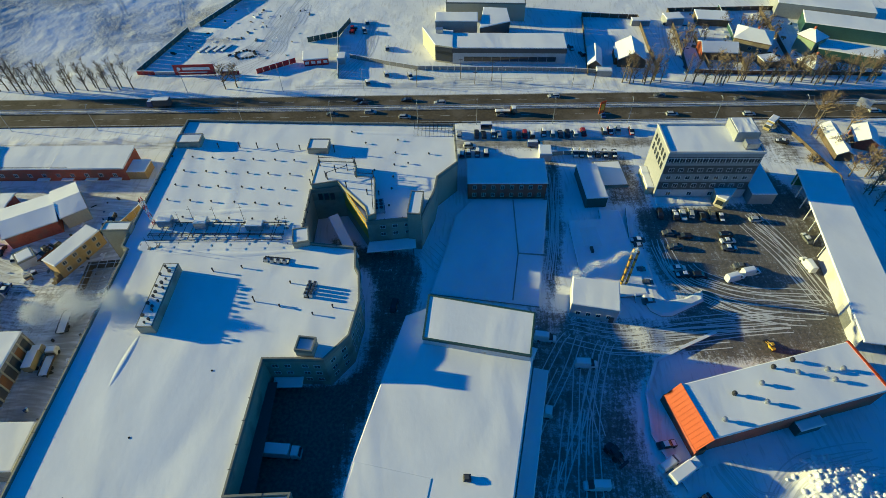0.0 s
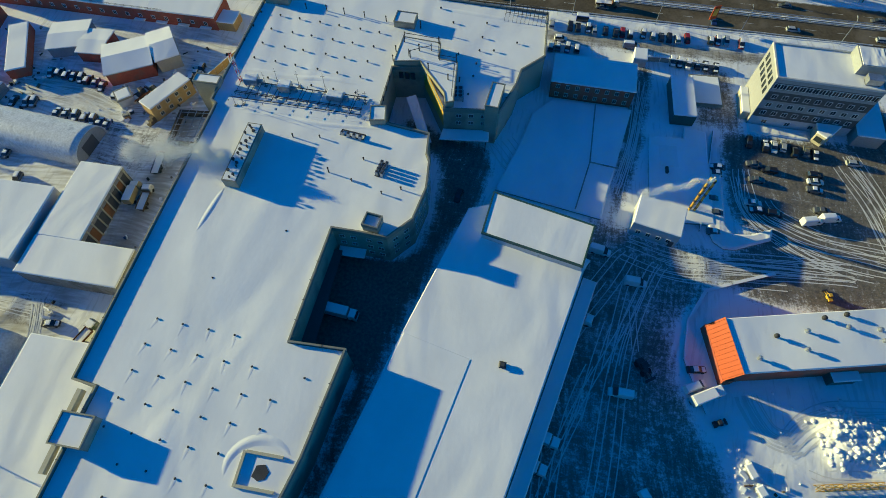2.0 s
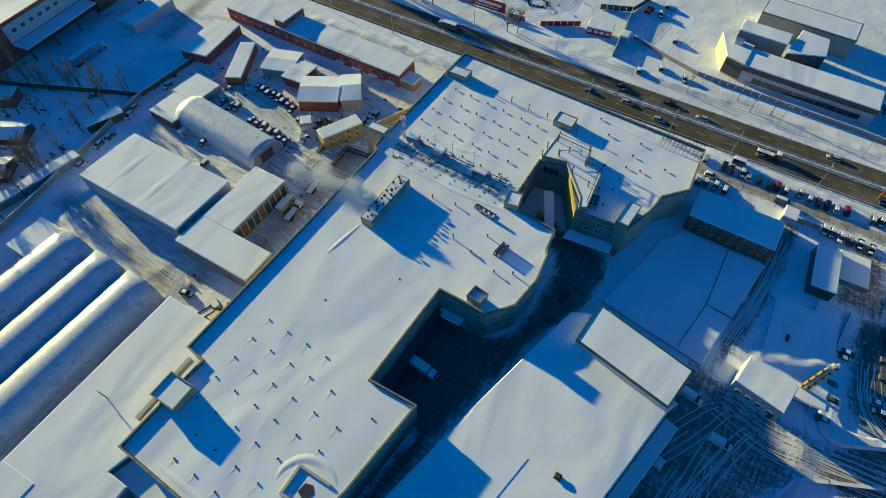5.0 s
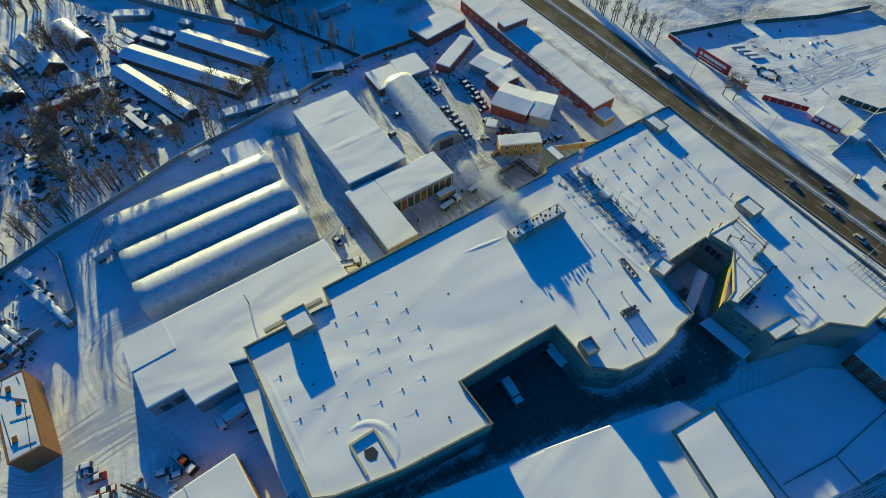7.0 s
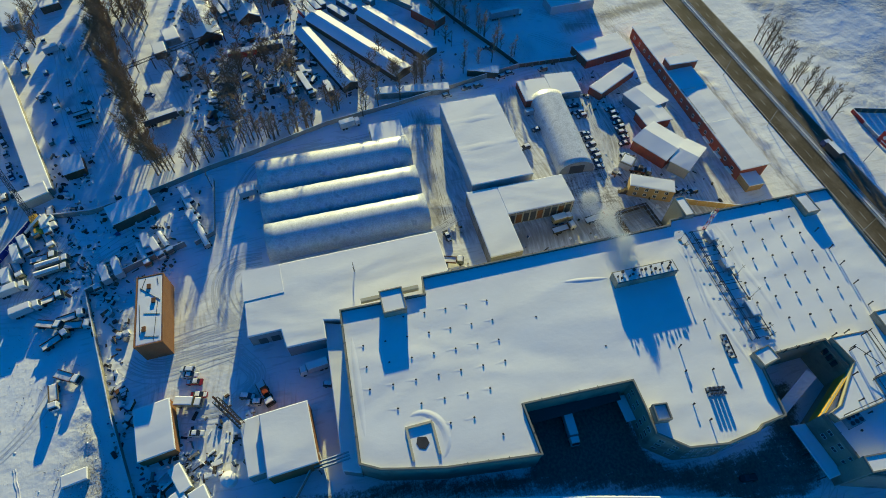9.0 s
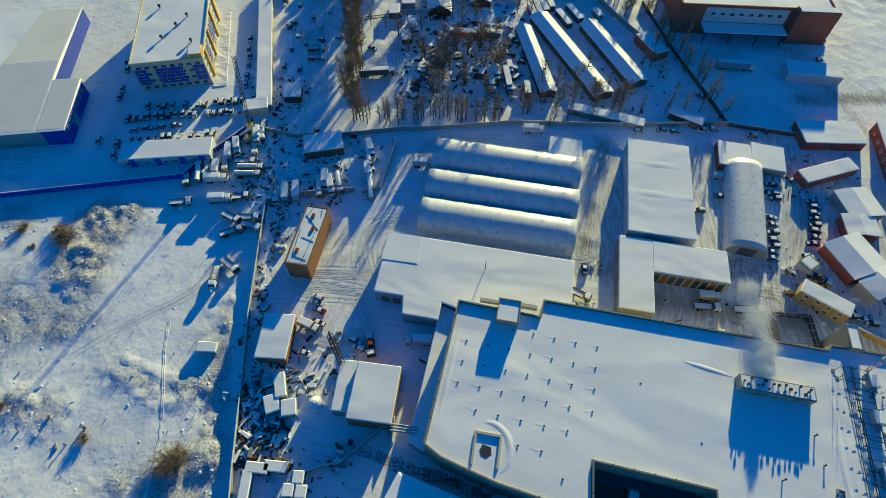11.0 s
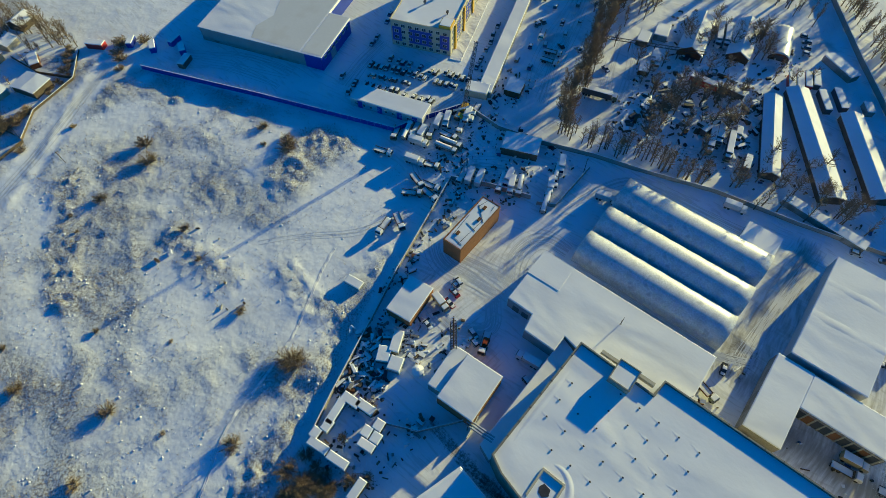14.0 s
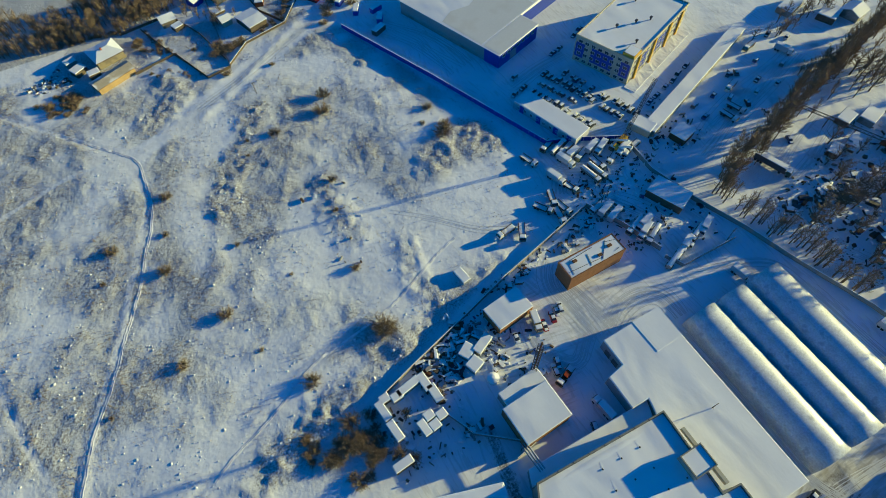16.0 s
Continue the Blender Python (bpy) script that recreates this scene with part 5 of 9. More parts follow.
hip_house(133.5, 217.5, -28, 14, 12, 5.0, 2.6, 6, HOUSE, "large dull yellow house with a hipped snowy roof")
hip_house(155.5, 213.0, 30, 8, 8, 6.5, 2.6, 0.6, MINT, "pale green house with pointed snowy roofs")
hip_house(150.5, 197.8, 20, 8, 8.5, 3.2, 3.0, 0.6, HOUSE, "small house with a steep pyramid roof")
gable_building("house", 64.0, 206.0, 80, 13, 5, 3.0, 2.0, WOOD, "narrow dark house with a snowy roof", "house")
gable_building("house", 79.5, 208.5, 82, 13, 11, 3.4, 3.2, WOOD, "dark wooden house with an orange side wall", "house")
flat_building("lean_to", 73.4, 209.0, -8, 1.2, 9.0, 3.2, BOARDS, "orange boarded lean-to beside a house", parapet=0)
barn = gable_building("barn", 116.5, 211.0, -6, 14, 8.5, 3.4, 2.2, WOOD, "barn with an orange gable and sheet roof", "barn")
part("gable_boards", Geo().extrude([(-4.3, 0), (4.3, 0), (4.3, 3.4), (0, 5.5), (-4.3, 3.4)], -7.12, -7.0), BOARDS, barn, "orange boarded gable")
flat_building("shed", 66.3, 197.6, -5, 6, 3.6, 2.4, PANEL_GREY, "small garden shed under snow", parapet=0)
flat_building("shed", 91.5, 238.5, -4, 8, 3, 2.4, PANEL_GREY, "shed in the corner of a yard", parapet=0)
flat_building("shed", 134.5, 202.5, 10, 7, 6, 2.8, WOOD, "low dark shed before a house", parapet=0)
flat_building("shed", 106.5, 240.0, 5, 8, 6, 3.0, PANEL_GREY, "grey shed among parked vans", parapet=0)
flat_building("shed", 124, 240, -8, 14, 9, 3.0, WOOD, "wide dark shed with a snowy roof", parapet=0)
flat_building("low_hall", 169, 206, -24, 24, 9, 4.2, TEAL, "low dark green hall with thick snow on top", parapet=0)
flat_building("low_hall", 178, 226, -20, 36, 12, 5.5, TEAL, "wide dark green hall under snow", parapet=0)
flat_building("low_hall", 176, 246, -18, 40, 18, 6.5, PANEL_GREY, "big grey hall under smooth snow", parapet=0)
gable_building("house", 135.8, 148.8, 84, 16, 5, 2.8, 1.4, WOOD, "low wooden house with broken snowy roof", "house")
gable_building("house", 146.5, 150.5, 70, 9, 7, 3.0, 2.0, BRICK_RED, "brick house with a patchy snowy roof", "house")

# ---- gardens to the south ----
hip_house(28.5, -267.0, 15, 13, 12.5, 3.4, 1.8, 5, HOUSE, "dull yellow garden house with a snowy roof")
TIN = material("thinly_snowed_tin", (0.42, 0.36, 0.28), 0.6, var=0.2, scale=0.5, bump=0.2, dirt=(0.72, 0.71, 0.7), amount=0.35)
gs = gable_building("shed", 28.8, -248.3, 22, 18.6, 7.0, 2.8, 0.9, WOOD_YELLOW, "long garden shed with a thinly snowed tin roof", "shed", roof=RUST, snow=0.0)
for k in range(10):
    for a, b in (((-3.95, 2.68), (0, 3.87)), ((0, 3.87), (3.95, 2.68))):
        part("roof_sheet", Geo().extrude([(a[0], a[1] + 0.03), (b[0], b[1] + 0.03), (b[0], b[1] + 0.22), (a[0], a[1] + 0.22)], -9.7 + k * 1.94, -7.8 + k * 1.94), TIN, gs)
gable_building("house", -39.9, -254.7, 17, 9.6, 12.2, 3.2, 0.6, WOOD, "garden house with a broad snowy roof", "house")
gable_building("house", -28.5, -262.0, 10, 5, 6, 3.0, 1.2, CREAM, "small pale outhouse under snow", "house")
gable_building("house", -3.6, -277.5, 5, 7, 6.5, 3.0, 1.6, HOUSE, "yellow garden cottage with a snowy roof", "house")
flat_building("shed", -6.8, -270.0, 20, 5, 4, 2.4, WOOD, "low garden shed under snow", parapet=0)
flat_building("shed", 42.0, -262.0, 30, 6, 5, 2.6, WOOD, "small dark hut under snow", parapet=0)
flat_building("shed", 44.5, -270.0, 20, 5, 4, 2.4, CONCRETE, "small concrete hut under snow", parapet=0)
flat_building("shed", 36.0, -256.0, 8, 5, 4, 2.4, WOOD, "dark lean-to behind the garden house", parapet=0)
flat_building("shed", -72.8, -257.8, -60, 8, 3.4, 2.6, RED_PAINT, "red shed beside a lane", parapet=0)
for x, y, a in ((-84, -247, 40), (-88, -236, 60), (-97, -232, 15)):
    flat_building("container", x, y, a, 6, 2.5, 2.5, BLUE, "blue site container under snow", "container", parapet=0, group="blue site containers")
flat_building("shed", -280.6, -113, 20, 11, 8, 3.2, WOOD, "dark shed among the far trees", parapet=0)
gable_building("house", -291, -108, 10, 9, 9, 3.2, 1.8, CONCRETE, "pale house among the far trees", "house")
flat_building("shed", -270, -127, 15, 14, 7, 3.0, CONCRETE, "long concrete shed in the far yard", parapet=0)
flat_building("shed", -231, -62.5, 12, 8, 5, 2.8, WOOD, "hut beside the yard lane", parapet=0)
flat_building("shed", -213, -53, 20, 7, 4, 2.6, RUST, "rusty hut beside the yard lane", parapet=0)
flat_building("shed", -240, -58, 15, 9, 6, 3.0, CONCRETE, "concrete hut beside the yard lane", parapet=0)
for k in range(4):
    flat_building("container", -243.2 - k * 2.9, 0.8 + k * 2.5, 20, 10, 2.6, 2.6, (RED_PAINT, RUST, RED_PAINT, PANEL_DARK)[k], "red-brown tank wagon bodies under snow", "container", parapet=0, group="containers behind the sheds")
flat_building("low_shed", -266, 14, 60, 16, 5, 3.0, CONCRETE, "long low shed against the yard wall", parapet=0)
hip_house(-33.6, -286.6, 20, 13, 12, 3.4, 2.2, 4, HOUSE, "dull yellow house with a hipped snowy roof beside the thicket")
gable_building("house", -19.8, -286.2, 30, 6, 5.5, 2.8, 1.4, BLUE, "small blue garden house under snow", "house")
gable_building("house", -47.6, -290.6, 25, 7, 6.5, 3.0, 1.6, CREAM, "pale garden house beside the lane", "house")
gable_building("house", -60, -300, 20, 9, 8, 3.2, 2.0, WOOD, "dark house among garden trees", "house")
flat_building("shed", -27.5, -270.5, 15, 6, 4, 2.4, WOOD, "dark shed between the gardens", parapet=0)
flat_building("shed", -49, -270, 70, 9, 4, 2.6, RUST, "rusty shed along the garden fence", parapet=0)
flat_building("site_hut", -91, -216, 25, 7, 3, 2.6, TEAL, "green site hut in the blue-fenced yard", parapet=0)
flat_building("site_hut", -95.5, -224, 60, 6, 2.6, 2.6, BLUE, "blue site hut in the fenced yard", parapet=0)

# ---- east yards ----
warehouse = thing("production_hall", 0, 40, 0, "long production hall with a snow-covered roof", "factory")
WAT = Matrix.Translation((0, -40, 0))
W_PLAN = [(-31.8, -14.0), (-1.6, -23.5), (7.6, 11.3), (20.2, 63.6), (21.6, 66), (-4.5, 78.0), (-9.4, 76.0), (-19.2, 40.9), (-28.8, 2)]
part("wall", Geo().prism(W_PLAN, -0.3, 8.0), PANEL_WHITE, warehouse, at=WAT)
part("snow", Geo().pillow(offset(W_PLAN, -0.2), 8.0, 8.35, 0.3), SNOW, warehouse, "wind-packed snow on the roof", at=WAT)
BOX = [(-5.1, 67.9), (19.5, 62.7), (21.9, 74.4), (-3.7, 80.3)]
part("wall", Geo().prism(BOX, -0.3, 10.6), PANEL_WHITE, warehouse, at=WAT)
part("parapet", Geo().ring(offset(BOX, -0.15), 0.4, 10.3, 11.0), TEAL, warehouse, "dark green parapet", at=WAT)
part("snow", Geo().prism(offset(BOX, 0.26), 10.6, 10.85), SNOW, warehouse, at=WAT)
LOWER = [(-31.8, -14.0), (-15.5, -19.2), (-9.4, 6.9), (-2.7, 37.1), (-19.2, 40.9), (-28.8, 2)]
part("snow", Geo().pillow(LOWER, 8.1, 8.43, 0.5), SNOW, warehouse, at=WAT)
STRIP = [(-1.4, -23.6), (2.6, -24.6), (11.8, 11), (24.4, 62.5), (20.4, 63.5), (7.7, 11.3)]
part("canopy", Geo().prism(STRIP, 3.8, 4.1), PANEL_GREY, warehouse, at=WAT)
part("canopy_snow", Geo().pillow(STRIP, 4.1, 4.35, 0.2), SNOW, warehouse, at=WAT)

# roof gear of the production hall, and the yard's pipes
hood = part("roof_hood", Geo().box(3.3, 4.5, 36.1, 37.3, 8.3, 8.8).pillow([(3.1, 35.9), (4.7, 35.9), (4.7, 37.5), (3.1, 37.5)], 8.8, 9.05, 0.25), STEEL, warehouse, at=WAT)
part("hood_cap", Geo().box(3.5, 4.3, 36.3, 37.1, 9.05, 9.15), PANEL_DARK, warehouse, at=WAT)
part("gutter", Geo().prism([(20.5, 63.2), (7.75, 11.2), (-1.3, -23.6), (-1.05, -23.65), (8.0, 11.1), (20.75, 63.1)], 7.6, 8.05), TEAL, warehouse, at=WAT)
for x, y in ((-2, 70.3), (2, 69.4), (14, 66.8), (9, 67.8)):
    part("box_fixture", Geo().box(x, x + 1.4, y - 3.0, y - 2.4, 8.3, 9.1), ZINC, warehouse, at=WAT)

stack = thing("chimney", 49.3, 90.1, 0, "pair of yellow banded steel chimneys in a frame", "chimney")
for dx, h in ((-0.7, 15.5), (0.7, 14.5)):
    p = part("flue", Geo().tube((dx, 0, 0), (dx, 0, h), 0.34, 0.3, 12), YELLOW, stack, smooth=False)
    for z in (2, 5, 8, 11, 13.6):
        part("band", Geo().tube((dx, 0, z), (dx, 0, z + 0.8), 0.37, 0.37, 12), STEEL, p)
lattice(stack, "frame_bay", (0, 1.1, 0), (0, 1.1, 13), 0.9, (STEEL,), 5, 0.05)
part("footing", Geo().box(-1.6, 1.6, -1.0, 1.9, -0.3, 0.35), CONCRETE, stack)

PALE = material("pale_render", (0.30, 0.30, 0.31), 0.75, var=0.1, scale=0.5, bump=0.15)

# five-storey office tower
TX, TY, TR = 81.2, 131.5, -1.7
tower = thing("office_tower", TX, TY, TR, "five-storey office building in grey and dark bands", "office building")
L, W, H = 27.6, 13.8, 17.6
for k, (z0, z1, mat) in enumerate(((-0.3, 3.4, PANEL_WHITE), (3.4, 6.6, PANEL_DARK), (6.6, 9.8, PANEL_GREY), (9.8, 13.0, PANEL_DARK), (13.0, 13.9, PANEL_GREY), (13.9, 16.2, PANEL_DARK), (16.2, H, PANEL_GREY))):
    part("wall_band", Geo().prism(rect(L, W), z0, z1), mat, tower)
part("west_wall", Geo().box(-L / 2 - 0.25, -L / 2, -W / 2 - 0.1, W / 2 + 0.1, -0.2, H), PALE, tower, "pale cream west gable wall")
part("parapet", Geo().ring(rect(L + 0.6, W + 0.4), 0.45, H, H + 0.6), PANEL_WHITE, tower)
part("snow", Geo().prism(rect(L - 0.7, W - 0.6), H, H + 0.2), SNOW, tower, "thin snow on the roof")
wf2, wp2 = window_meshes(1.5, 1.5)
for z, n in ((4.4, 9), (7.5, 9), (10.6, 9), (1.0, 4)):
    windows(tower, wf2, wp2, facade((-L / 2, -W / 2), (L / 2, -W / 2), z, n, 0.8))
wf3, wp3 = window_meshes(1.65, 1.8)
windows(tower, wf3, wp3, facade((-L / 2, -W / 2), (L / 2, -W / 2), 14.1, 16, 0.3))
wf4, wp4 = window_meshes(1.3, 2.4, PANEL_DARK)
windows(tower, wf4, wp4, [pose(-0.25, 0, 0) @ m for z in (13.6, 10.2) for m in facade((-L / 2, W / 2), (-L / 2, -W / 2), z, 5, 1.0)])
pl = part("lift_house", Geo().box(6.5, 13.4, -1.5, 6.5, H, H + 3.2), PANEL_GREY, tower)
part("lift_snow", Geo().box(6.9, 13.0, -1.1, 6.1, H + 3.2, H + 3.35), SNOW_ROUGH, pl)
part("roof_unit", Geo().box(8.5, 12.2, -5.4, -2.8, H + 0.5, H + 2.2), ZINC, tower)
part("roof_unit_feet", Geo().box(8.6, 9.0, -5.3, -2.9, H, H + 0.5).box(11.7, 12.1, -5.3, -2.9, H, H + 0.5), STEEL, tower)
en = part("entrance", Geo().prism([(3.8, -10.6), (6.0, -12.2), (8.2, -10.2), (10.6, -7.0), (4.2, -7.0)], -0.2, 3.8), CREAM, tower, "cream entrance porch with a snowy roof")
part("entrance_snow", Geo().pillow([(3.6, -10.7), (6.0, -12.5), (8.4, -10.3), (11.0, -6.9), (3.9, -6.9)], 3.8, 4.15, 0.2), SNOW, en)
part("entrance_window", Geo().box(-1.0, 1.0, -0.06, 0.06, 1.2, 2.9), GLASS, en, at=pose(4.75, -11.5, 0, 0, 0, -36))
part("side_porch", Geo().box(-L / 2 - 2.4, -L / 2 - 0.3, -5.5, 4.5, -0.2, 3.0), CREAM, tower)
part("side_porch_snow", Geo().pillow([(-L / 2 - 2.6, -5.7), (-L / 2 - 0.3, -5.7), (-L / 2 - 0.3, 4.7), (-L / 2 - 2.6, 4.7)], 3.0, 3.3, 0.15), SNOW, tower)
flat_building("tower_annex", 99.5, 129.0, -1.7, 7.5, 16, 4.2, PANEL_GREY, "low grey annex with snow on its roof", parapet=0)
part("plinth_snow", Geo().pillow([(-13.8, -10.6), (3.4, -10.8), (3.4, -6.95), (-13.8, -6.95)], -0.2, 0.55, 0.5), SNOW_ROUGH, tower)

# orange-fronted hall
hall = flat_building("orange_hall", 75.8, 55.5, 13.5, 44, 12.8, 7.0, BRICK_RED, "red brick hall with a bright orange sheet front", parapet=0.0)
part("orange_front", Geo().add([(-24.6, -6.7, 2.8), (-24.6, 6.7, 2.8), (-21.9, 6.7, 7.6), (-21.9, -6.7, 7.6), (-24.5, -6.7, 2.6), (-24.5, 6.7, 2.6), (-21.8, 6.7, 7.3), (-21.8, -6.7, 7.3)],
                               [(0, 1, 2, 3), (7, 6, 5, 4), (0, 3, 7, 4), (1, 0, 4, 5), (2, 1, 5, 6), (3, 2, 6, 7)]), ORANGE, hall, "steep orange sheet front")
RIB = Geo().add([(-24.68, -0.06, 2.82), (-24.68, 0.06, 2.82), (-21.95, 0.06, 7.68), (-21.95, -0.06, 7.68), (-24.6, -0.06, 2.7), (-24.6, 0.06, 2.7), (-21.85, 0.06, 7.5), (-21.85, -0.06, 7.5)],
                [(0, 1, 2, 3), (7, 6, 5, 4), (0, 3, 7, 4), (1, 0, 4, 5), (2, 1, 5, 6), (3, 2, 6, 7)]).mesh("rib", ORANGE)
for k in range(13):
    part("rib", RIB, None, hall, at=pose(0, -6.3 + k * 1.05, 0))
part("front_plinth", Geo().box(-24.6, -22, -6.9, 6.9, -0.2, 2.9), BRICK_RED, hall)
part("orange_strip", Geo().box(21.7, 22.3, -6.6, 6.6, 6.2, 7.5), ORANGE, hall)
part("loading_porch", Geo().box(0, 6, -8.6, -6.4, -0.2, 3.2), TEAL, hall)
part("porch_snow", Geo().pillow([(-0.2, -8.8), (6.2, -8.8), (6.2, -6.4), (-0.2, -6.4)], 3.2, 3.5, 0.2), SNOW, hall)
TURBO = Geo().tube((0, 0, 0), (0, 0, 0.7), 0.3, 0.3, 10).tube((0, 0, 0.65), (0, 0, 1.15), 0.58, 0.5, 12).tube((0, 0, 1.15), (0, 0, 1.35), 0.5, 0.2, 12)
turbo_a, turbo_b = TURBO.mesh("roof_ventilator", ZINC), TURBO.mesh("roof_ventilator", STEEL)
hm = pose(75.8, 55.5, 0, 0, 0, 13.5).inverted()
for k, (x, y) in enumerate(((59.6, 48.1), (63.8, 54.0), (70.8, 56.4), (70.2, 51.9), (75.0, 60.3), (80.1, 62.0), (80.0, 58.9), (87.0, 59.5), (87.5, 56.9), (90.7, 59.6))):
    q = hm @ Vector((x, y, 0))
    part("roof_ventilator", turbo_b if k in (1, 4, 5) else turbo_a, None, hall, at=pose(q.x, q.y, 7.2))

# canopy hall by the east fence
ch2 = thing("canopy_hall", 113.1, 99.2, -100.4, "long white hall with an open front and snowy roof", "hall")
part("back_wall", Geo().box(-30, 32, 2.4, 6.0, -0.2, 5.0), PANEL_WHITE, ch2)
part("roof", Geo().box(-31, 33, -6, 6.3, 5.0, 5.3), PANEL_GREY, ch2)
part("snow", Geo().pillow([(-31.2, -6.2), (33.2, -6.2), (33.2, 6.5), (-31.2, 6.5)], 5.3, 5.6, 0.3), SNOW, ch2)
part("front_wall", Geo().box(2, 32, -5.9, -5.5, -0.2, 5.0), PANEL_WHITE, ch2)
part("green_end", Geo().box(-30.4, -30, -5.6, 6.0, -0.2, 5.0), GREEN, ch2, "bright green end wall")
for k in range(7):
    x = -29 + k * 5
    part("post", Geo().box(x - 0.12, x + 0.12, -5.8, -5.5, -0.2, 5.0), WHITE_PAINT, ch2)
part("door", Geo().box(22, 26, -6.02, -5.9, 0, 3.6), ZINC, ch2)

# red brick building by the car park: two rows of windows
rb = thing("red_brick_building", 20.6, 131.5, -1.5, "two-storey red brick building under thick snow", "building")
part("wall", Geo().prism(rect(24.5, 11.5), -0.3, 6.5), BRICK_RED, rb)
part("snow", Geo().pillow(rect(25.2, 12.2), 6.5, 6.85, 0.25), SNOW, rb)
wf5, wp5 = window_meshes(1.2, 1.5)
for z in (1.0, 4.1):
    windows(rb, wf5, wp5, facade((-12.25, -5.75), (12.25, -5.75), z, 8, 0.6))
flat_building("guard_hut", 35.5, 146.4, -3, 4.0, 5.0, 2.8, PANEL_WHITE, "small white guard hut under snow", parapet=0)
bh = flat_building("boiler_house", 39.6, 83.8, -12, 12.0, 9.0, 5.5, PANEL_WHITE, "white boiler house with a snowy flat roof", parapet=0)
windows(bh, wf5, wp5, facade((-6, -4.5), (6, -4.5), 1.2, 4, 0.8))
part("door", Geo().box(4.2, 5.4, -4.62, -4.5, 0, 2.2), PANEL_DARK, bh)
ss = flat_building("substation", 47.6, 129.0, 2, 6.5, 16, 4.0, TEAL, "dark green substation with a snowy roof", parapet=0)
flat_building("filter_basin", 55.5, 135.5, 2, 9.0, 12.0, 1.2, CONCRETE, "low concrete basin covered by snow", parapet=0.2)
sp = thing("snow_mound", 46.5, 110.0, 3, "low snow-covered platform beside the car park wall", "platform")
part("slab", Geo().prism([(-9.5, -24), (7.5, -24), (8.5, 8), (2.5, 9.5), (2.0, 5), (-8.0, 5)], -0.2, 0.7), CONCRETE, sp)
part("snow", Geo().pillow([(-9.6, -24.1), (7.6, -24.1), (8.6, 8.1), (2.4, 9.6), (1.9, 5.1), (-8.1, 5.1)], 0.7, 1.1, 0.5), SNOW, sp)
part("pit_cover", Geo().box(-5.5, -0.5, -6, 1.5, 1.0, 1.25), SNOW_ROUGH, sp)
part("pit_box", Geo().box(-4.3, -3.6, -8.5, -6.5, 0.9, 1.9), STEEL, sp)
# snowed-over court between the hall and the brick building
ct = thing("court_slab", 13.5, 104.0, 0, "broad low concrete slab under smooth snow", "slab")
CPLAN = [(-17.2, -15.6), (12.0, -20.6), (19.8, 20.2), (-4.0, 21.0), (-9.6, 14.0), (-12.5, 1.0)]
part("slab", Geo().prism(CPLAN, -0.3, 0.5), CONCRETE, ct)
part("snow", Geo().pillow(CPLAN, 0.5, 0.8, 0.5), SNOW, ct)
for a, b in (((8.9, 20.2), (8.2, -2.0)), ((8.2, -2.0), (16.3, -3.0)), ((8.2, -2.0), (5.0, -18.6))):
    d = Vector((b[0] - a[0], b[1] - a[1]))
    n = Vector((-d.y, d.x)).normalized() * 0.18
    part("kerb", Geo().prism([(a[0] - n.x, a[1] - n.y), (b[0] - n.x, b[1] - n.y), (b[0] + n.x, b[1] + n.y), (a[0] + n.x, a[1] + n.y)], 0.75, 1.0), CONCRETE, ct)

# snow-banked kerb island and low kerb walls of the car park
isl = thing("kerb_island", 55, 84, 0, "curved kerb holding a bank of ploughed snow", "kerb")
IPLAN = [(0.1, 19.7), (-1.6, 11.3), (-1.7, 1.5), (-0.4, -2.6), (2.0, -4.3), (4.9, -4.3), (14.6, 0.2), (15.4, 4.0), (9.5, 1.2), (5.0, 0.6), (3.4, 3.0), (3.2, 19.5)]
part("kerb", Geo().prism(IPLAN, -0.3, 0.35), CONCRETE, isl)
part("snow", Geo().pillow(IPLAN, 0.35, 0.95, 0.7), SNOW_ROUGH, isl)
for pts in ([(52.0, 66.6), (58.5, 69.7), (69.3, 74.4)], [(52.0, 66.6), (47.5, 58.0), (46.2, 48.0), (50.6, 36.0)]):
    kw = thing("low_wall", *pts[0], 0, "low concrete wall with snow on top", "wall", "low walls of the east yard")
    for a, b in zip(pts, pts[1:]):
        d = Vector((b[0] - a[0], b[1] - a[1]))
        n = Vector((-d.y, d.x)).normalized() * 0.25
        q = [(x - pts[0][0], y - pts[0][1]) for x, y in ((a[0] - n.x, a[1] - n.y), (a[0] + n.x, a[1] + n.y), (b[0] + n.x, b[1] + n.y), (b[0] - n.x, b[1] - n.y))]
        part("wall_run", Geo().prism(q, -0.3, 0.5), CONCRETE, kw)
        part("wall_snow", Geo().prism(offset(q[::-1], -0.15), 0.5, 0.7), SNOW, kw)


# ---- vehicles ----
def loft(sections):
    """Sections along x: (x, half width, z low, z high, half width on top)."""
    g = Geo()
    v, f = [], []
    for x, w, z0, z1, wt in sections:
        zm = z0 + (z1 - z0) * 0.6
        v += [(x, -w * 0.94, z0), (x, w * 0.94, z0), (x, w, zm), (x, wt, z1), (x, -wt, z1), (x, -w, zm)]
    n = len(sections)
    for s in range(n - 1):
        f += [(s * 6 + k, s * 6 + (k + 1) % 6, s * 6 + 6 + (k + 1) % 6, s * 6 + 6 + k) for k in range(6)]
    f += [tuple(range(6)), tuple(range((n - 1) * 6, n * 6))]
    return g.add(v, f)


def car_paint(name, color):
    return material(name, color, 0.3, var=0.06, scale=0.8, bump=0.0, spec=0.6, dirt=(0.35, 0.34, 0.33), amount=0.15)


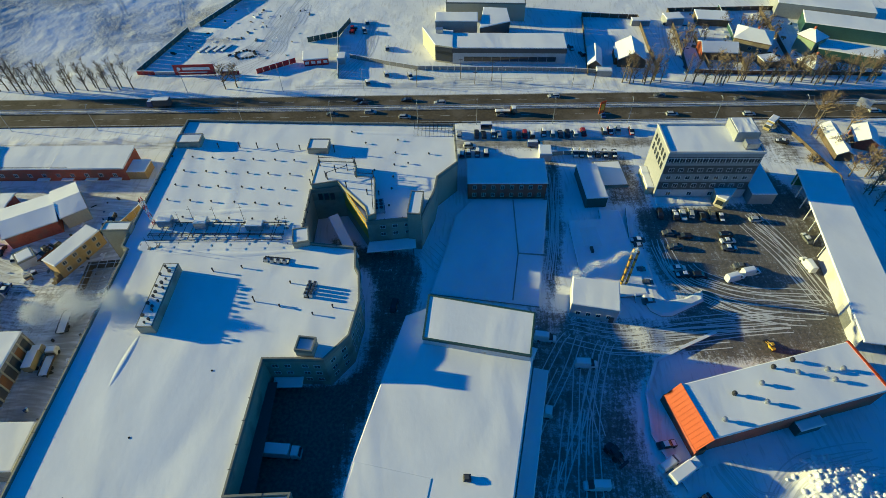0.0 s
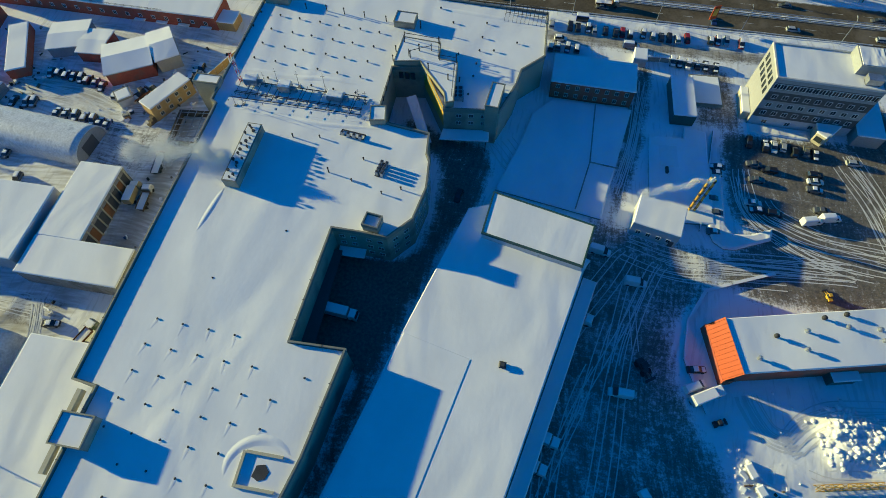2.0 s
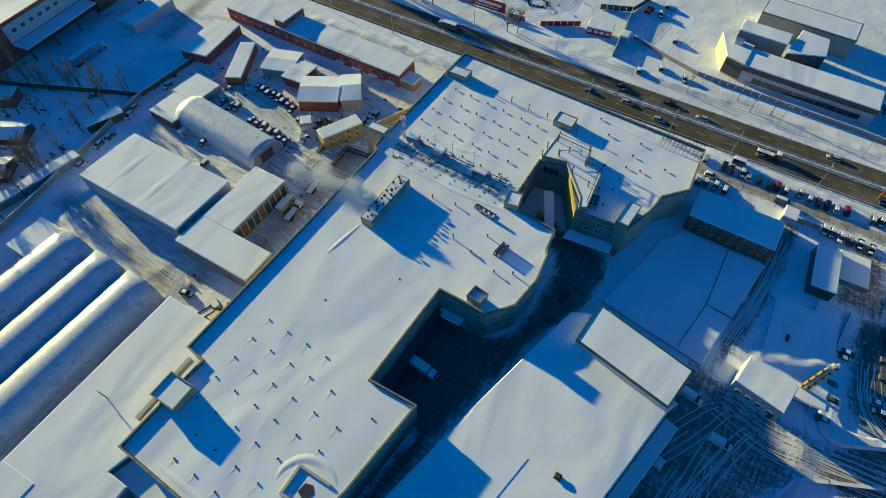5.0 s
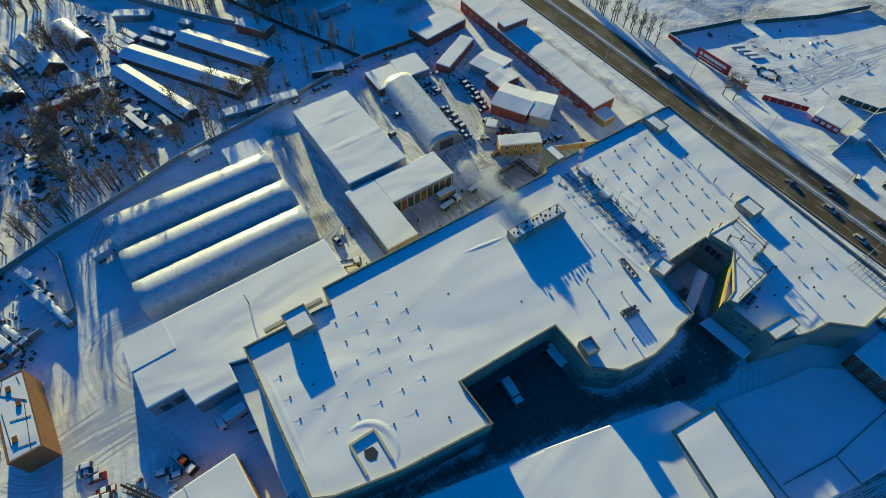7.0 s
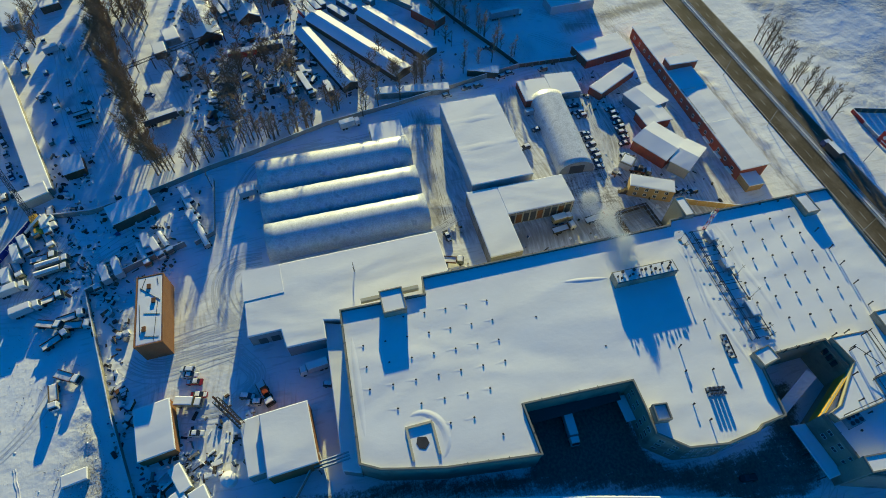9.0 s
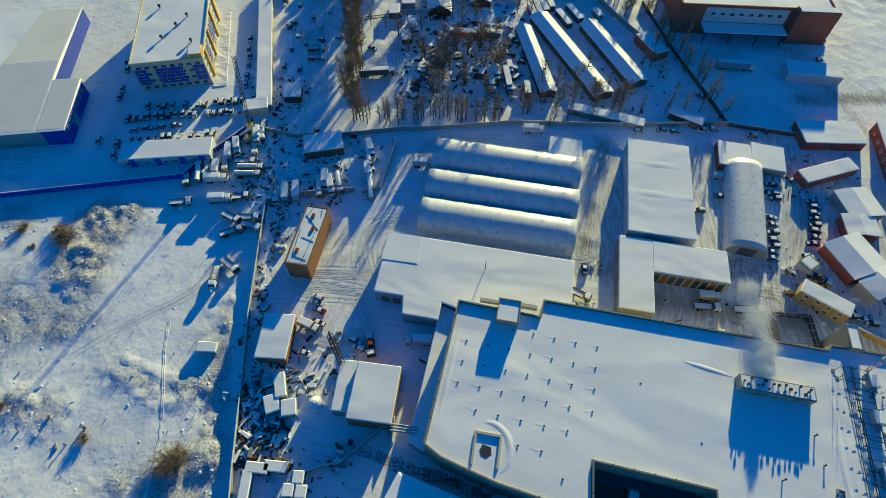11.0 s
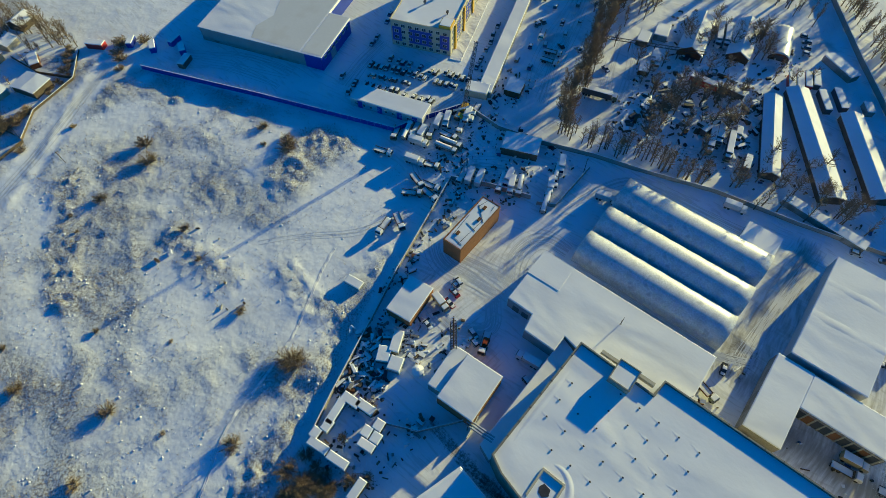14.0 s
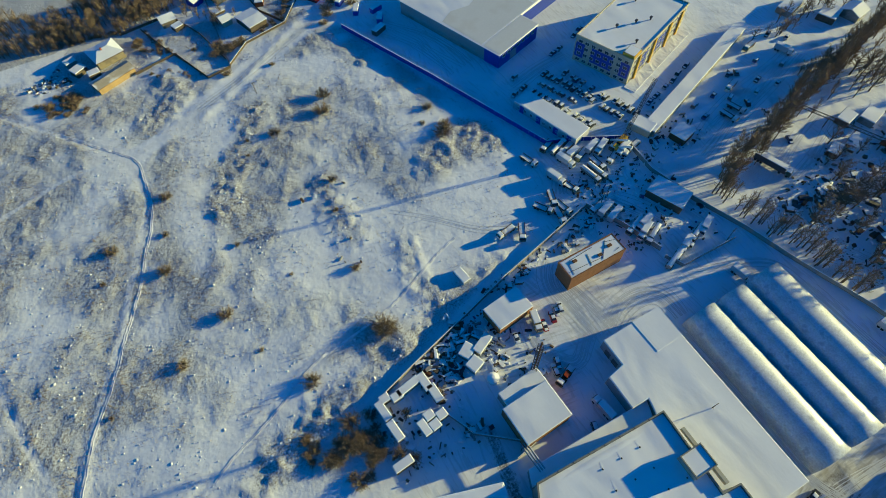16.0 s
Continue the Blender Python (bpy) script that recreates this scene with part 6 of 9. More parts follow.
WHEEL = Geo().tube((0, -0.11, 0), (0, 0.11, 0), 0.33, 0.33, 12).mesh("wheel", RUBBER)
BIG_WHEEL = Geo().tube((0, -0.16, 0), (0, 0.16, 0), 0.5, 0.5, 12).mesh("wheel", RUBBER)
LAMP_W = material("headlamp_glass", (0.7, 0.7, 0.68), 0.15, var=0.05, scale=2, bump=0)


def make_car(name, label, paint, L, Wd, H, boxy, snow):
    ob = thing(name, 0, 0, 0, label, "van" if boxy > 1.5 else "car")
    h, w = L / 2, Wd / 2
    deck = 0.95 if boxy < 1.5 else 1.25
    part("body", loft([(-h, w * 0.86, 0.42, deck * 0.82, w * 0.8), (-h + 0.2, w * 0.97, 0.28, deck, w * 0.9), (-h * 0.3, w, 0.25, deck, w * 0.93), (h * 0.35, w, 0.25, deck * 0.97, w * 0.92),
                       (h - 0.35, w * 0.95, 0.28, deck * 0.85, w * 0.86), (h, w * 0.78, 0.4, deck * 0.68, w * 0.7)]), paint, ob)
    if boxy > 1.5:
        cab = [(-h + 0.08, w * 0.92, deck - 0.02, H, w * 0.84), (h * 0.30, w * 0.92, deck - 0.02, H, w * 0.84)]
        part("box_top", loft(cab), paint, ob)
        part("windscreen", loft([(h * 0.30, w * 0.9, deck - 0.05, H - 0.05, w * 0.82), (h * 0.66, w * 0.88, deck - 0.06, deck + 0.05, w * 0.84)]), GLASS, ob)
        r0, r1 = -h + 0.1, h * 0.30
    else:
        back = -h * (0.93 if boxy > 0.5 else 0.66)
        part("glasshouse", loft([(back, w * 0.86, deck - 0.03, deck + 0.06, w * 0.8), (back + (0.25 if boxy > 0.5 else 0.6), w * 0.88, deck - 0.03, H - 0.06, w * 0.72), (h * 0.12, w * 0.88, deck - 0.03, H - 0.05, w * 0.72), (h * 0.52, w * 0.86, deck - 0.05, deck + 0.04, w * 0.8)]), GLASS, ob)
        r0, r1 = back + (0.22 if boxy > 0.5 else 0.55), h * 0.14
        part("roof", Geo().pillow([(r0, -w * 0.74), (r1, -w * 0.74), (r1, w * 0.74), (r0, w * 0.74)], H - 0.1, H, 0.12), paint, ob)
    if snow:
        part("snow_cover", Geo().pillow([(r0 + 0.05, -w * 0.72), (r1, -w * 0.72), (r1, w * 0.72), (r0 + 0.05, w * 0.72)], H, H + snow, 0.18), SNOW, ob)
        part("bonnet_snow", Geo().pillow([(h * 0.5, -w * 0.78), (h * 0.92, -w * 0.68), (h * 0.92, w * 0.68), (h * 0.5, w * 0.78)], deck * 0.84, deck * 0.93 + snow * 0.4, 0.15), SNOW, ob)
    for sx in (-0.62, 0.62):
        for sy in (-1, 1):
            part("wheel", WHEEL, None, ob, at=pose(sx * h, sy * (w - 0.1), 0.33))
    for sy in (-1, 1) if not snow else ():
        part("headlight", Geo().box(h - 0.2, h - 0.04, sy * w * 0.58 - 0.16, sy * w * 0.58 + 0.16, 0.52, 0.66), LAMP_W, ob)
    return ob


def make_truck(name, label, cab_mat, box_mat, L, Wd, H, kind, snow=0.12):
    """A lorry with its cab towards +x; kind: box, flat, tank or semi."""
    ob = thing(name, 0, 0, 0, label, "truck")
    h, w = L / 2, Wd / 2
    cl = 2.0
    part("chassis", Geo().box(-h, h - 0.3, -0.45, 0.45, 0.55, 0.95), STEEL, ob)
    c = part("cab", loft([(h - cl, w, 0.6, H * 0.82, w * 0.95), (h - 0.35, w, 0.6, H * 0.82, w * 0.93), (h, w * 0.96, 0.6, H * 0.5, w * 0.94)]), cab_mat, ob)
    part("windscreen", Geo().add([(h - 0.28, -w * 0.85, H * 0.78), (h - 0.28, w * 0.85, H * 0.78), (h + 0.02, w * 0.88, H * 0.52), (h + 0.02, -w * 0.88, H * 0.52), (h - 0.4, -w * 0.85, H * 0.76), (h - 0.4, w * 0.85, H * 0.76), (h - 0.1, w * 0.88, H * 0.5), (h - 0.1, -w * 0.88, H * 0.5)],
                                  [(0, 1, 2, 3), (7, 6, 5, 4), (0, 3, 7, 4), (1, 0, 4, 5), (2, 1, 5, 6), (3, 2, 6, 7)]), GLASS, c)
    part("cab_snow", Geo().pillow([(h - cl, -w * 0.9), (h - 0.4, -w * 0.9), (h - 0.4, w * 0.9), (h - cl, w * 0.9)], H * 0.82, H * 0.82 + snow, 0.15), SNOW, c)
    b0, b1 = -h, h - cl - 0.35
    if kind in ("box", "semi"):
        part("cargo_box", Geo().box(b0, b1, -w, w, 1.0, H), box_mat, ob)
        part("box_snow", Geo().pillow([(b0, -w), (b1, -w), (b1, w), (b0, w)], H, H + snow, 0.2), SNOW, ob)
    elif kind == "tank":
        part("tank", Geo().tube((b0, 0, 1.9), (b1, 0, 1.9), 1.0, 1.0, 16), box_mat, ob)
        g = Geo()
        n = 6
        arc = [(1.06 * math.sin(a), 1.9 + 1.08 * math.cos(a)) for a in [-0.9 + 1.8 * k / n for k in range(n + 1)]]
        part("tank_snow", g.extrude(arc + [(0.75, 2.45), (-0.75, 2.45)], b0, b1), SNOW, ob)
        part("saddle", Geo().box(b0 + 0.4, b0 + 0.8, -0.8, 0.8, 0.9, 1.4).box(b1 - 0.8, b1 - 0.4, -0.8, 0.8, 0.9, 1.4), STEEL, ob)
    else:
        part("bed", Geo().box(b0, b1, -w, w, 1.0, 1.15), box_mat, ob)
        part("cargo_bed", Geo().box(b0, b1, -w, -w + 0.08, 1.15, 1.55).box(b0, b1, w - 0.08, w, 1.15, 1.55).box(b1 - 0.1, b1, -w, w, 1.15, 2.2), box_mat, ob)
        part("load_snow", Geo().pillow([(b0, -w + 0.1), (b1 - 0.1, -w + 0.1), (b1 - 0.1, w - 0.1), (b0, w - 0.1)], 1.15, 1.35, 0.2), SNOW_ROUGH, ob)
    axles = [h - 1.1, -h + 1.1] + ([-h + 2.3] if L > 7.5 else []) + ([-h + 3.5, h - 4.0] if kind == "semi" else [])
    for ax in axles:
        for sy in (-1, 1):
            part("wheel", BIG_WHEEL, None, ob, at=pose(ax, sy * (w - 0.18), 0.5))
    return ob


DARKS = [car_paint("black_car_paint", (0.02, 0.02, 0.022)), car_paint("grey_car_paint", (0.13, 0.135, 0.14)), car_paint("silver_car_paint", (0.42, 0.43, 0.44)), car_paint("white_car_paint", (0.7, 0.7, 0.69)),
         car_paint("red_car_paint", (0.33, 0.02, 0.02)), car_paint("blue_car_paint", (0.03, 0.07, 0.2))]
HUES = ("black", "dark grey", "silver", "white", "red", "blue")
FLEET = {}
for i, hue in enumerate(HUES):
    FLEET["saloon", i] = make_car("car", f"{hue} saloon car dusted with snow", DARKS[i], 4.5, 1.78, 1.45, 0, 0.09)
    FLEET["estate", i] = make_car("car", f"{hue} estate car with snow on its roof", DARKS[i], 4.3, 1.85, 1.68, 1, 0.12)
    FLEET["clear", i] = make_car("car", f"{hue} car with a clear roof", DARKS[i], 4.5, 1.8, 1.48, 0 if i % 2 else 1, 0)
FLEET["van", 3] = make_car("van", "white delivery van on the packed snow", DARKS[3], 5.6, 2.05, 2.35, 2, 0.1)
FLEET["van", 2] = make_car("van", "silver minibus on the packed snow", DARKS[2], 5.4, 2.0, 2.2, 2, 0.1)
FLEET["van", 5] = make_car("van", "blue van with snow on its roof", DARKS[5], 5.4, 2.0, 2.2, 2, 0.1)
BEIGE = car_paint("tan_truck_paint", (0.42, 0.33, 0.16))
OLIVE = car_paint("green_truck_paint", (0.05, 0.09, 0.05))
FLEET["box", 0] = make_truck("box_truck", "white box truck with snow on the roof", DARKS[3], PANEL_WHITE, 8.2, 2.4, 3.4, "box")
FLEET["box", 1] = make_truck("box_truck", "tan cargo truck with a boxed body", BEIGE, BEIGE, 7.2, 2.4, 3.0, "box")
FLEET["box", 2] = make_truck("box_truck", "dark blue covered truck on the road", DARKS[5], PANEL_DARK, 8.6, 2.5, 3.6, "box", 0.05)
FLEET["semi", 0] = make_truck("semi_truck", "long grey semi-trailer truck", DARKS[3], ZINC, 16.0, 2.5, 3.9, "semi", 0.05)
FLEET["semi", 1] = make_truck("semi_truck", "long dark semi-trailer truck parked in snow", OLIVE, PANEL_DARK, 15.0, 2.5, 3.6, "semi", 0.1)
FLEET["tank", 0] = make_truck("tank_truck", "tank truck thickly covered with snow", OLIVE, CONCRETE, 9.5, 2.4, 3.0, "tank", 0.25)
FLEET["flat", 0] = make_truck("flatbed_truck", "flatbed truck covered with snow", DARKS[3], WOOD, 8.0, 2.4, 2.9, "flat", 0.2)
FLEET["flat", 1] = make_truck("flatbed_truck", "old green flatbed truck under snow", OLIVE, RUST, 8.0, 2.4, 2.9, "flat", 0.25)
FLEET["flat", 2] = make_truck("flatbed_truck", "red-cabbed flatbed truck in the yard", RED_PAINT, STEEL, 9.0, 2.4, 2.9, "flat", 0.06)
USED = set()
rng = random.Random(11)


def park(key, x, y, turn, group="", z=0.02):
    """The first call places the model itself, later ones its copies."""
    m = pose(x, y, z, 0, 0, turn)
    if key in USED:
        ob = copy_thing(FLEET[key], m)
    else:
        USED.add(key)
        ob = FLEET[key]
        ob.matrix_basis = m
    if group:
        ob["group"] = group
    elif "group" in ob:
        del ob["group"]
    return ob


def cars(spots, turn, group, hues=(0, 0, 1, 1, 2, 2, 3, 5), kinds=("saloon", "estate"), jitter=5, flip=True):
    for x, y in spots:
        park((rng.choice(kinds), rng.choice(hues)), x + rng.uniform(-0.2, 0.2), y + rng.uniform(-0.25, 0.25), turn + rng.uniform(-jitter, jitter) + (180 if flip and rng.random() < 0.5 else 0), group)


cars(((6.5, 158.7), (12.7, 158.5), (15.5, 158.4), (18.6, 158.3), (21, 158.6), (24.6, 158.1), (27.8, 158), (30.2, 157.9), (32.7, 157.9), (37, 158.4), (40, 158.3), (42.8, 158.2), (45.2, 158.1), (48, 158), (51.1, 158.6), (58.4, 159.4), (60.8, 159.3), (63.7, 159.5), (68.4, 158.7)), 88, "cars parked along the service road", kinds=("clear", "clear", "estate"), hues=(0, 0, 0, 1, 2, 4))
cars(((7.1, 147.9), (9.6, 148.1), (12.5, 148), (15.5, 148.2), (46, 146.7), (48.3, 146.6), (50.9, 146.5), (53.6, 146.5), (56.1, 146.7), (59.4, 146.6)), 88, "cars parked along the service road")
cars(((10.2, 152.1), (32.9, 152.1)), 0, "cars on the service road", kinds=("estate",), hues=(3, 0))
cars(((66.8, 117), (71.4, 116.6), (73.9, 116.2), (76.7, 117.1), (79.5, 115.7), (82.5, 116.2), (84.9, 115.4)), 84, "cars before the office tower", kinds=("clear", "clear", "saloon"), hues=(0, 0, 1, 1, 2, 3))
cars(((67.6, 109.2), (71.6, 107.6), (67.6, 103.5), (84.1, 108), (83.6, 105.4), (83.1, 102.5), (66.1, 95.6), (66.9, 93.4), (71.1, 93.1), (57.1, 106.3), (56.9, 104.2), (55.5, 94.9), (55.4, 90.5), (55.4, 84.4), (95.3, 113.7), (83.9, 96.1)), 0, "cars in the car park", kinds=("clear", "clear", "saloon"), hues=(0, 0, 1, 1, 2, 3))
cars(((-155.1, 96.9), (-151, 96.9), (-148.7, 97.3), (-139.4, 94.7), (-136.2, 94.6), (-133, 94.3), (-129.8, 94.3), (-127.1, 93.5), (-124.4, 92.9), (-121.8, 92.7)), 95, "cars beside the arched hangar", hues=(0, 0, 1, 1, 5))
cars(((-149.6, 110.2), (-147.1, 110.7), (-144.2, 110.1), (-141.6, 109.9), (-139, 109.4), (-136.5, 108.9), (-133.4, 108.2), (-130.8, 107)), 95, "cars before the workshops", hues=(0, 0, 1, 1, 5))
cars(((-155.4, 78.8), (-146, 78), (-137.7, 69.8), (-124.5, 104.4), (-162.7, 111.7), (-160.2, 113.2), (-104.1, 114.4), (-103.6, 117.3), (-102.7, 119.9), (-157.2, 125.8)), 95, "cars in the west yards")
cars(((-173.7, 49.3), (-176.1, 58), (-176.5, 63.5), (-179.2, 74.1), (-180.8, 79), (-179.8, 92.9)), 98, "cars along the west wall", kinds=("estate",))
cars(((-150, -145.1), (-151.1, -140.8), (-151.6, -138.6), (-152.1, -136), (-153.5, -130.6), (-154.5, -125.5), (-155.6, -123.5), (-157.7, -119.6), (-158.2, -117.1), (-159, -114.6), (-159.9, -111.8), (-161, -109.8)), 15, "cars before the blue and cream offices")
cars(((-141.6, -149.4), (-142.4, -146.8), (-143.2, -144.3), (-144.3, -142.2), (-145.1, -139.5), (-145.9, -137.1), (-146.7, -134.6), (-147.6, -131.9), (-148.4, -129.4), (-149.2, -126.9), (-149.7, -124.7), (-150.9, -120), (-151.7, -117.5), (-152.5, -115.2), (-153, -113), (-153.6, -111.2)), 15, "cars before the blue and cream offices")
cars(((-136.5, -144.4), (-138.4, -139.7), (-140.2, -135), (-142, -129.4)), 105, "cars before the blue and cream offices")
cars(((-128.4, -146.8), (-130.7, -142.7), (-131.6, -139.7), (-132.7, -137.2), (-133.8, -134.3), (-134.7, -131.3), (-135.5, -128.9), (-136.2, -125.3), (-137.9, -121.4), (-138.5, -118.2), (-139.8, -115.1), (-140.3, -113.7)), 15, "cars before the blue and cream offices")
cars(((-157.3, -160.1), (-152.7, -158.8), (-169.2, -164.2), (-174.4, -166.9), (-122.8, -144.9), (-128.4, -154.2), (-187.5, -116.6), (-182, -115.2), (-174.9, -112.9), (-169.8, -111.4), (-192.9, -119.3), (-198.6, -121)), 20, "cars round the blue and cream offices")
cars(((-79.2, -51.5), (-77.3, -50.9), (-74.9, -49.8), (-71.1, -48.9), (-60.6, -49.9), (-67.3, -35.9), (-65.3, -34.4), (-64.7, -13.7)), 75, "cars in the brick workshop yard", hues=(1, 2, 3, 4, 1))
cars(((-191.2, -39.9), (-187.8, -38.5), (-182.7, -37), (-203.1, -37.8), (-199.8, -34.7), (-208.6, -40.2), (-222.3, -23.3), (-197.6, -17.1), (-197, -10.9), (-229.5, -8.6), (-203.5, -65.9), (-207.1, -82.5), (-204.9, -89.7), (-211.9, -107.5), (-214.3, -106.2), (-199.4, 74.9)), 60, "cars in the breaker yard")
cars(((-261.2, 132.3), (-257.7, 132.2), (-254.2, 132), (-250.7, 131.6), (-247.3, 131.5), (-233.8, 128.7), (-231.1, 128.9), (-228.4, 128.9), (-225.4, 128.8), (-222.4, 128.9), (-219.5, 129.3)), 100, "cars beside the red hall")
cars(((-31.3, 181.2), (-29.4, 178.9), (-12.8, 180.9), (-0.2, 179), (43.9, 181.7), (84.6, 180.6), (114.2, 177.3), (151.2, 176.1)), 180, "cars on the main road", hues=(0, 1, 2, 3), kinds=("clear",), jitter=1, flip=False)
cars(((-40.7, 172.3), (-26.4, 173.6), (-13.3, 169.9), (23.2, 170.2), (85.9, 168.8), (113.8, 167.8), (160.4, 168.4)), 0, "cars on the main road", hues=(0, 1, 2, 3), kinds=("clear",), jitter=1, flip=False)
cars(((-22.5, 220.7), (-21.9, 200.2), (-11.7, 197.7), (-29, 194.2), (-32.9, 244.1), (-33.3, 236.1), (60.5, 212.8), (62.4, 210.4), (56.5, 217.6)), 100, "cars behind the fence", hues=(0, 1, 1), kinds=("estate",))
park(("van", 3), 80.5, 91.7, 15, "vans in the car park")
park(("van", 3), 85.6, 93.5, 12, "vans in the car park")
park(("van", 3), 102.6, 95.8, 95, "vans in the car park")
park(("van", 3), 34.6, 65.9, -3, "vans in the east yard")
park(("van", 3), 31.4, 37.2, 178, "vans in the east yard")
park(("van", 3), 37.5, 15.2, -55, "vans in the east yard")
park(("van", 3), 25.6, 73.6, -10, "vans in the east yard")
park(("box", 0), 20.5, 54.1, -14, "trucks in the east yard")
park(("box", 0), 14.6, 24.4, -14, "trucks in the east yard")
park(("box", 0), 12.4, 18.4, -14, "trucks in the east yard")
park(("van", 3), 48.0, 41.6, 30, "trucks in the east yard")
park(("box", 0), 50.4, 39.6, 30, "trucks in the east yard")
park(("box", 0), -36.0, 45.4, -5, "trucks in the loading court")
park(("clear", 0), -13.4, 84.6, -100, "trucks in the loading court")
park(("van", 5), 32.9, 152.1, 0)
park(("saloon", 0), 119.1, 151.3, 160)
park(("box", 1), 118.5, 160.4, 225)
park(("saloon", 1), 106.9, 105.8, 95)
park(("saloon", 0), 48.6, 45.7, 10)
park(("box", 2), -107.3, 180.0, 180, z=0.36)
park(("flat", 1), 24.5, 171.5, 0, z=0.36)
park(("flat", 2), -100.1, 82.1, 98, "trucks in the west yards")
park(("box", 1), -102.5, 70.2, 95, "trucks in the west yards")
park(("flat", 0), -98.7, 69.4, 95, "trucks in the west yards")
park(("flat", 1), -116.1, 106.2, 60, "trucks in the west yards")
park(("box", 0), -140.4, -30, 100, "trucks in the west yards")
park(("saloon", 0), -105.7, 30.9, 10, "trucks in the west yards")
park(("flat", 1), -95.8, 29.5, 70, "trucks in the west yards")
park(("box", 0), -165.9, 8.7, 100, "trucks in the west yards")
park(("flat", 0), -106.6, -110.4, 105, "trucks in the south-west yard")
park(("box", 0), -110.4, -97.3, 105, "trucks in the south-west yard")
park(("flat", 1), -112.6, -91.4, 105, "trucks in the south-west yard")
park(("box", 0), -118.8, -102.4, 105, "trucks in the south-west yard")
park(("tank", 0), -123, -91.8, 100, "trucks in the south-west yard")
park(("tank", 0), -126.3, -92, 100, "trucks in the south-west yard")
park(("flat", 1), -129.1, -95.3, 95, "trucks in the south-west yard")
park(("flat", 1), -117.2, -113.2, 25, "trucks under snow in the breaker yard")
park(("tank", 0), -120.6, -110, 200, "trucks under snow in the breaker yard")
park(("flat", 0), -123.2, -108.2, 20, "trucks under snow in the breaker yard")
park(("box", 0), -122.3, -104.1, 15, "trucks under snow in the breaker yard")
park(("flat", 1), -126.3, -102.3, 25, "trucks under snow in the breaker yard")
park(("box", 0), -132.5, -103.3, 200, "trucks under snow in the breaker yard")
park(("box", 0), -134.7, -100.9, 25, "trucks under snow in the breaker yard")
park(("flat", 1), -141.6, -99.8, 25, "trucks under snow in the breaker yard")
park(("box", 0), -141.8, -95.7, 20, "trucks under snow in the breaker yard")
park(("flat", 0), -136, -94.6, 25, "trucks under snow in the breaker yard")
park(("flat", 0), -147.1, -95.5, 15, "trucks under snow in the breaker yard")
park(("flat", 0), -115.9, -78.4, 15, "trucks under snow in the breaker yard")
park(("box", 0), -117.7, -75.9, 200, "trucks under snow in the breaker yard")
park(("box", 0), -119, -72.3, 200, "trucks under snow in the breaker yard")
park(("box", 0), -143.5, -51.4, 25, "trucks under snow in the breaker yard")
park(("tank", 0), -139.2, -50.9, 20, "trucks under snow in the breaker yard")
park(("flat", 0), -136, -49.4, 25, "trucks under snow in the breaker yard")
park(("box", 0), -132.1, -49.1, 25, "trucks under snow in the breaker yard")
park(("tank", 0), -128.6, -47.5, 200, "trucks under snow in the breaker yard")
park(("tank", 0), -124.7, -46.5, 200, "trucks under snow in the breaker yard")
park(("box", 0), -125.5, -63.6, 15, "trucks under snow in the breaker yard")
park(("box", 0), -123.3, -60.8, 25, "trucks under snow in the breaker yard")
park(("tank", 0), -122, -64.6, 20, "trucks under snow in the breaker yard")
park(("tank", 0), -125.2, -58.2, 25, "trucks under snow in the breaker yard")
park(("flat", 0), -80.1, -86.3, 10, "trucks under snow in the breaker yard")
park(("flat", 1), -85.1, -83.2, 60, "trucks under snow in the breaker yard")
park(("flat", 1), -103.6, -90.3, 70, "trucks under snow in the breaker yard")
park(("flat", 0), -104.7, -84.6, 100, "trucks under snow in the breaker yard")
park(("flat", 0), -101.4, -82.3, 80, "trucks under snow in the breaker yard")
park(("flat", 1), -97.9, -88, 120, "trucks under snow in the breaker yard")
park(("box", 1), -69.1, -51, 75)
park(("flat", 1), -66.6, -31.3, 20)
park(("box", 0), -70.6, -17.4, -84)
park(("semi", 1), -186.7, -59.8, 106, "trucks in the north-west yards")
park(("box", 0), -220.4, -50.4, 20, "trucks in the north-west yards")
park(("box", 0), -222.1, -52.8, 20, "trucks in the north-west yards")
park(("semi", 1), -199.3, -14.9, 170, "trucks in the north-west yards")
park(("flat", 0), -197.3, -6.1, 165, "trucks in the north-west yards")
park(("flat", 0), -197.8, -3.3, 165, "trucks in the north-west yards")
park(("box", 2), -188.3, 3.7, 190, "trucks in the north-west yards")
park(("semi", 0), -220.9, 90.6, 95, "trucks in the north-west yards")
for key, ob in FLEET.items():
    if key not in USED:
        park(key, *{("saloon", 4): (-76.4, -49.5), ("estate", 4): (66.0, 158.9), ("clear", 4): (-60, 180.6), ("clear", 5): (60, 169.2), ("van", 2): (-155.4, 78.8)}.get(key, (-204 + 4 * len(USED) % 30, -60 + len(USED) % 7 * 3)), 95)

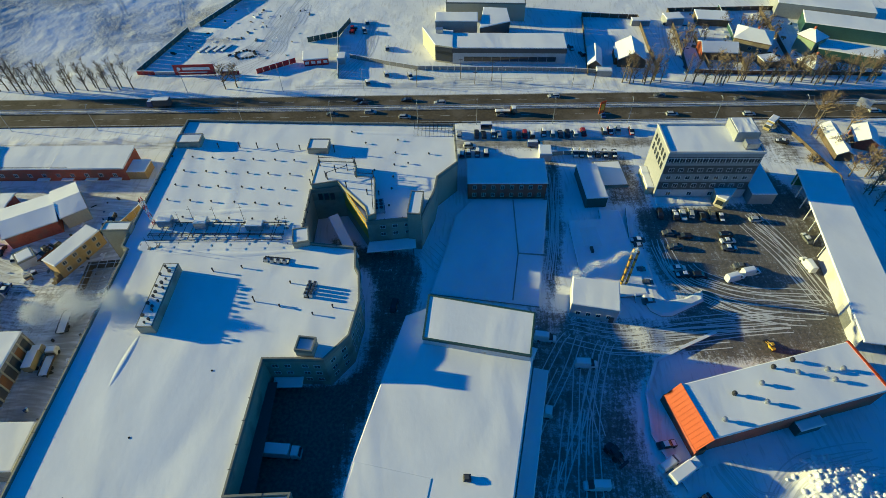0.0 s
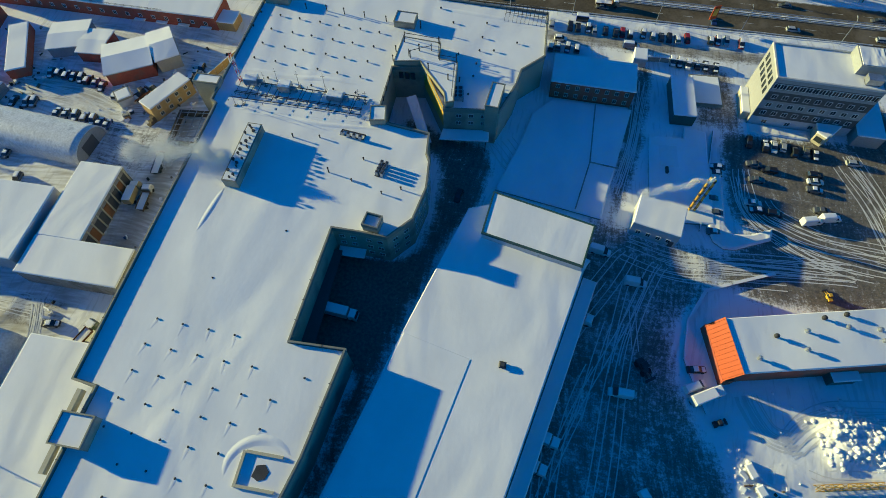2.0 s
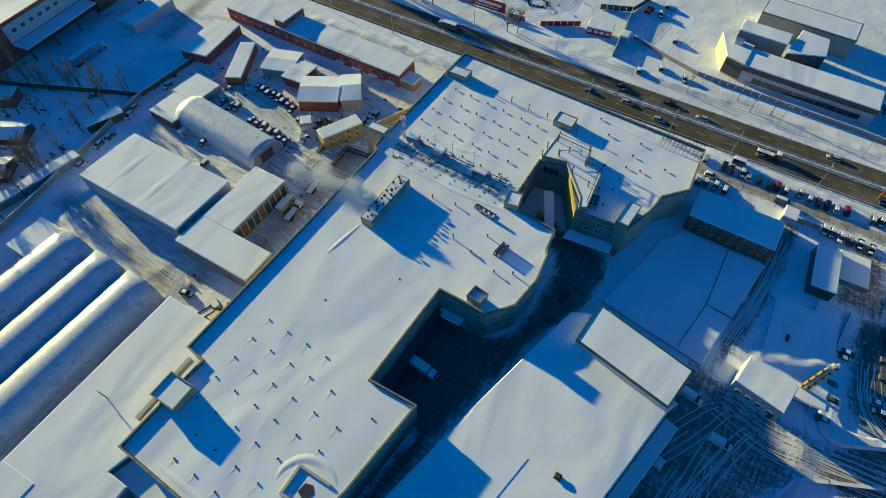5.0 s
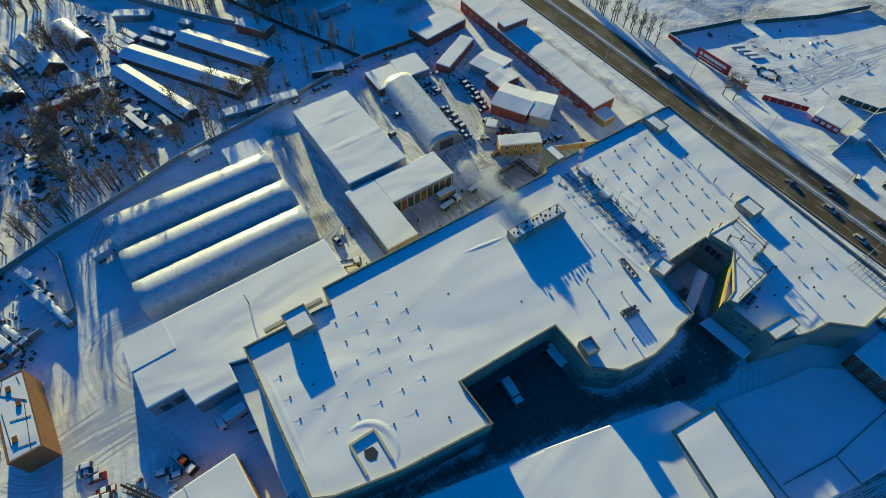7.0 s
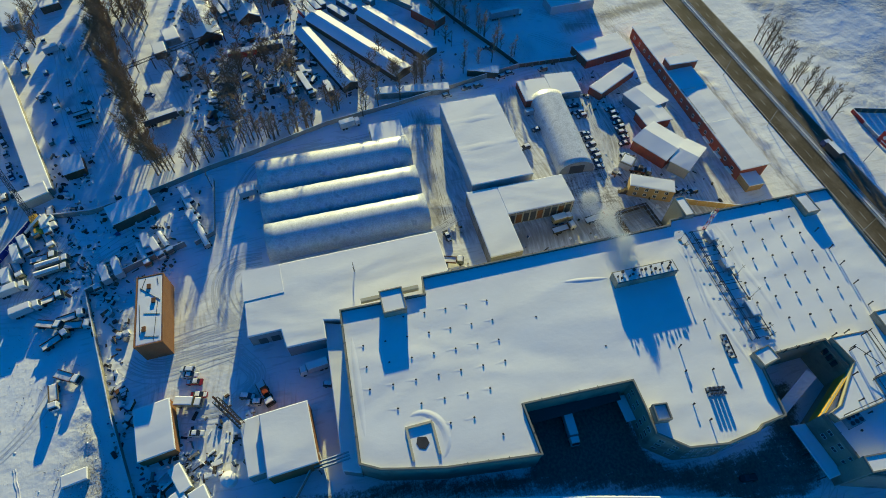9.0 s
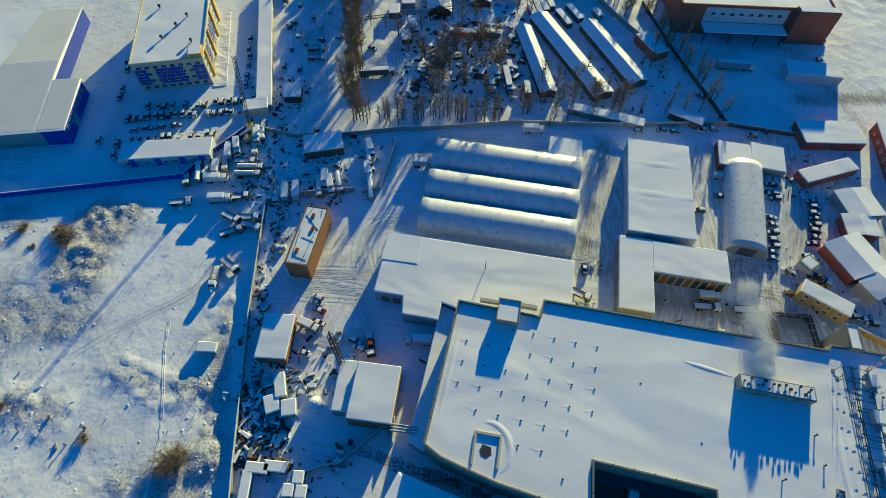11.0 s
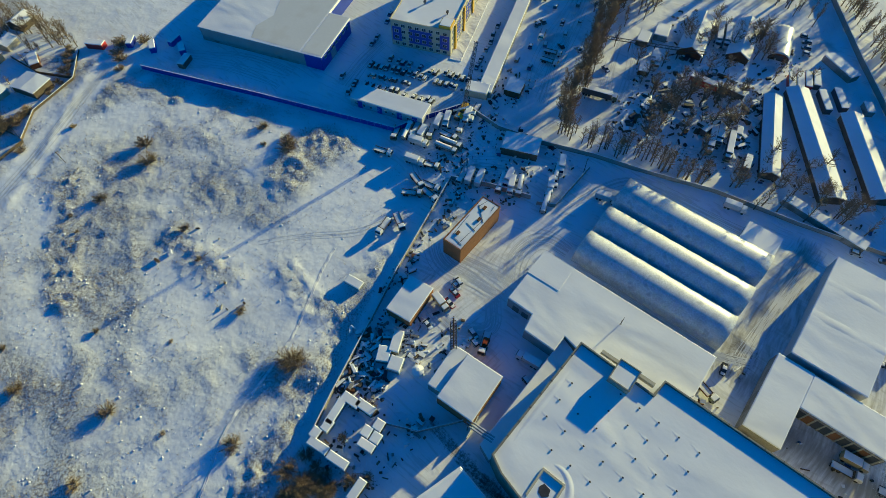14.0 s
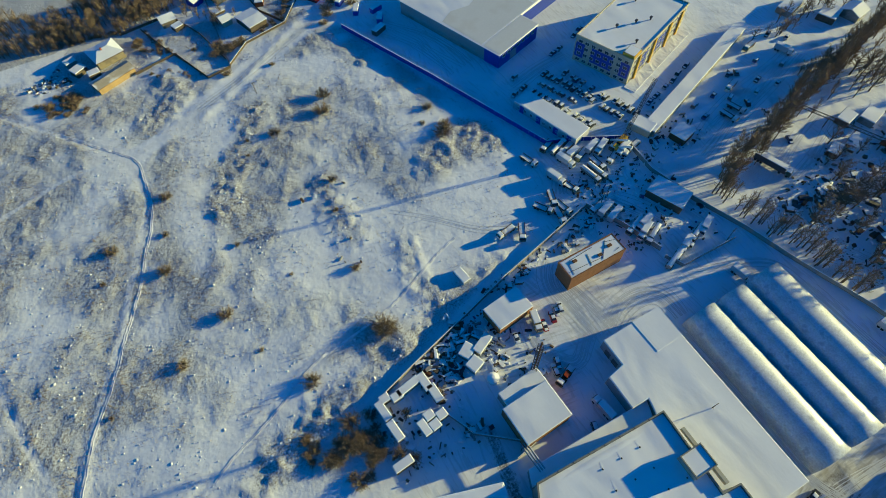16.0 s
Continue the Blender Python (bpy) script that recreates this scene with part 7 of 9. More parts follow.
# yard beside the poplars
cars(((-184.7, -100.3), (-184, -92.9), (-213.3, -93.1), (-210.9, -107.2), (-219, -98), (-228, -108), (-196, -101), (-201, -96), (-236, -100), (-225, -92), (-246, -118), (-252, -112)), 20, "vehicles in the yard beside the poplars")
for x, y, a in ((-167.4, -91.6, 20), (-192, -88, 100), (-206, -101, 20), (-198, -90, 105), (-232, -116, 15), (-243, -106, 110)):
    park(rng.choice((("box", 0), ("flat", 0), ("flat", 1))), x, y, a, "trucks in the yard beside the poplars")
for x, y in ((-191.3, -11.9), (-202, -15.8), (-197.9, -10.9), (-192.3, -4.9), (-200.7, -4.9)):
    park(("box", 1) if x < -200 else ("semi", 1), x, y, 15, "trailers in the breaker yard")
for x, y in ((-254.5, -36.6), (-256, -33.4)):
    park(("semi", 0), x, y, 18, "white trailers between the arched sheds")
cars(((-190.5, -38.6), (-194.1, -42.1), (-199.1, -43.9), (-275.5, -3.5), (-271.5, -2.1), (-267.7, -0.7), (-279, -5.5)), 105, "cars in the far yards", kinds=("estate",))


# ---- trees and bushes ----
def make_tree(name, label, height, spread, limbs, twigs, seed, upright=0.55, thick=1.0, bark=BARK):
    rnd = random.Random(seed)
    ob = thing(name, 0, 0, 0, label, "tree")
    trunk, crown = Geo(), Geo()
    pts = [Vector((0, 0, -0.2))]
    for k in range(1, 6):
        pts.append(Vector((rnd.uniform(-0.25, 0.25) * k * 0.5, rnd.uniform(-0.25, 0.25) * k * 0.5, height * k / 5)))
    for k in range(5):
        trunk.tube(pts[k], pts[k + 1], (0.2 - 0.036 * k) * thick, (0.2 - 0.036 * (k + 1)) * thick, 6)
    for i in range(limbs):
        s = rnd.uniform(0.22, 0.97)
        k = min(int(s * 5), 4)
        base = pts[k].lerp(pts[k + 1], s * 5 - k)
        a = rnd.uniform(0, math.tau)
        reach = spread * (1.15 - s * 0.8) * rnd.uniform(0.6, 1.1)
        tip = base + Vector((math.cos(a) * reach, math.sin(a) * reach, reach * upright * 2 * rnd.uniform(0.7, 1.3)))
        mid = base.lerp(tip, 0.5) + Vector((0, 0, -0.12 * reach))
        r = 0.075 * thick * (1.1 - s * 0.6)
        crown.tube(base, mid, r, r * 0.7, 4).tube(mid, tip, r * 0.7, r * 0.3, 4)
        for j in range(twigs):
            q = base.lerp(mid, rnd.random()) if j % 3 == 0 else mid.lerp(tip, rnd.random())
            d = Vector((math.cos(a + rnd.uniform(-1.4, 1.4)), math.sin(a + rnd.uniform(-1.4, 1.4)), rnd.uniform(0.2, 1.3))).normalized() * rnd.uniform(0.5, 1.5) * spread * 0.33
            e = q + d
            crown.spike(q, e, 0.036 * thick)
            crown.spike(q.lerp(e, 0.5), q.lerp(e, 0.5) + Vector((rnd.uniform(-0.5, 0.5), rnd.uniform(-0.5, 0.5), rnd.uniform(0.1, 0.6))) * spread * 0.3, 0.026 * thick)
    part("trunk", trunk, bark, ob)
    part("crown", crown, TWIG, ob)
    return ob


def make_bush(label, radius, height, stems, seed):
    rnd = random.Random(seed)
    ob = thing("bush", 0, 0, 0, label, "bush")
    wood, twig = Geo(), Geo()
    for i in range(stems):
        a, lean = rnd.uniform(0, math.tau), rnd.random() ** 0.6
        base = Vector((math.cos(a) * radius * 0.35 * rnd.random(), math.sin(a) * radius * 0.35 * rnd.random(), -0.1))
        tip = base + Vector((math.cos(a) * radius * lean, math.sin(a) * radius * lean, height * (1.1 - 0.55 * lean) * rnd.uniform(0.7, 1.15)))
        mid = base.lerp(tip, 0.55) + Vector((0, 0, height * 0.08))
        wood.tube(base, mid, 0.06, 0.045, 3)
        twig.tube(mid, tip, 0.045, 0.02, 3)
        for j in range(7):
            q = base.lerp(mid, rnd.uniform(0.4, 1)) if j % 2 else mid.lerp(tip, rnd.random())
            e = q + Vector((rnd.uniform(-1, 1), rnd.uniform(-1, 1), rnd.uniform(-0.1, 1))) * radius * 0.33
            twig.spike(q, e, 0.04)
    part("trunk", wood, BARK, ob)
    part("crown", twig, TWIG, ob)
    return ob


WOODS = {}
for k in range(4):
    WOODS["birch", k] = make_tree("tree", "tall bare birch with thin upswept branches", 10 + k * 1.2, 2.3, 30, 5, 50 + k, thick=1.3)
for k in range(3):
    WOODS["poplar", k] = make_tree("tree", "dense bare poplar with brown twigs", 12.0 + k * 1.5, 3.0, 70, 11, 70 + k, upright=0.7, thick=1.1)
for k in range(2):
    WOODS["broad", k] = make_tree("tree", "spreading bare tree in the snow", 9 + k, 3.8, 36, 8, 90 + k, upright=0.45, thick=1.3)
for k, (r, h) in enumerate(((1.5, 1.1), (2.3, 1.7), (4.4, 3.0))):
    WOODS["bush", k] = make_bush("leafless brown bush standing in the snow", r, h, (46, 70, 190)[k], 30 + k)
PLANTED = set()
rng = random.Random(21)


def plant(kind, x, y, k=None, size=1.0, group=""):
    key = (kind, rng.randrange(sum(1 for n, _ in WOODS if n == kind)) if k is None else k)
    s = size * rng.uniform(0.85, 1.15)
    m = pose(x, y, 0, 0, 0, rng.uniform(0, 360))
    if key in PLANTED:
        ob = copy_thing(WOODS[key], m)
    else:
        PLANTED.add(key)
        ob = WOODS[key]
        ob.matrix_basis = m
    ob.scale = (s, s, s)
    if group:
        ob["group"] = group


FAR_WOOD, FAR_TWIG = Geo(), Geo()
LIGHT = {}


def scatter(kind, points, count, spread, size=1.0):
    """Far or dense trees, joined into one wood."""
    if kind not in LIGHT:
        tall, wide, limbs, up = {"poplar": (16, 2.8, 44, 0.8), "broad": (9, 3.8, 24, 0.45)}[kind]
        LIGHT[kind] = []
        for k in range(3):
            ob = make_tree("tree", "bare tree", tall, wide, limbs, 5, 300 + k, upright=up, thick=1.7)
            meshes = [(np.array([v.co[:] for v in c.data.vertices]), [tuple(p.vertices) for p in c.data.polygons], c.name.startswith("trunk")) for c in ob.children]
            for c in list(ob.children):
                bpy.data.objects.remove(c)
            bpy.data.objects.remove(ob)
            LIGHT[kind].append(meshes)
    seg = [(Vector(a), Vector(b)) for a, b in zip(points, points[1:])]
    for n in range(count):
        a, b = seg[n % len(seg)]
        q = a.lerp(b, rng.random())
        x, y = q.x + rng.uniform(-spread, spread), q.y + rng.uniform(-spread, spread)
        s, w = size * rng.uniform(0.7, 1.2), rng.uniform(0, math.tau)
        c, d = math.cos(w) * s, math.sin(w) * s
        for co, faces, wood in rng.choice(LIGHT[kind]):
            moved = np.stack([x + c * co[:, 0] - d * co[:, 1], y + d * co[:, 0] + c * co[:, 1], s * co[:, 2]], -1)
            (FAR_WOOD if wood else FAR_TWIG).add(moved.tolist(), faces)


def row(kind, points, count, spread, group, size=1.0):
    seg = [(Vector(a), Vector(b)) for a, b in zip(points, points[1:])]
    total = sum((b - a).length for a, b in seg)
    for n in range(count):
        d = total * (n + rng.uniform(0.1, 0.9)) / count
        for a, b in seg:
            if d <= (b - a).length:
                break
            d -= (b - a).length
        q = a.lerp(b, min(1, d / (b - a).length))
        plant(kind, q.x + rng.uniform(-spread, spread), q.y + rng.uniform(-spread, spread), rng.choice((0, 0, 1)) if kind == "bush" else None, size, group)


row("birch", [(-160, -62), (-162, -45), (-166, -27), (-170, -6)], 46, 2.6, "trees along the west wall")
row("birch", [(-171, -4), (-176, 20), (-186, 50), (-192, 80)], 14, 4.0, "trees along the west wall")
row("poplar", [(-160, -62), (-180, -68), (-209, -76), (-245, -86), (-295, -97)], 66, 3.6, "poplars between the yards")
row("broad", [(-222, -33), (-205, -34), (-190, -32), (-176, -31)], 14, 4.5, "trees in the breaker yard")
row("broad", [(-228, -14), (-209, -11), (-196, -6)], 8, 3.5, "trees in the breaker yard")
row("birch", [(-258, 55), (-236, 62), (-218, 71), (-203, 78), (-190, 84)], 26, 3.0, "trees along the lane fence")
row("broad", [(-183, 17), (-186, 30), (-190, 48)], 10, 4.0, "trees by the long sheds")
scatter("broad", [(-232, -60), (-205, -48), (-188, -22), (-215, -5)], 18, 9.0)
scatter("broad", [(-180, -20), (-178, 5), (-196, 14), (-200, 40), (-232, 70)], 20, 6.0)
scatter("poplar", [(-330, -60), (-322, -6), (-300, 22), (-282, 34), (-266, 48)], 60, 4.0, 0.7)
row("broad", [(-262, -48), (-240, -42), (-232, -25)], 8, 7.0, "trees in the breaker yard")
row("birch", [(-176, 193), (-150, 193), (-124, 194)], 26, 2.5, "birches beside the main road")
row("birch", [(72, 190.5), (88, 190.5)], 13, 1.5, "birches beside the main road")
row("birch", [(97, 189.5), (130, 188.5), (172, 187.5)], 40, 1.8, "birches beside the main road")
row("broad", [(132, 134), (141, 127), (150, 120)], 9, 3.5, "trees by the east houses")
for x, y, k in ((-85.4, 192, 1), (-81, 193, 0), (137.5, 165.5, 0), (140.5, 165, 1), (138.8, 164.5, 0), (145.6, 158, 1)):
    plant("broad", x, y, k, 1.0)
for x, y, k, s in ((-24.6, -74.2, 2, 1.1), (20.6, -106.3, 1, 1.5), (3.6, -69.4, 1, 1.35), (38, -95.8, 1, 1.2), (25.6, -167.6, 1, 1.1), (49.7, -152.4, 1, 1.2), (-23.6, -178.1, 1, 1.4), (-50.6, -188.6, 1, 1.5), (-45.7, -179.8, 1, 1.6),
                   (-84.5, -141.8, 1, 1.6), (-87.5, -145, 1, 1.3), (-86, -158.4, 1, 1.2), (-34.9, -142.4, 1, 0.9), (34.4, -134.2, 1, 1.1), (-26, -100.9, 1, 1.0), (-80.5, -250.5, 1, 1.7), (-88.6, -244.4, 1, 1.5), (-76, -246, 1, 1.4)):
    plant("bush", x, y, k, s)
for x, y, k, s in ((-37.6, -220.4, 0, 1.1), (-74.5, -241.2, 1, 1.5), (-70, -236, 1, 1.2), (-17.6, -225, 1, 1.0), (-19.6, -247, 1, 1.4), (-24, -241, 1, 1.4), (-9, -249.8, 0, 1.2), (-9.7, -172, 0, 0.7), (-1, -45, 2, 0.9), (-4, -40, 2, 0.7), (-11, -36, 1, 1.2), (-14, -33, 1, 1.2),
                   (-57, -60, 0, 0.8), (125.7, 141.2, 1, 1.3), (-80, -151, 0, 1.0), (-30, -128, 0, 0.9), (55, -140, 0, 0.8), (30, -150, 0, 0.9), (62, -90, 0, 0.8), (-5, -110, 0, 0.6), (-30, -46, 1, 1.0), (-2, -52, 1, 1.4), (-8, -51, 1, 1.2), (6, -44, 2, 0.7), (-18, -46, 0, 1.2), (-12, -180, 0, 0.8), (8, -132, 0, 0.8), (14, -88, 0, 0.7)):
    plant("bush", x, y, k, s)
scatter("broad", [(76, -325), (58, -300), (38, -302), (12, -296), (-18, -302), (-60, -322)], 150, 9.0, 0.8)
scatter("broad", [(-240, -122), (-263, -120), (-288, -118), (-306, -104)], 26, 6.0, 0.8)
scatter("poplar", [(-222, -73), (-249, -78), (-277, -78), (-300, -82)], 16, 8.0, 0.6)
scatter("broad", [(78, -298), (58, -291), (40, -293), (13, -290), (0, -294)], 150, 5.0, 0.7)
scatter("broad", [(40, -310), (20, -308), (-4, -304), (-16, -296)], 60, 6.0, 0.9)
scatter("broad", [(110, -320), (92, -300), (84, -288)], 30, 8.0, 0.6)
scatter("broad", [(-232, -86), (-246, -87), (-264, -84), (-258, -72), (-276, -80)], 34, 6.0, 1.1)
scatter("broad", [(-205, -30), (-214, -22), (-223, -16)], 10, 4.0, 1.1)
scatter("broad", [(-250, -24), (-269, -25), (-258, -14)], 10, 4.0, 1.0)
scatter("broad", [(-318, 2), (-300, 12), (-282, 26), (-266, 40), (-250, 50)], 36, 5.0, 0.9)
scatter("broad", [(-246, -22), (-262, -40), (-250, 2), (-236, -12)], 14, 7.0, 0.9)
scatter("broad", [(128, 152), (150, 142), (142, 126), (130, 114)], 26, 5.0, 0.65)
scatter("broad", [(0, -310), (-18, -312), (-30, -308), (-48, -302), (-66, -306)], 60, 6.0, 0.75)
scatter("broad", [(-24, -294), (-12, -284), (-26, -266), (-52, -276), (-58, -292)], 30, 4.0, 0.5)
# poplars added only to throw long shadows east over the far yard
scatter("poplar", [(-310, -66), (-298, -30), (-290, -8)], 24, 6.0, 0.8)
scatter("broad", [(112, 201), (132, 198), (150, 196), (166, 194), (182, 196)], 30, 3.0, 0.7)
scatter("broad", [(96, 205), (104, 222), (128, 232), (146, 236), (146, 222)], 34, 5.0, 0.6)
row("bush", [(46, -240), (54, -236), (60, -244)], 8, 2.0, "bushes by the garden fence", 1.2)
row("bush", [(50, -287), (38, -286), (18, -282)], 14, 1.0, "clipped shrubs along the garden lane")
row("bush", [(10, -277), (0, -251)], 12, 1.2, "hedge between the gardens", 0.8)
row("bush", [(-17, -241), (-32, -244)], 14, 1.6, "bushes by the garden fence", 1.2)
row("bush", [(4, -256), (12, -262), (14, -272)], 9, 1.6, "bushes by the garden fence", 1.1)
row("bush", [(-40, -246), (-56, -254), (-66, -268)], 14, 2.2, "bushes by the garden fence", 1.2)
row("bush", [(62, -246), (50, -240), (44, -248)], 12, 2.4, "bushes by the garden fence", 1.2)
row("bush", [(55, -251), (44, -234)], 12, 2.0, "bushes by the garden fence")
row("bush", [(16, -242), (0, -238), (-6, -232)], 12, 2.5, "bushes by the garden fence", 0.7)
row("bush", [(14, -52), (4, -47), (-8, -43), (2, -36)], 26, 3.5, "brush beside the breaker yard", 1.3)

scatter("broad", [(50, -287), (34, -285), (18, -282), (4, -285), (-12, -290)], 60, 2.5, 0.6)
# trees added west of the gardens to cast shade across them
scatter("broad", [(-62, -264), (-66, -282), (-58, -300)], 22, 5.0, 0.8)
scatter("broad", [(-30, -274), (-24, -264), (-18, -272)], 8, 3.0, 0.6)
for wood, mat, name in ((FAR_WOOD, BARK, "wood_trunks"), (FAR_TWIG, TWIG, "wood_branches")):
    fm = bpy.data.meshes.new(name)
    fm.from_pydata(wood.v, [], wood.f)
    fm.materials.append(mat)
    tagged(new(name, fm), "bare brown trees of the far thickets", "trees", kind="stuff")

# dry stalks poking through the snow of the waste ground
rs = np.random.default_rng(5)
sv, sf = [], []
made = 0
while made < 30000:
    n = 4000
    xs, ys = rs.uniform(-110, 150, n), rs.uniform(-265, -52, n)
    iy, ix = cell(xs, ys)
    dens = scrub[iy, ix] * field[iy, ix]
    keep = rs.random(n) < np.clip(dens * 1.2 + 0.12, 0, 1) * field[iy, ix] * np.clip(value_noise(6, 33)[iy, ix] + 0.4, 0.04, 1)
    for x, y, z in zip(xs[keep], ys[keep], height[iy, ix][keep]):
        tall = rs.random() ** 3
        for _ in range(3):
            a, h, w = rs.uniform(0, math.tau), rs.uniform(0.15, 0.4) + 0.6 * tall, 0.035 + 0.05 * tall
            dx, dy = math.cos(a) * w, math.sin(a) * w
            tx, ty = x + rs.uniform(-0.35, 0.35), y + rs.uniform(-0.35, 0.35)
            b = len(sv)
            sv += [(x - dx, y - dy, z - 0.2), (x + dx, y + dy, z - 0.2), (tx, ty, z + h)]
            sf.append((b, b + 1, b + 2))
        made += 1
sm = bpy.data.meshes.new("dry_stalks")
sm.from_pydata(sv, [], sf)
sm.materials.append(DRY_GRASS)
tagged(new("dry_stalks", sm), "dry brown weed stalks standing in snow", "weeds", kind="stuff")


# ---- fences, poles and rails ----
PANELS = []


def panel_fence(name, points, h, mat, label, step=3.0, cap=None, post=CONCRETE, z=0.0):
    ob = thing(name, points[0][0], points[0][1], 0, label, "fence")
    inv = ob.matrix_basis.inverted()
    panel = Geo().box(-step / 2 + 0.07, step / 2 - 0.07, -0.06, 0.06, 0, h).box(-step / 2 + 0.07, step / 2 - 0.07, -0.09, 0.09, h * 0.45, h * 0.52).mesh("panel", mat)
    stud = Geo().box(-0.09, 0.09, -0.11, 0.11, -0.2, h + 0.1).mesh("post", post)
    ridge = Geo().box(-step / 2, step / 2, -0.13, 0.13, h, h + 0.14).mesh("snow_cap", SNOW)
    for (x0, y0), (x1, y1) in zip(points, points[1:]):
        L = math.hypot(x1 - x0, y1 - y0)
        n = max(1, round(L / step))
        turn = math.degrees(math.atan2(y1 - y0, x1 - x0))
        for k in range(n):
            s = (k + 0.5) / n
            m = inv @ pose(x0 + (x1 - x0) * s, y0 + (y1 - y0) * s, z, 0, 0, turn) @ Matrix.Diagonal((L / n / step, 1, 1, 1))
            PANELS.append(part("panel", panel, None, ob, at=m))
            if cap:
                part("snow_cap", ridge, None, PANELS[-1])
            if mat is CONCRETE and h > 1.9:
                s = k / n
                part("post", stud, None, ob, at=inv @ pose(x0 + (x1 - x0) * s, y0 + (y1 - y0) * s, z, 0, 0, turn))
    return ob


panel_fence("concrete_fence", [(-146.5, -98), (-145, -82), (-149, -64), (-156.0, -44), (-161, -24), (-168.5, 0), (-173, 30), (-184, 84)], 2.3, CONCRETE, "grey concrete panel fence capped with snow", 3.0, True)
panel_fence("concrete_fence", [(-112.4, -81), (-70, -70.6), (-52, -65.2), (-26, -57.8), (-14, -54)], 2.3, CONCRETE, "weathered concrete fence beside the waste ground", 3.0, True)
panel_fence("concrete_fence", [(-112.4, -81), (-118.5, -68), (-123.5, -52)], 2.6, CONCRETE, "concrete wall of the breaker yard", 3.0, True)
panel_fence("concrete_fence", [(-123, -49), (-126, -43), (-150, -42.5)], 2.0, CONCRETE, "low concrete wall round parked trucks", 3.0, True)
panel_fence("blue_fence", [(-76.5, -228), (-97, -174), (-118, -114.5), (-129.5, -110), (-146, -101)], 2.4, BLUE, "bright blue sheet fence", 3.0, True, BLUE)
panel_fence("concrete_fence", [(-184, 84), (-196, 79), (-225, 66), (-262, 52)], 2.2, WOOD, "dark board fence along a lane", 3.0, True, WOOD)
panel_fence("concrete_fence", [(-184, 84), (-183, 108), (-190, 130)], 2.0, WOOD, "dark board fence of a yard", 3.0, True, WOOD)
panel_fence("yellow_fence", [(-99.6, 112.5), (-92, 130), (-87.6, 150)], 2.6, WOOD_YELLOW, "yellow board fence beside the factory", 3.0, True, WOOD)
panel_fence("concrete_fence", [(-28, -40.5), (-33, -30), (-47, -19), (-40, -18)], 2.2, CONCRETE, "low wall of the workshop yard", 3.0, True)
panel_fence("board_fence", [(-66, -262), (-53.9, -246.5), (-32.2, -241.4), (-20.5, -230)], 1.2, WOOD, "brown board fence of a garden", 4.0, True, WOOD)
panel_fence("board_fence", [(-20.6, -228.5), (-9.2, -226.4), (-0.3, -251.0), (19.3, -246.7)], 1.4, WOOD, "weathered brown wooden garden fence", 4.0, False, WOOD)
panel_fence("board_fence", [(-9.2, -226.4), (2, -255), (10, -279)], 1.3, WOOD, "sagging wooden garden fence", 4.0, False, WOOD)
panel_fence("board_fence", [(-20.1, -235), (-14.6, -260), (-5.2, -283), (20, -280)], 1.4, WOOD, "dark garden fence in the snow", 4.0, False, WOOD)
panel_fence("sheet_fence", [(-124.5, 204), (-114, 240)], 2.2, TEAL, "green sheet fence round the lot", 3.0, True, STEEL)
panel_fence("sheet_fence", [(-110, 244), (-96.7, 272), (-88, 300)], 2.2, TEAL, "green sheet fence along the field", 3.0, True, STEEL)
panel_fence("sheet_fence", [(-58, 228), (-45, 233), (-40.8, 246)], 2.4, TEAL, "dark green sheet fence of a compound", 3.0, True, STEEL)
panel_fence("sheet_fence", [(-45, 233), (-41.2, 198)], 2.2, TEAL, "dark green sheet fence", 3.0, True, STEEL)
panel_fence("red_fence", [(-75.2, 202.8), (-60.5, 211.3)], 2.2, RED_PAINT, "red sheet fence with white bars", 3.0, True, STEEL)
panel_fence("red_fence", [(-124.5, 203.4), (-117, 203)], 2.0, RED_PAINT, "short red sheet fence", 3.0, True, STEEL)
panel_fence("grey_fence", [(-117, 203), (-108.4, 202.6)], 1.8, ZINC, "plain grey sheet fence in snow", 3.0, True, STEEL)
panel_fence("red_fence", [(-90, 202.2), (-82.2, 202.6)], 1.8, RED_PAINT, "low red sheet fence", 3.0, True, STEEL)
panel_fence("grey_fence", [(-38, 214), (-20.7, 207.5), (-8.8, 203.4), (51, 200), (66.5, 197.6)], 1.8, CONCRETE, "pale concrete fence before the showroom", 3.0, True)
panel_fence("sheet_fence", [(59.8, 196.8), (66.5, 247), (91.6, 243.9), (89.5, 218), (88.7, 198)], 2.0, WOOD, "dark board fence round the houses", 4.0, False, WOOD)
panel_fence("sheet_fence", [(103, 197), (125, 195), (150, 194), (176, 192)], 1.8, RUST, "brown sheet fence before the houses", 4.0, True, WOOD)
panel_fence("sheet_fence", [(132, 253), (129, 228), (126, 214)], 1.8, TEAL, "green fence between gardens", 3.0, True, WOOD)
panel_fence("grey_fence", [(59.5, 146), (42, 147), (37.8, 146.5)], 1.8, CONCRETE, "pale concrete fence of the car park", 3.0, True)
panel_fence("grey_fence", [(57.0, 120), (52.6, 91), (51.2, 84)], 0.9, CONCRETE, "low concrete wall beside the car park", 3.0, True)

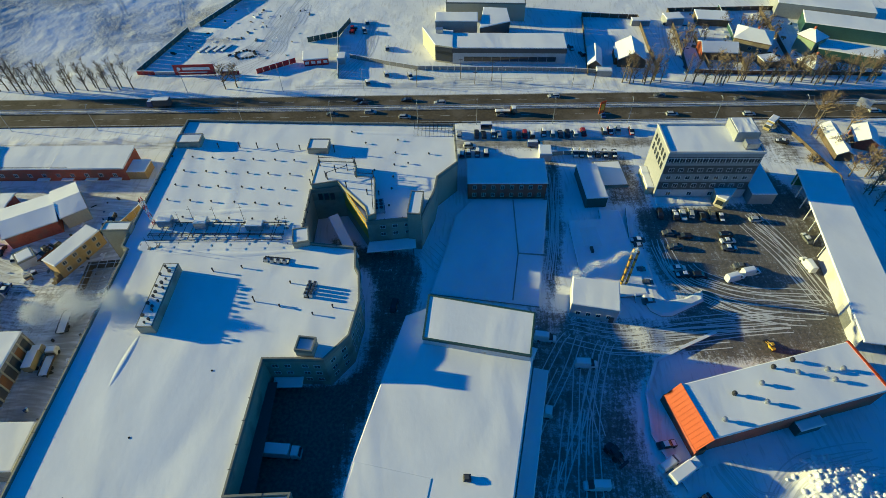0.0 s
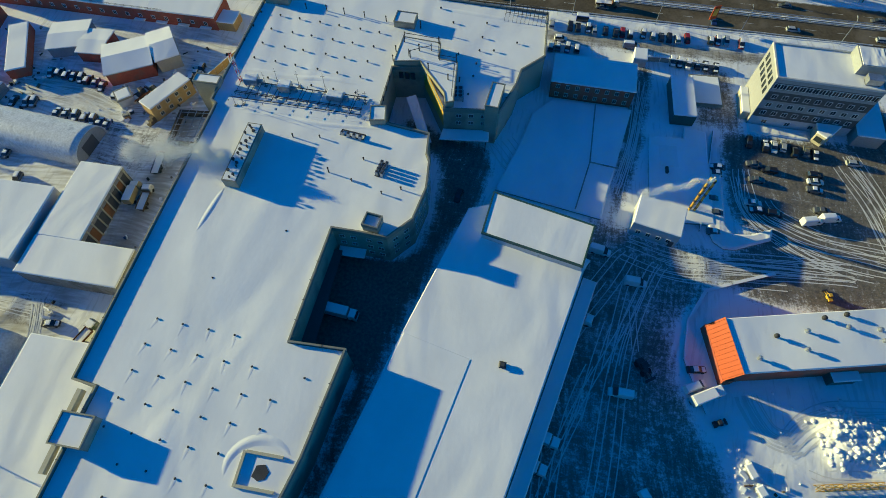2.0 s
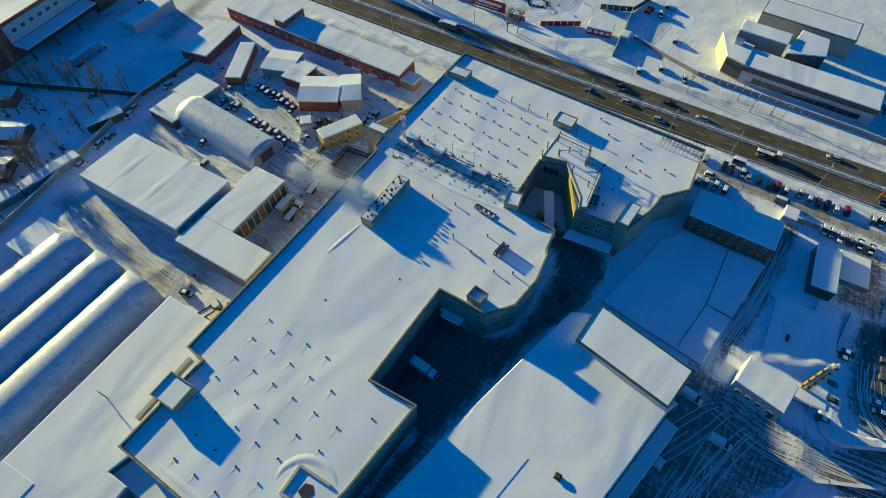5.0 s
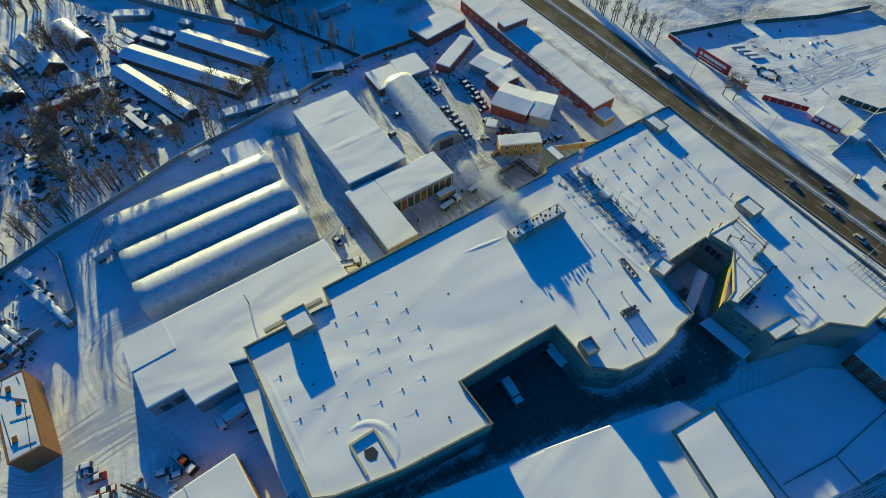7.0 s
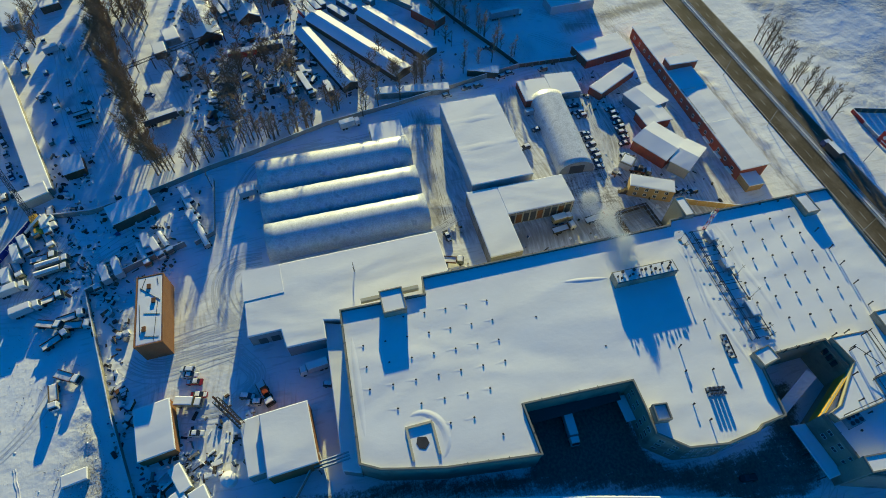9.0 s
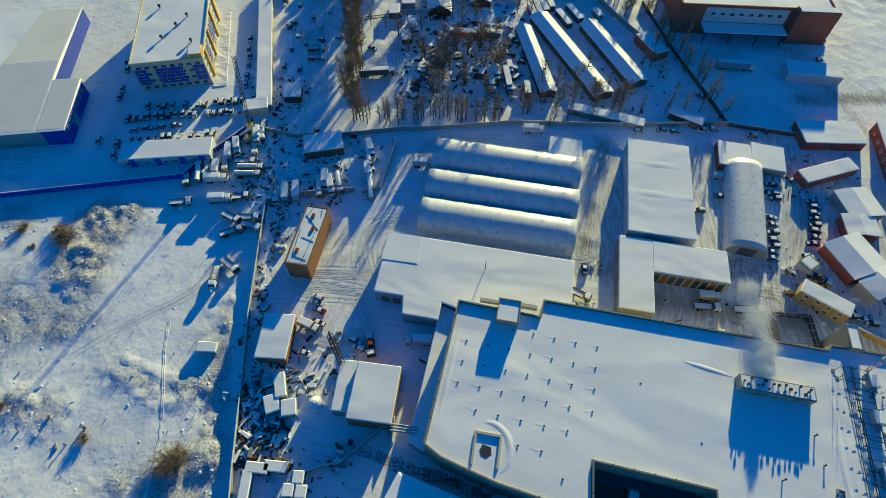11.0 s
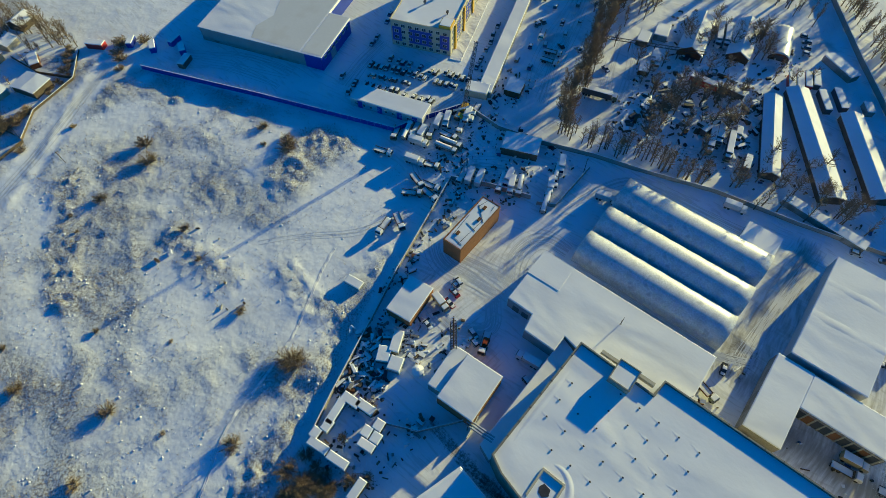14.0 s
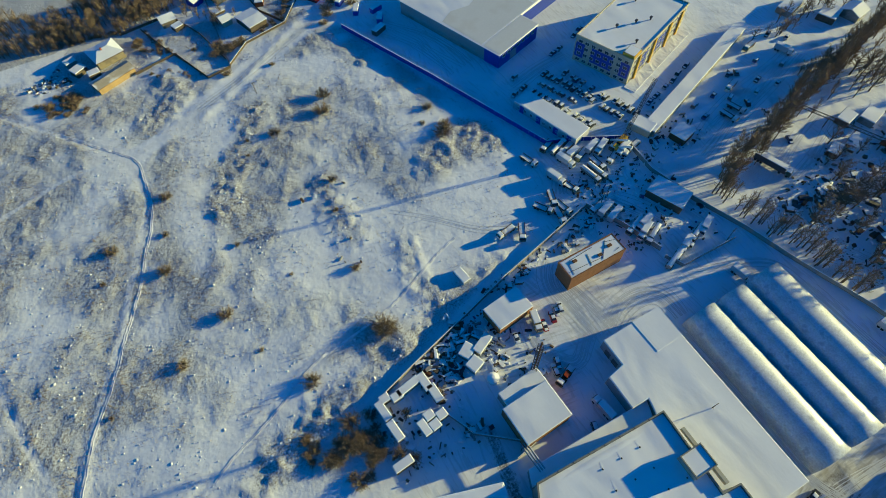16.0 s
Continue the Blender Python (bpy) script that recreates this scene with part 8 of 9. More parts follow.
for pts in ([(100, 197), (104, 222), (107, 250)], [(110, 200), (112, 226)], [(124, 196), (126, 212)], [(143, 195), (147, 222), (150, 250)], [(159, 194), (164, 212)], [(107, 250), (150, 250), (190, 248)]):
    panel_fence("board_fence", pts, 2.0, WOOD, "dark board fence between the gardens", 4.0, False, WOOD)
panel_fence("board_fence", [(122, 165), (126, 150), (130, 132), (124, 112)], 1.3, WOOD, "dark board fence beside the houses", 4.0, False, WOOD)
panel_fence("concrete_fence", [(-330, -14), (-311.4, -2.9), (-277.2, 19.2), (-249.4, 38.4), (-232, 52)], 2.8, CONCRETE, "tall concrete wall behind the far yards", 5.0, True)
panel_fence("board_fence", [(-20.5, -230), (-22, -252), (-24, -275), (-26, -296)], 1.5, WOOD, "dark board fence between two gardens", 4.0, False, WOOD)
panel_fence("board_fence", [(-53.9, -246.5), (-46, -262), (-44, -282)], 1.5, WOOD, "dark board fence behind a garden house", 4.0, False, WOOD)
# big red hoarding and the wordless red fence bars
ho = thing("billboard", -100.0, 202.3, 0.5, "large red hoarding with white bars", "billboard")
part("board", Geo().box(-8.3, 8.3, -0.15, 0.15, 0.6, 5.0), RED_PAINT, ho)
part("emblem", Geo().tube((-6.2, -0.16, 3.3), (-6.2, -0.2, 3.3), 0.75, 0.75, 14), WHITE_PAINT, ho)
part("text_bar", Geo().box(-4.8, 6.4, -0.2, -0.16, 2.7, 3.9), WHITE_PAINT, ho)
part("text_bar", Geo().box(-6.8, 5.0, -0.2, -0.16, 1.5, 1.9), WHITE_PAINT, ho)
for k in range(6):
    part("leg", Geo().box(-7.6 + k * 3, -7.4 + k * 3, 0.1, 0.3, -0.3, 5.0), STEEL, ho)
bt = thing("kiosk", -51.6, 210.0, 8, "red and white kiosk with a snowy roof", "kiosk")
part("wall", Geo().box(-5, 5, -1.4, 1.6, -0.2, 2.8), RED_PAINT, bt)
part("roof", Geo().box(-5.3, 5.3, -1.8, 6.0, 2.8, 3.0), PANEL_WHITE, bt)
part("snow", Geo().pillow([(-5.3, -1.8), (5.3, -1.8), (5.3, 6.0), (-5.3, 6.0)], 3.0, 3.2, 0.2), SNOW, bt)
for x in (-3.8, -1.2, 1.2, 3.8):
    part("text_bar", Geo().box(x - 0.8, x + 0.8, -1.46, -1.4, 0.8, 2.0), WHITE_PAINT, bt)
part("pillar", Geo().box(-4.9, -4.7, 5.6, 5.8, -0.2, 2.8).box(4.7, 4.9, 5.6, 5.8, -0.2, 2.8), WHITE_PAINT, bt)
flat_building("guard_hut", -41.0, 211.5, 0, 3.2, 5.0, 2.7, PANEL_WHITE, "small white hut with snow on its roof", parapet=0)


def guard_rail(off, side, x0, x1, z=0.35):
    ob = thing("guardrail", (x0 + x1) / 2, road_y((x0 + x1) / 2) + off, -0.69, "steel guardrail along the road", "guardrail", "guardrails", z=z)
    h = (x1 - x0) / 2
    part("rail", Geo().box(-h, h, -0.04, 0.04, 0.5, 0.82), ZINC, ob)
    stud = Geo().box(-0.07, 0.07, 0.04, 0.16, -0.3, 0.75).mesh("post", ZINC)
    for k in range(int((x1 - x0) / 4)):
        part("post", stud, None, ob, at=pose(-h + 2 + k * 4, 0, 0))


guard_rail(-1.1, 1, -330, 200)
guard_rail(0.7, 1, -330, 200)
guard_rail(-9.9, 1, 8, 110, 0.1)


def street_lamp(x, y, arm, h=10.5):
    ob = thing("street_lamp", x, y, 0, "tall grey street lamp at the roadside", "street lamp", "street lamps")
    part("pole", Geo().tube((0, 0, -0.2), (0, 0, h), 0.13, 0.07, 8), ZINC, ob)
    part("arm", Geo().tube((0, 0, h), (0, arm, h + 0.5), 0.06, 0.05, 6), ZINC, ob)
    part("lamp_head", Geo().box(-0.15, 0.15, arm - 0.2, arm + 0.7, h + 0.4, h + 0.58), PANEL_GREY, ob)


for k, x in enumerate((-158, -126, -72, -39.4, -8.3, 13.1, 40.9, 68.3, 99.7, 130)):
    street_lamp(x, 165.0 - 0.01 * x, 1.1, 9.5)
for x in (-100, -62, -30, 24, 52, 110, 150):
    street_lamp(x, 188.6 - 0.012 * x, -1.1, 9.5)
for x, y, h in ((8.4, 196.1, 9), (20.8, 193.8, 9), (13.9, 191.7, 6), (-9.1, 190.8, 8), (-96.2, -1.1, 4), (-146, -43, 9), (-118, -79, 8), (-205, 60, 8), (-182, -64, 8), (-25, -205, 7), (60, 186.8, 8)):
    p = thing("utility_pole", x, y, 0, "plain wooden utility pole in the snow", "pole", "utility poles", z=6.2 if (x, y) == (-96.2, -1.1) else 0)
    part("pole", Geo().tube((0, 0, -0.3), (0.1, 0, h), 0.14, 0.1, 6), WOOD, p)
    part("crossarm", Geo().box(-0.9, 0.9, -0.06, 0.06, h - 0.7, h - 0.55), WOOD, p)
fl = thing("advert_pylon", 58.2, 165.6, 25, "slim orange advertising flag on a pole", "advert pylon")
part("pole", Geo().tube((0, 0, -0.3), (0, 0, 8.5), 0.1, 0.08, 6), STEEL, fl)
part("panel", Geo().box(-1.2, 1.2, -0.12, 0.12, 3.6, 8.6), ORANGE, fl)
part("panel_face", Geo().box(-0.8, 0.8, -0.16, 0.16, 5.0, 7.6), YELLOW, fl)
sg = thing("road_sign", 151.4, 164.2, -30, "square pale advertising board on a post", "sign")
part("post", Geo().tube((0, 0, -0.3), (0, 0, 5), 0.12, 0.12, 6), STEEL, sg)
part("board", Geo().box(-2.2, 2.2, -0.15, 0.15, 5, 8.5), PANEL_WHITE, sg)
bs = thing("bus_shelter", 16.5, 162.6, -1, "small blue bus shelter beside the road", "bus shelter")
part("roof", Geo().box(-2, 2, -0.9, 0.9, 2.3, 2.45), BLUE, bs)
part("back", Geo().box(-2, 2, -0.9, -0.8, 0, 2.3), GLASS, bs)
part("side", Geo().box(-2, -1.9, -0.9, 0.9, 0, 2.3).box(1.9, 2, -0.9, 0.9, 0, 2.3), BLUE, bs)
part("snow", Geo().pillow([(-2, -0.9), (2, -0.9), (2, 0.9), (-2, 0.9)], 2.45, 2.6, 0.15), SNOW, bs)


# ---- heaps, machines and small things ----
rng = random.Random(77)


def heap_thing(name, x, y, rz, label, pieces, mats, size, spread, category="scrap"):
    """A pile: separate pieces of scrap, each with its own snow."""
    ob = thing(name, x, y, rz, label, category, "scrap piles")
    for k in range(pieces):
        L, W, H = (rng.uniform(*s) for s in size)
        px_, py_ = rng.uniform(-spread, spread), rng.uniform(-spread, spread)
        m = pose(px_, py_, 0, 0, 0, rng.uniform(0, 180))
        b = part("piece", Geo().box(-L / 2, L / 2, -W / 2, W / 2, -0.1, H), rng.choice(mats), ob, at=m)
        if rng.random() < 0.45:
            part("piece_snow", Geo().pillow([(-L / 2, -W / 2), (L / 2, -W / 2), (L / 2, W / 2), (-L / 2, W / 2)], H, H + 0.18, 0.12), SNOW, b)
    return ob


SCRAP = (RUST, STEEL, WOOD, CONCRETE, SNOW_ROUGH, SNOW_ROUGH)
for x, y in ((-46, -63.2), (-47.3, -60.3), (-48.7, -57.5), (-43.2, -60.4), (-44.4, -58.4), (-40.3, -58.4), (-37, -59.6), (-37, -55.5), (-38.8, -53.8), (-34.4, -56.9), (-35.1, -53.2), (-36.2, -51.2), (-38, -50.2), (-32, -57.6), (-31, -54.8), (-32.8, -53.1), (-33.4, -50.1), (-35.1, -49.1), (-29.2, -56.5), (-29.1, -53.3)):
    heap_thing("scrap_pile", x, y, rng.uniform(0, 90), "scrap metal and timber under patches of snow", 6, SCRAP, ((1.2, 3.6), (0.4, 1.2), (0.4, 1.6)), 1.6)
for x, y in ((-53.5, -45.5), (-50, -44.5), (-61, -37), (-108, -74), (-104, -73), (-99, -71), (-94, -70), (-78, -69), (-73, -67.5), (-68, -66), (-146, -72), (-143, -78), (-135, -62), (-150, -88), (-155, -92), (-37, -31), (-33, -33), (-30, -30), (-95, 26.8), (-91, 29), (-117, 97), (-44, -66), (-104, -62), (-150, -60)):
    heap_thing("scrap_pile", x, y, rng.uniform(0, 90), "scattered crates and scrap under snow", 5, SCRAP, ((0.8, 2.8), (0.5, 1.4), (0.3, 1.2)), 1.8)
# the breaker yard between the trees
for x, y in ((-204.2, -28.2), (-223.7, -6), (-231.6, -22.4), (-178.1, -41.4), (-198.7, -17.3), (-229.5, -27.9), (-189.8, -24.7), (-188.5, -37.9), (-217.7, -40), (-201.6, -3.4), (-196.6, -10.2), (-209, -11.4), (-225.9, -31.9), (-191.5, -12.3), (-206.7, -41.1), (-216, -35.6), (-215.1, -8.6), (-220, -5.1), (-179.2, -42.5), (-209.3, -22.9), (-230.6, -25.9), (-177.6, -40), (-196.2, -39.5), (-197.3, -4.7), (-219.8, -44.6), (-227, -20.7), (-231, -41.2), (-202.2, -3.6), (-206.8, -27.1), (-193.7, -40.8), (-197.2, -37.2), (-195.5, -1.9), (-228.7, -20), (-195.6, -38.3), (-215.9, -0.2), (-172.1, -39.5), (-189.7, -2.2), (-217.8, -17.5), (-229.4, -28.5), (-191.6, -18.4), (-185.5, -41.1), (-211.2, -6.1), (-197, -24.7), (-207.9, -0.6), (-197.5, -44.2)):
    heap_thing("scrap_pile", x, y, rng.uniform(0, 90), "dismantled vehicles and scrap under snow", 3, SCRAP, ((1.4, 4.2), (1.0, 1.9), (0.5, 1.5)), 2.2)
# containers and huts of the breaker yard
for x, y, a, L, W, h in ((-27.2, -51.3, 95, 6, 2.6, 2.4), (-28.4, -46.6, 95, 6, 2.6, 2.4), (-22.0, -52.6, 10, 8, 2.5, 2.4), (-49.5, -53.0, 25, 7, 3, 2.6), (-44, -53.4, 30, 5, 4, 2.4), (-43.8, -48.4, 20, 4.5, 4, 2.6), (-14, -52.8, 5, 3, 2.6, 2.4),
                         (-17.6, -51.6, 5, 3.4, 2.6, 2.4), (-12.0, -49.6, 98, 6.5, 2.4, 2.4), (-12.6, -42.5, 98, 6.5, 2.4, 2.4), (-10.4, -33.0, 5, 6, 2.5, 2.6), (-27.0, -40, 8, 3, 2.8, 2.2), (-23.5, -41.6, 8, 3, 2.8, 2.2), (-23.8, -38.2, 8, 3, 2.8, 2.2), (-20.6, -39.0, 98, 5, 2.4, 2.2), (-56.8, -78.6, 98, 6, 3.0, 1.4)):
    flat_building("storage_hut", x, y, a, L, W, h, rng.choice((WOOD, RUST, CONCRETE, PANEL_GREY)), "small storage hut buried under snow", "hut", parapet=0, snow=0.35, group="huts in the breaker yard")


def loader(x, y, rz, mat, label):
    ob = thing("wheel_loader", x, y, rz, label, "loader")
    part("body", loft([(-2.2, 0.9, 0.7, 1.7, 0.8), (-0.4, 1.0, 0.7, 1.8, 0.9), (1.3, 0.7, 0.7, 1.3, 0.6)]), mat, ob)
    part("cab", loft([(-0.8, 0.75, 1.7, 2.9, 0.65), (0.5, 0.75, 1.6, 2.9, 0.65)]), GLASS, ob)
    part("cab_roof", Geo().pillow([(-0.9, -0.75), (0.6, -0.75), (0.6, 0.75), (-0.9, 0.75)], 2.9, 3.1, 0.15), mat, ob)
    part("boom", Geo().tube((1.0, -0.5, 1.3), (2.8, -0.5, 0.7), 0.12, 0.1, 5).tube((1.0, 0.5, 1.3), (2.8, 0.5, 0.7), 0.12, 0.1, 5), mat, ob)
    part("bucket", Geo().extrude([(-1.2, 0.15), (1.2, 0.15), (1.2, 0.9), (-1.2, 0.9)], 2.7, 3.3), STEEL, ob)
    for sx in (-1.4, 1.1):
        for sy in (-1, 1):
            part("wheel", Geo().tube((sx, sy * 0.75, 0.65), (sx, sy * 1.15, 0.65), 0.65, 0.65, 12), RUBBER, ob)
    return ob


loader(36.5, 44.0, -55, STEEL, "dark wheel loader in the east yard")
loader(81.5, 70.0, 105, YELLOW, "yellow wheel loader beside the brick hall").scale = (0.6, 0.6, 0.6)
loader(52.9, 34.2, 25, STEEL, "small dark digger in the snow").scale = (0.6, 0.6, 0.6)
loader(-66.4, -31.0, 20, ORANGE, "orange tractor beside parked cars")
loader(-116.1, 106.2, 60, STEEL, "snow-dusted tractor by the cabin")
loader(68.6, 18.0, 60, GREEN, "green tractor on the snow bank").scale = (0.7, 0.7, 0.7)
for x, y, a, L, W in ((58.9, 25.2, -62, 2.8, 1.5), (60.6, 21.5, -60, 2.0, 1.6), (71.2, 15.8, 28, 4.2, 2.2)):
    flat_building("storage_hut", x, y, a, L, W, 1.2, PANEL_GREY, "small site hut under snow on the bank", "hut", parapet=0, group="site huts on the bank")
dr = thing("cable_drum", 72.9, 20.6, 0, "dark round drum capped with snow", "drum")
part("rim", Geo().ring([(1.5 * math.cos(q * math.tau / 16), 1.5 * math.sin(q * math.tau / 16)) for q in range(16)], 0.35, -0.1, 1.1), STEEL, dr)
part("snow", Geo().tube((0, 0, -0.1), (0, 0, 0.9), 1.2, 1.1, 16), SNOW, dr)
sb2 = thing("board_stack", 79.2, 20.4, -38, "stack of boards under a slab of snow", "board stack")
part("boards", Geo().box(-2.2, 2.2, -1.0, 1.0, -0.1, 0.4), WOOD_YELLOW, sb2)
part("snow", Geo().pillow([(-2.3, -1.1), (2.3, -1.1), (2.3, 1.1), (-2.3, 1.1)], 0.4, 0.65, 0.25), SNOW, sb2)
bm2 = thing("crane_boom", 79, 25.6, 12, "yellow lattice crane boom lying on snow", "crane boom")
lattice(bm2, "boom_bay", (-7.5, 0, 0.6), (7.5, 0, 0.6), 0.9, (YELLOW,), 8, 0.09)

lm = thing("lattice_mast", -58.2, -37.0, 0, "tall dark lattice mast beside the workshop", "mast")
lattice(lm, "mast_bay", (0, 0, 0), (-0.3, -0.5, 22), 1.6, (STEEL,), 11, 0.09)
part("flue", Geo().tube((0, 0, 0), (-0.3, -0.5, 25), 0.28, 0.25, 10), RUST, lm)
part("footing", Geo().box(-1.3, 1.3, -1.3, 1.3, -0.3, 0.4), CONCRETE, lm)
tc = thing("mobile_crane", -143.5, -99.0, 20, "mobile crane with raised lattice boom", "crane")
part("carrier", Geo().box(-5, 5, -1.25, 1.25, 0.8, 1.6), STEEL, tc)
part("cab", loft([(2.8, 1.2, 1.5, 2.9, 1.1), (4.6, 1.2, 1.5, 2.9, 1.1), (5.0, 1.2, 1.5, 2.2, 1.1)]), YELLOW, tc)
part("house", Geo().box(-3.5, 0.5, -1.2, 1.2, 1.6, 3.0), YELLOW, tc)
lattice(tc, "boom_bay", (-1, 0, 2.6), (-7.5, 2.0, 30), 1.0, (STEEL,), 12, 0.09)
for sx in (-4, -2.6, 2.2, 3.6):
    for sy in (-1, 1):
        part("wheel", BIG_WHEEL, None, tc, at=pose(sx, sy * 1.1, 0.5))
for x, y, a in ((-141.8, -99.9, 108), (-140.6, -96.4, 112)):
    b = thing("boom_truck", x, y, a, "truck with a raised white boom", "truck", "boom trucks")
    part("chassis", Geo().box(-4, 4, -1.2, 1.2, 0.6, 1.2), STEEL, b)
    part("cab", loft([(2.2, 1.2, 0.8, 2.6, 1.1), (3.6, 1.2, 0.8, 2.6, 1.1), (4.0, 1.1, 0.8, 1.8, 1.0)]), DARKS[3], b)
    part("boom", Geo().tube((-2.5, 0, 1.4), (4.5, 0.4, 5.6), 0.5, 0.35, 6), WHITE_PAINT, b)
    for sx in (-2.6, 2.8):
        for sy in (-1, 1):
            part("wheel", BIG_WHEEL, None, b, at=pose(sx, sy * 1.05, 0.5))

# overhead pipe gantry across the breaker yard
pg = thing("pipe_gantry", -225, -54.8, 113.3, "dark steel pipe gantry on posts across a yard", "pipe gantry")
lattice(pg, "gantry_bay", (-21.5, 0, 5.2), (21.5, 0, 5.2), 1.1, (STEEL,), 10, 0.08)
for x in (-21, -10.5, 0, 10.5, 21):
    part("post", Geo().box(x - 0.15, x + 0.15, -0.5, -0.3, -0.3, 4.8).box(x - 0.15, x + 0.15, 0.3, 0.5, -0.3, 4.8), RUST, pg)
# pipe bridge from the workshop, dish drums, pallets
pb = thing("pipe_bridge", -43.5, -16.5, 94, "pale insulated pipes on trestles", "pipes")
for y in (-0.8, 0, 0.8):
    part("pipe_run", Geo().tube((-4, y, 4.2), (5, y, 4.2), 0.28, 0.28, 8), ZINC, pb)
for x in (-3, 3.5):
    part("trestle", Geo().box(x - 0.1, x + 0.1, -1.2, -1.0, -0.3, 4.0).box(x - 0.1, x + 0.1, 1.0, 1.2, -0.3, 4.0).box(x - 0.1, x + 0.1, -1.2, 1.2, 3.85, 4.0), STEEL, pb)
tk = thing("round_tank", -46.5, -41.6, 0, "small round snow-covered tank", "tank")
part("shell", Geo().tube((0, 0, -0.2), (0, 0, 2.4), 1.8, 1.8, 20), WHITE_PAINT, tk)
part("roof", Geo().tube((0, 0, 2.4), (0, 0, 3.1), 1.9, 0.5, 20), SNOW, tk)

# low snow-capped tussocks of the waste ground
rs = np.random.default_rng(17)
lump = [(math.cos(k * math.tau / 6), math.sin(k * math.tau / 6), -0.1) for k in range(6)] + [(0.6 * math.cos(k * math.tau / 6 + 0.4), 0.6 * math.sin(k * math.tau / 6 + 0.4), 0.75) for k in range(6)] + [(0.05, 0.05, 1.0)]
lf = [(k, (k + 1) % 6, 6 + (k + 1) % 6, 6 + k) for k in range(6)] + [(6 + k, 6 + (k + 1) % 6, 12) for k in range(6)]
gl = Geo()
count = 0
fine = value_noise(9, 44)
while count < 7000:
    xs, ys = rs.uniform(-112, 165, 3000), rs.uniform(-268, -52, 3000)
    iy, ix = cell(xs, ys)
    keep = rs.random(3000) < rough[iy, ix] * field[iy, ix] * np.clip(fine[iy, ix] + 0.45 + 1.2 * np.clip(ridge[iy, ix], 0, 1), 0.06, 1) * (1 - np.clip(footpath[iy, ix] * 4, 0, 1))
    for x, y, z in zip(xs[keep], ys[keep], height[iy, ix][keep]):
        s, h = 0.2 + 0.6 * rs.random() ** 3, 0.05 + 0.26 * rs.random() ** 3
        a = rs.uniform(0, 6.28)
        c, n = math.cos(a) * s, math.sin(a) * s
        gl.add([(x + c * p - n * q * 0.8, y + n * p + c * q * 0.8, z + h * r - 0.05) for p, q, r in lump], lf)
        count += 1
gm2 = bpy.data.meshes.new("tussocks")
gm2.from_pydata(gl.v, [], gl.f)
gm2.materials.append(SNOW_ROUGH)
gm2.polygons.foreach_set("use_smooth", [True] * len(gm2.polygons))
tagged(new("tussocks", gm2), "small snow-capped tussocks on waste ground", "tussocks", kind="stuff")


# small junk lying about the yards: boards, drums, crates, frames and lumps of ploughed snow
def litter_material():
    m = bpy.data.materials.new("yard_junk")
    m.use_nodes = True
    t = m.node_tree
    b = t.nodes["Principled BSDF"]
    b.inputs["Roughness"].default_value = 0.8
    isl = t.nodes.new("ShaderNodeNewGeometry").outputs["Random Per Island"]
    ramp = t.nodes.new("ShaderNodeValToRGB")
    ramp.color_ramp.interpolation = "CONSTANT"
    tones = ((0.0, (0.03, 0.03, 0.032)), (0.16, (0.10, 0.06, 0.035)), (0.28, (0.16, 0.13, 0.09)), (0.38, (0.24, 0.23, 0.21)), (0.47, (0.8, 0.8, 0.81)), (0.95, (0.05, 0.09, 0.2)))
    ramp.color_ramp.elements[0].color = (*tones[0][1], 1)
    ramp.color_ramp.elements[1].position, ramp.color_ramp.elements[1].color = tones[1][0], (*tones[1][1], 1)
    for p, c in tones[2:]:
        ramp.color_ramp.elements.new(p).color = (*c, 1)
    t.links.new(isl, ramp.inputs[0])
    t.links.new(ramp.outputs[0], b.inputs["Base Color"])
    return m


rs = np.random.default_rng(23)
junk = Geo()
ZONES = [((-152, -104), (-112, -96), (-105, -60), (-150, -44), 520), ((-236, -62), (-172, -48), (-176, 0), (-232, 4), 700), ((-52, -66), (-26, -58), (-24, -46), (-56, -46), 330), ((-66, -70), (-48, -66), (-50, -36), (-70, -40), 120)]
ZONES += [((-128, 98), (-100, 98), (-92, 130), (-128, 128), 60), ((-110, 30), (-92, 30), (-90, 98), (-104, 98), 36), ((-268, -60), (-236, -60), (-236, 0), (-268, 0), 260), ((-34, -46), (-8, -52), (-8, -28), (-36, -26), 140),
         ((-120, -84), (-60, -70), (-60, -66), (-124, -74), 180), ((56, 12), (70, 14), (66, 26), (57, 28), 40)]
ZONES += [((66, -262), (50, -270), (46, -258), (62, -254), 130), ((-176, -112), (-150, -108), (-158, -84), (-180, -84), 170), ((-120, 214), (-60, 214), (-60, 260), (-100, 262), 60),
         ((96, 198), (170, 196), (176, 246), (100, 248), 160), ((-184, 90), (-150, 90), (-150, 130), (-188, 130), 120), ((-200, 0), (-176, 10), (-184, 70), (-222, 62), 160), ((-40, -150), (-18, -150), (-22, -96), (-46, -92), 14)]
for a, b, c, d, n in ZONES:
    for k in range(n):
        u, v = rs.random(), rs.random()
        x = (a[0] * (1 - u) + b[0] * u) * (1 - v) + (d[0] * (1 - u) + c[0] * u) * v
        y = (a[1] * (1 - u) + b[1] * u) * (1 - v) + (d[1] * (1 - u) + c[1] * u) * v
        L, W, h = 0.3 + 2.2 * rs.random() ** 2.2, 0.25 + 0.8 * rs.random() ** 2, 0.2 + 0.8 * rs.random() ** 2
        junk.box(-L / 2, L / 2, -W / 2, W / 2, -0.2, h, pose(x, y, 0, rs.uniform(-8, 8), rs.uniform(-8, 8), rs.uniform(0, 180)))
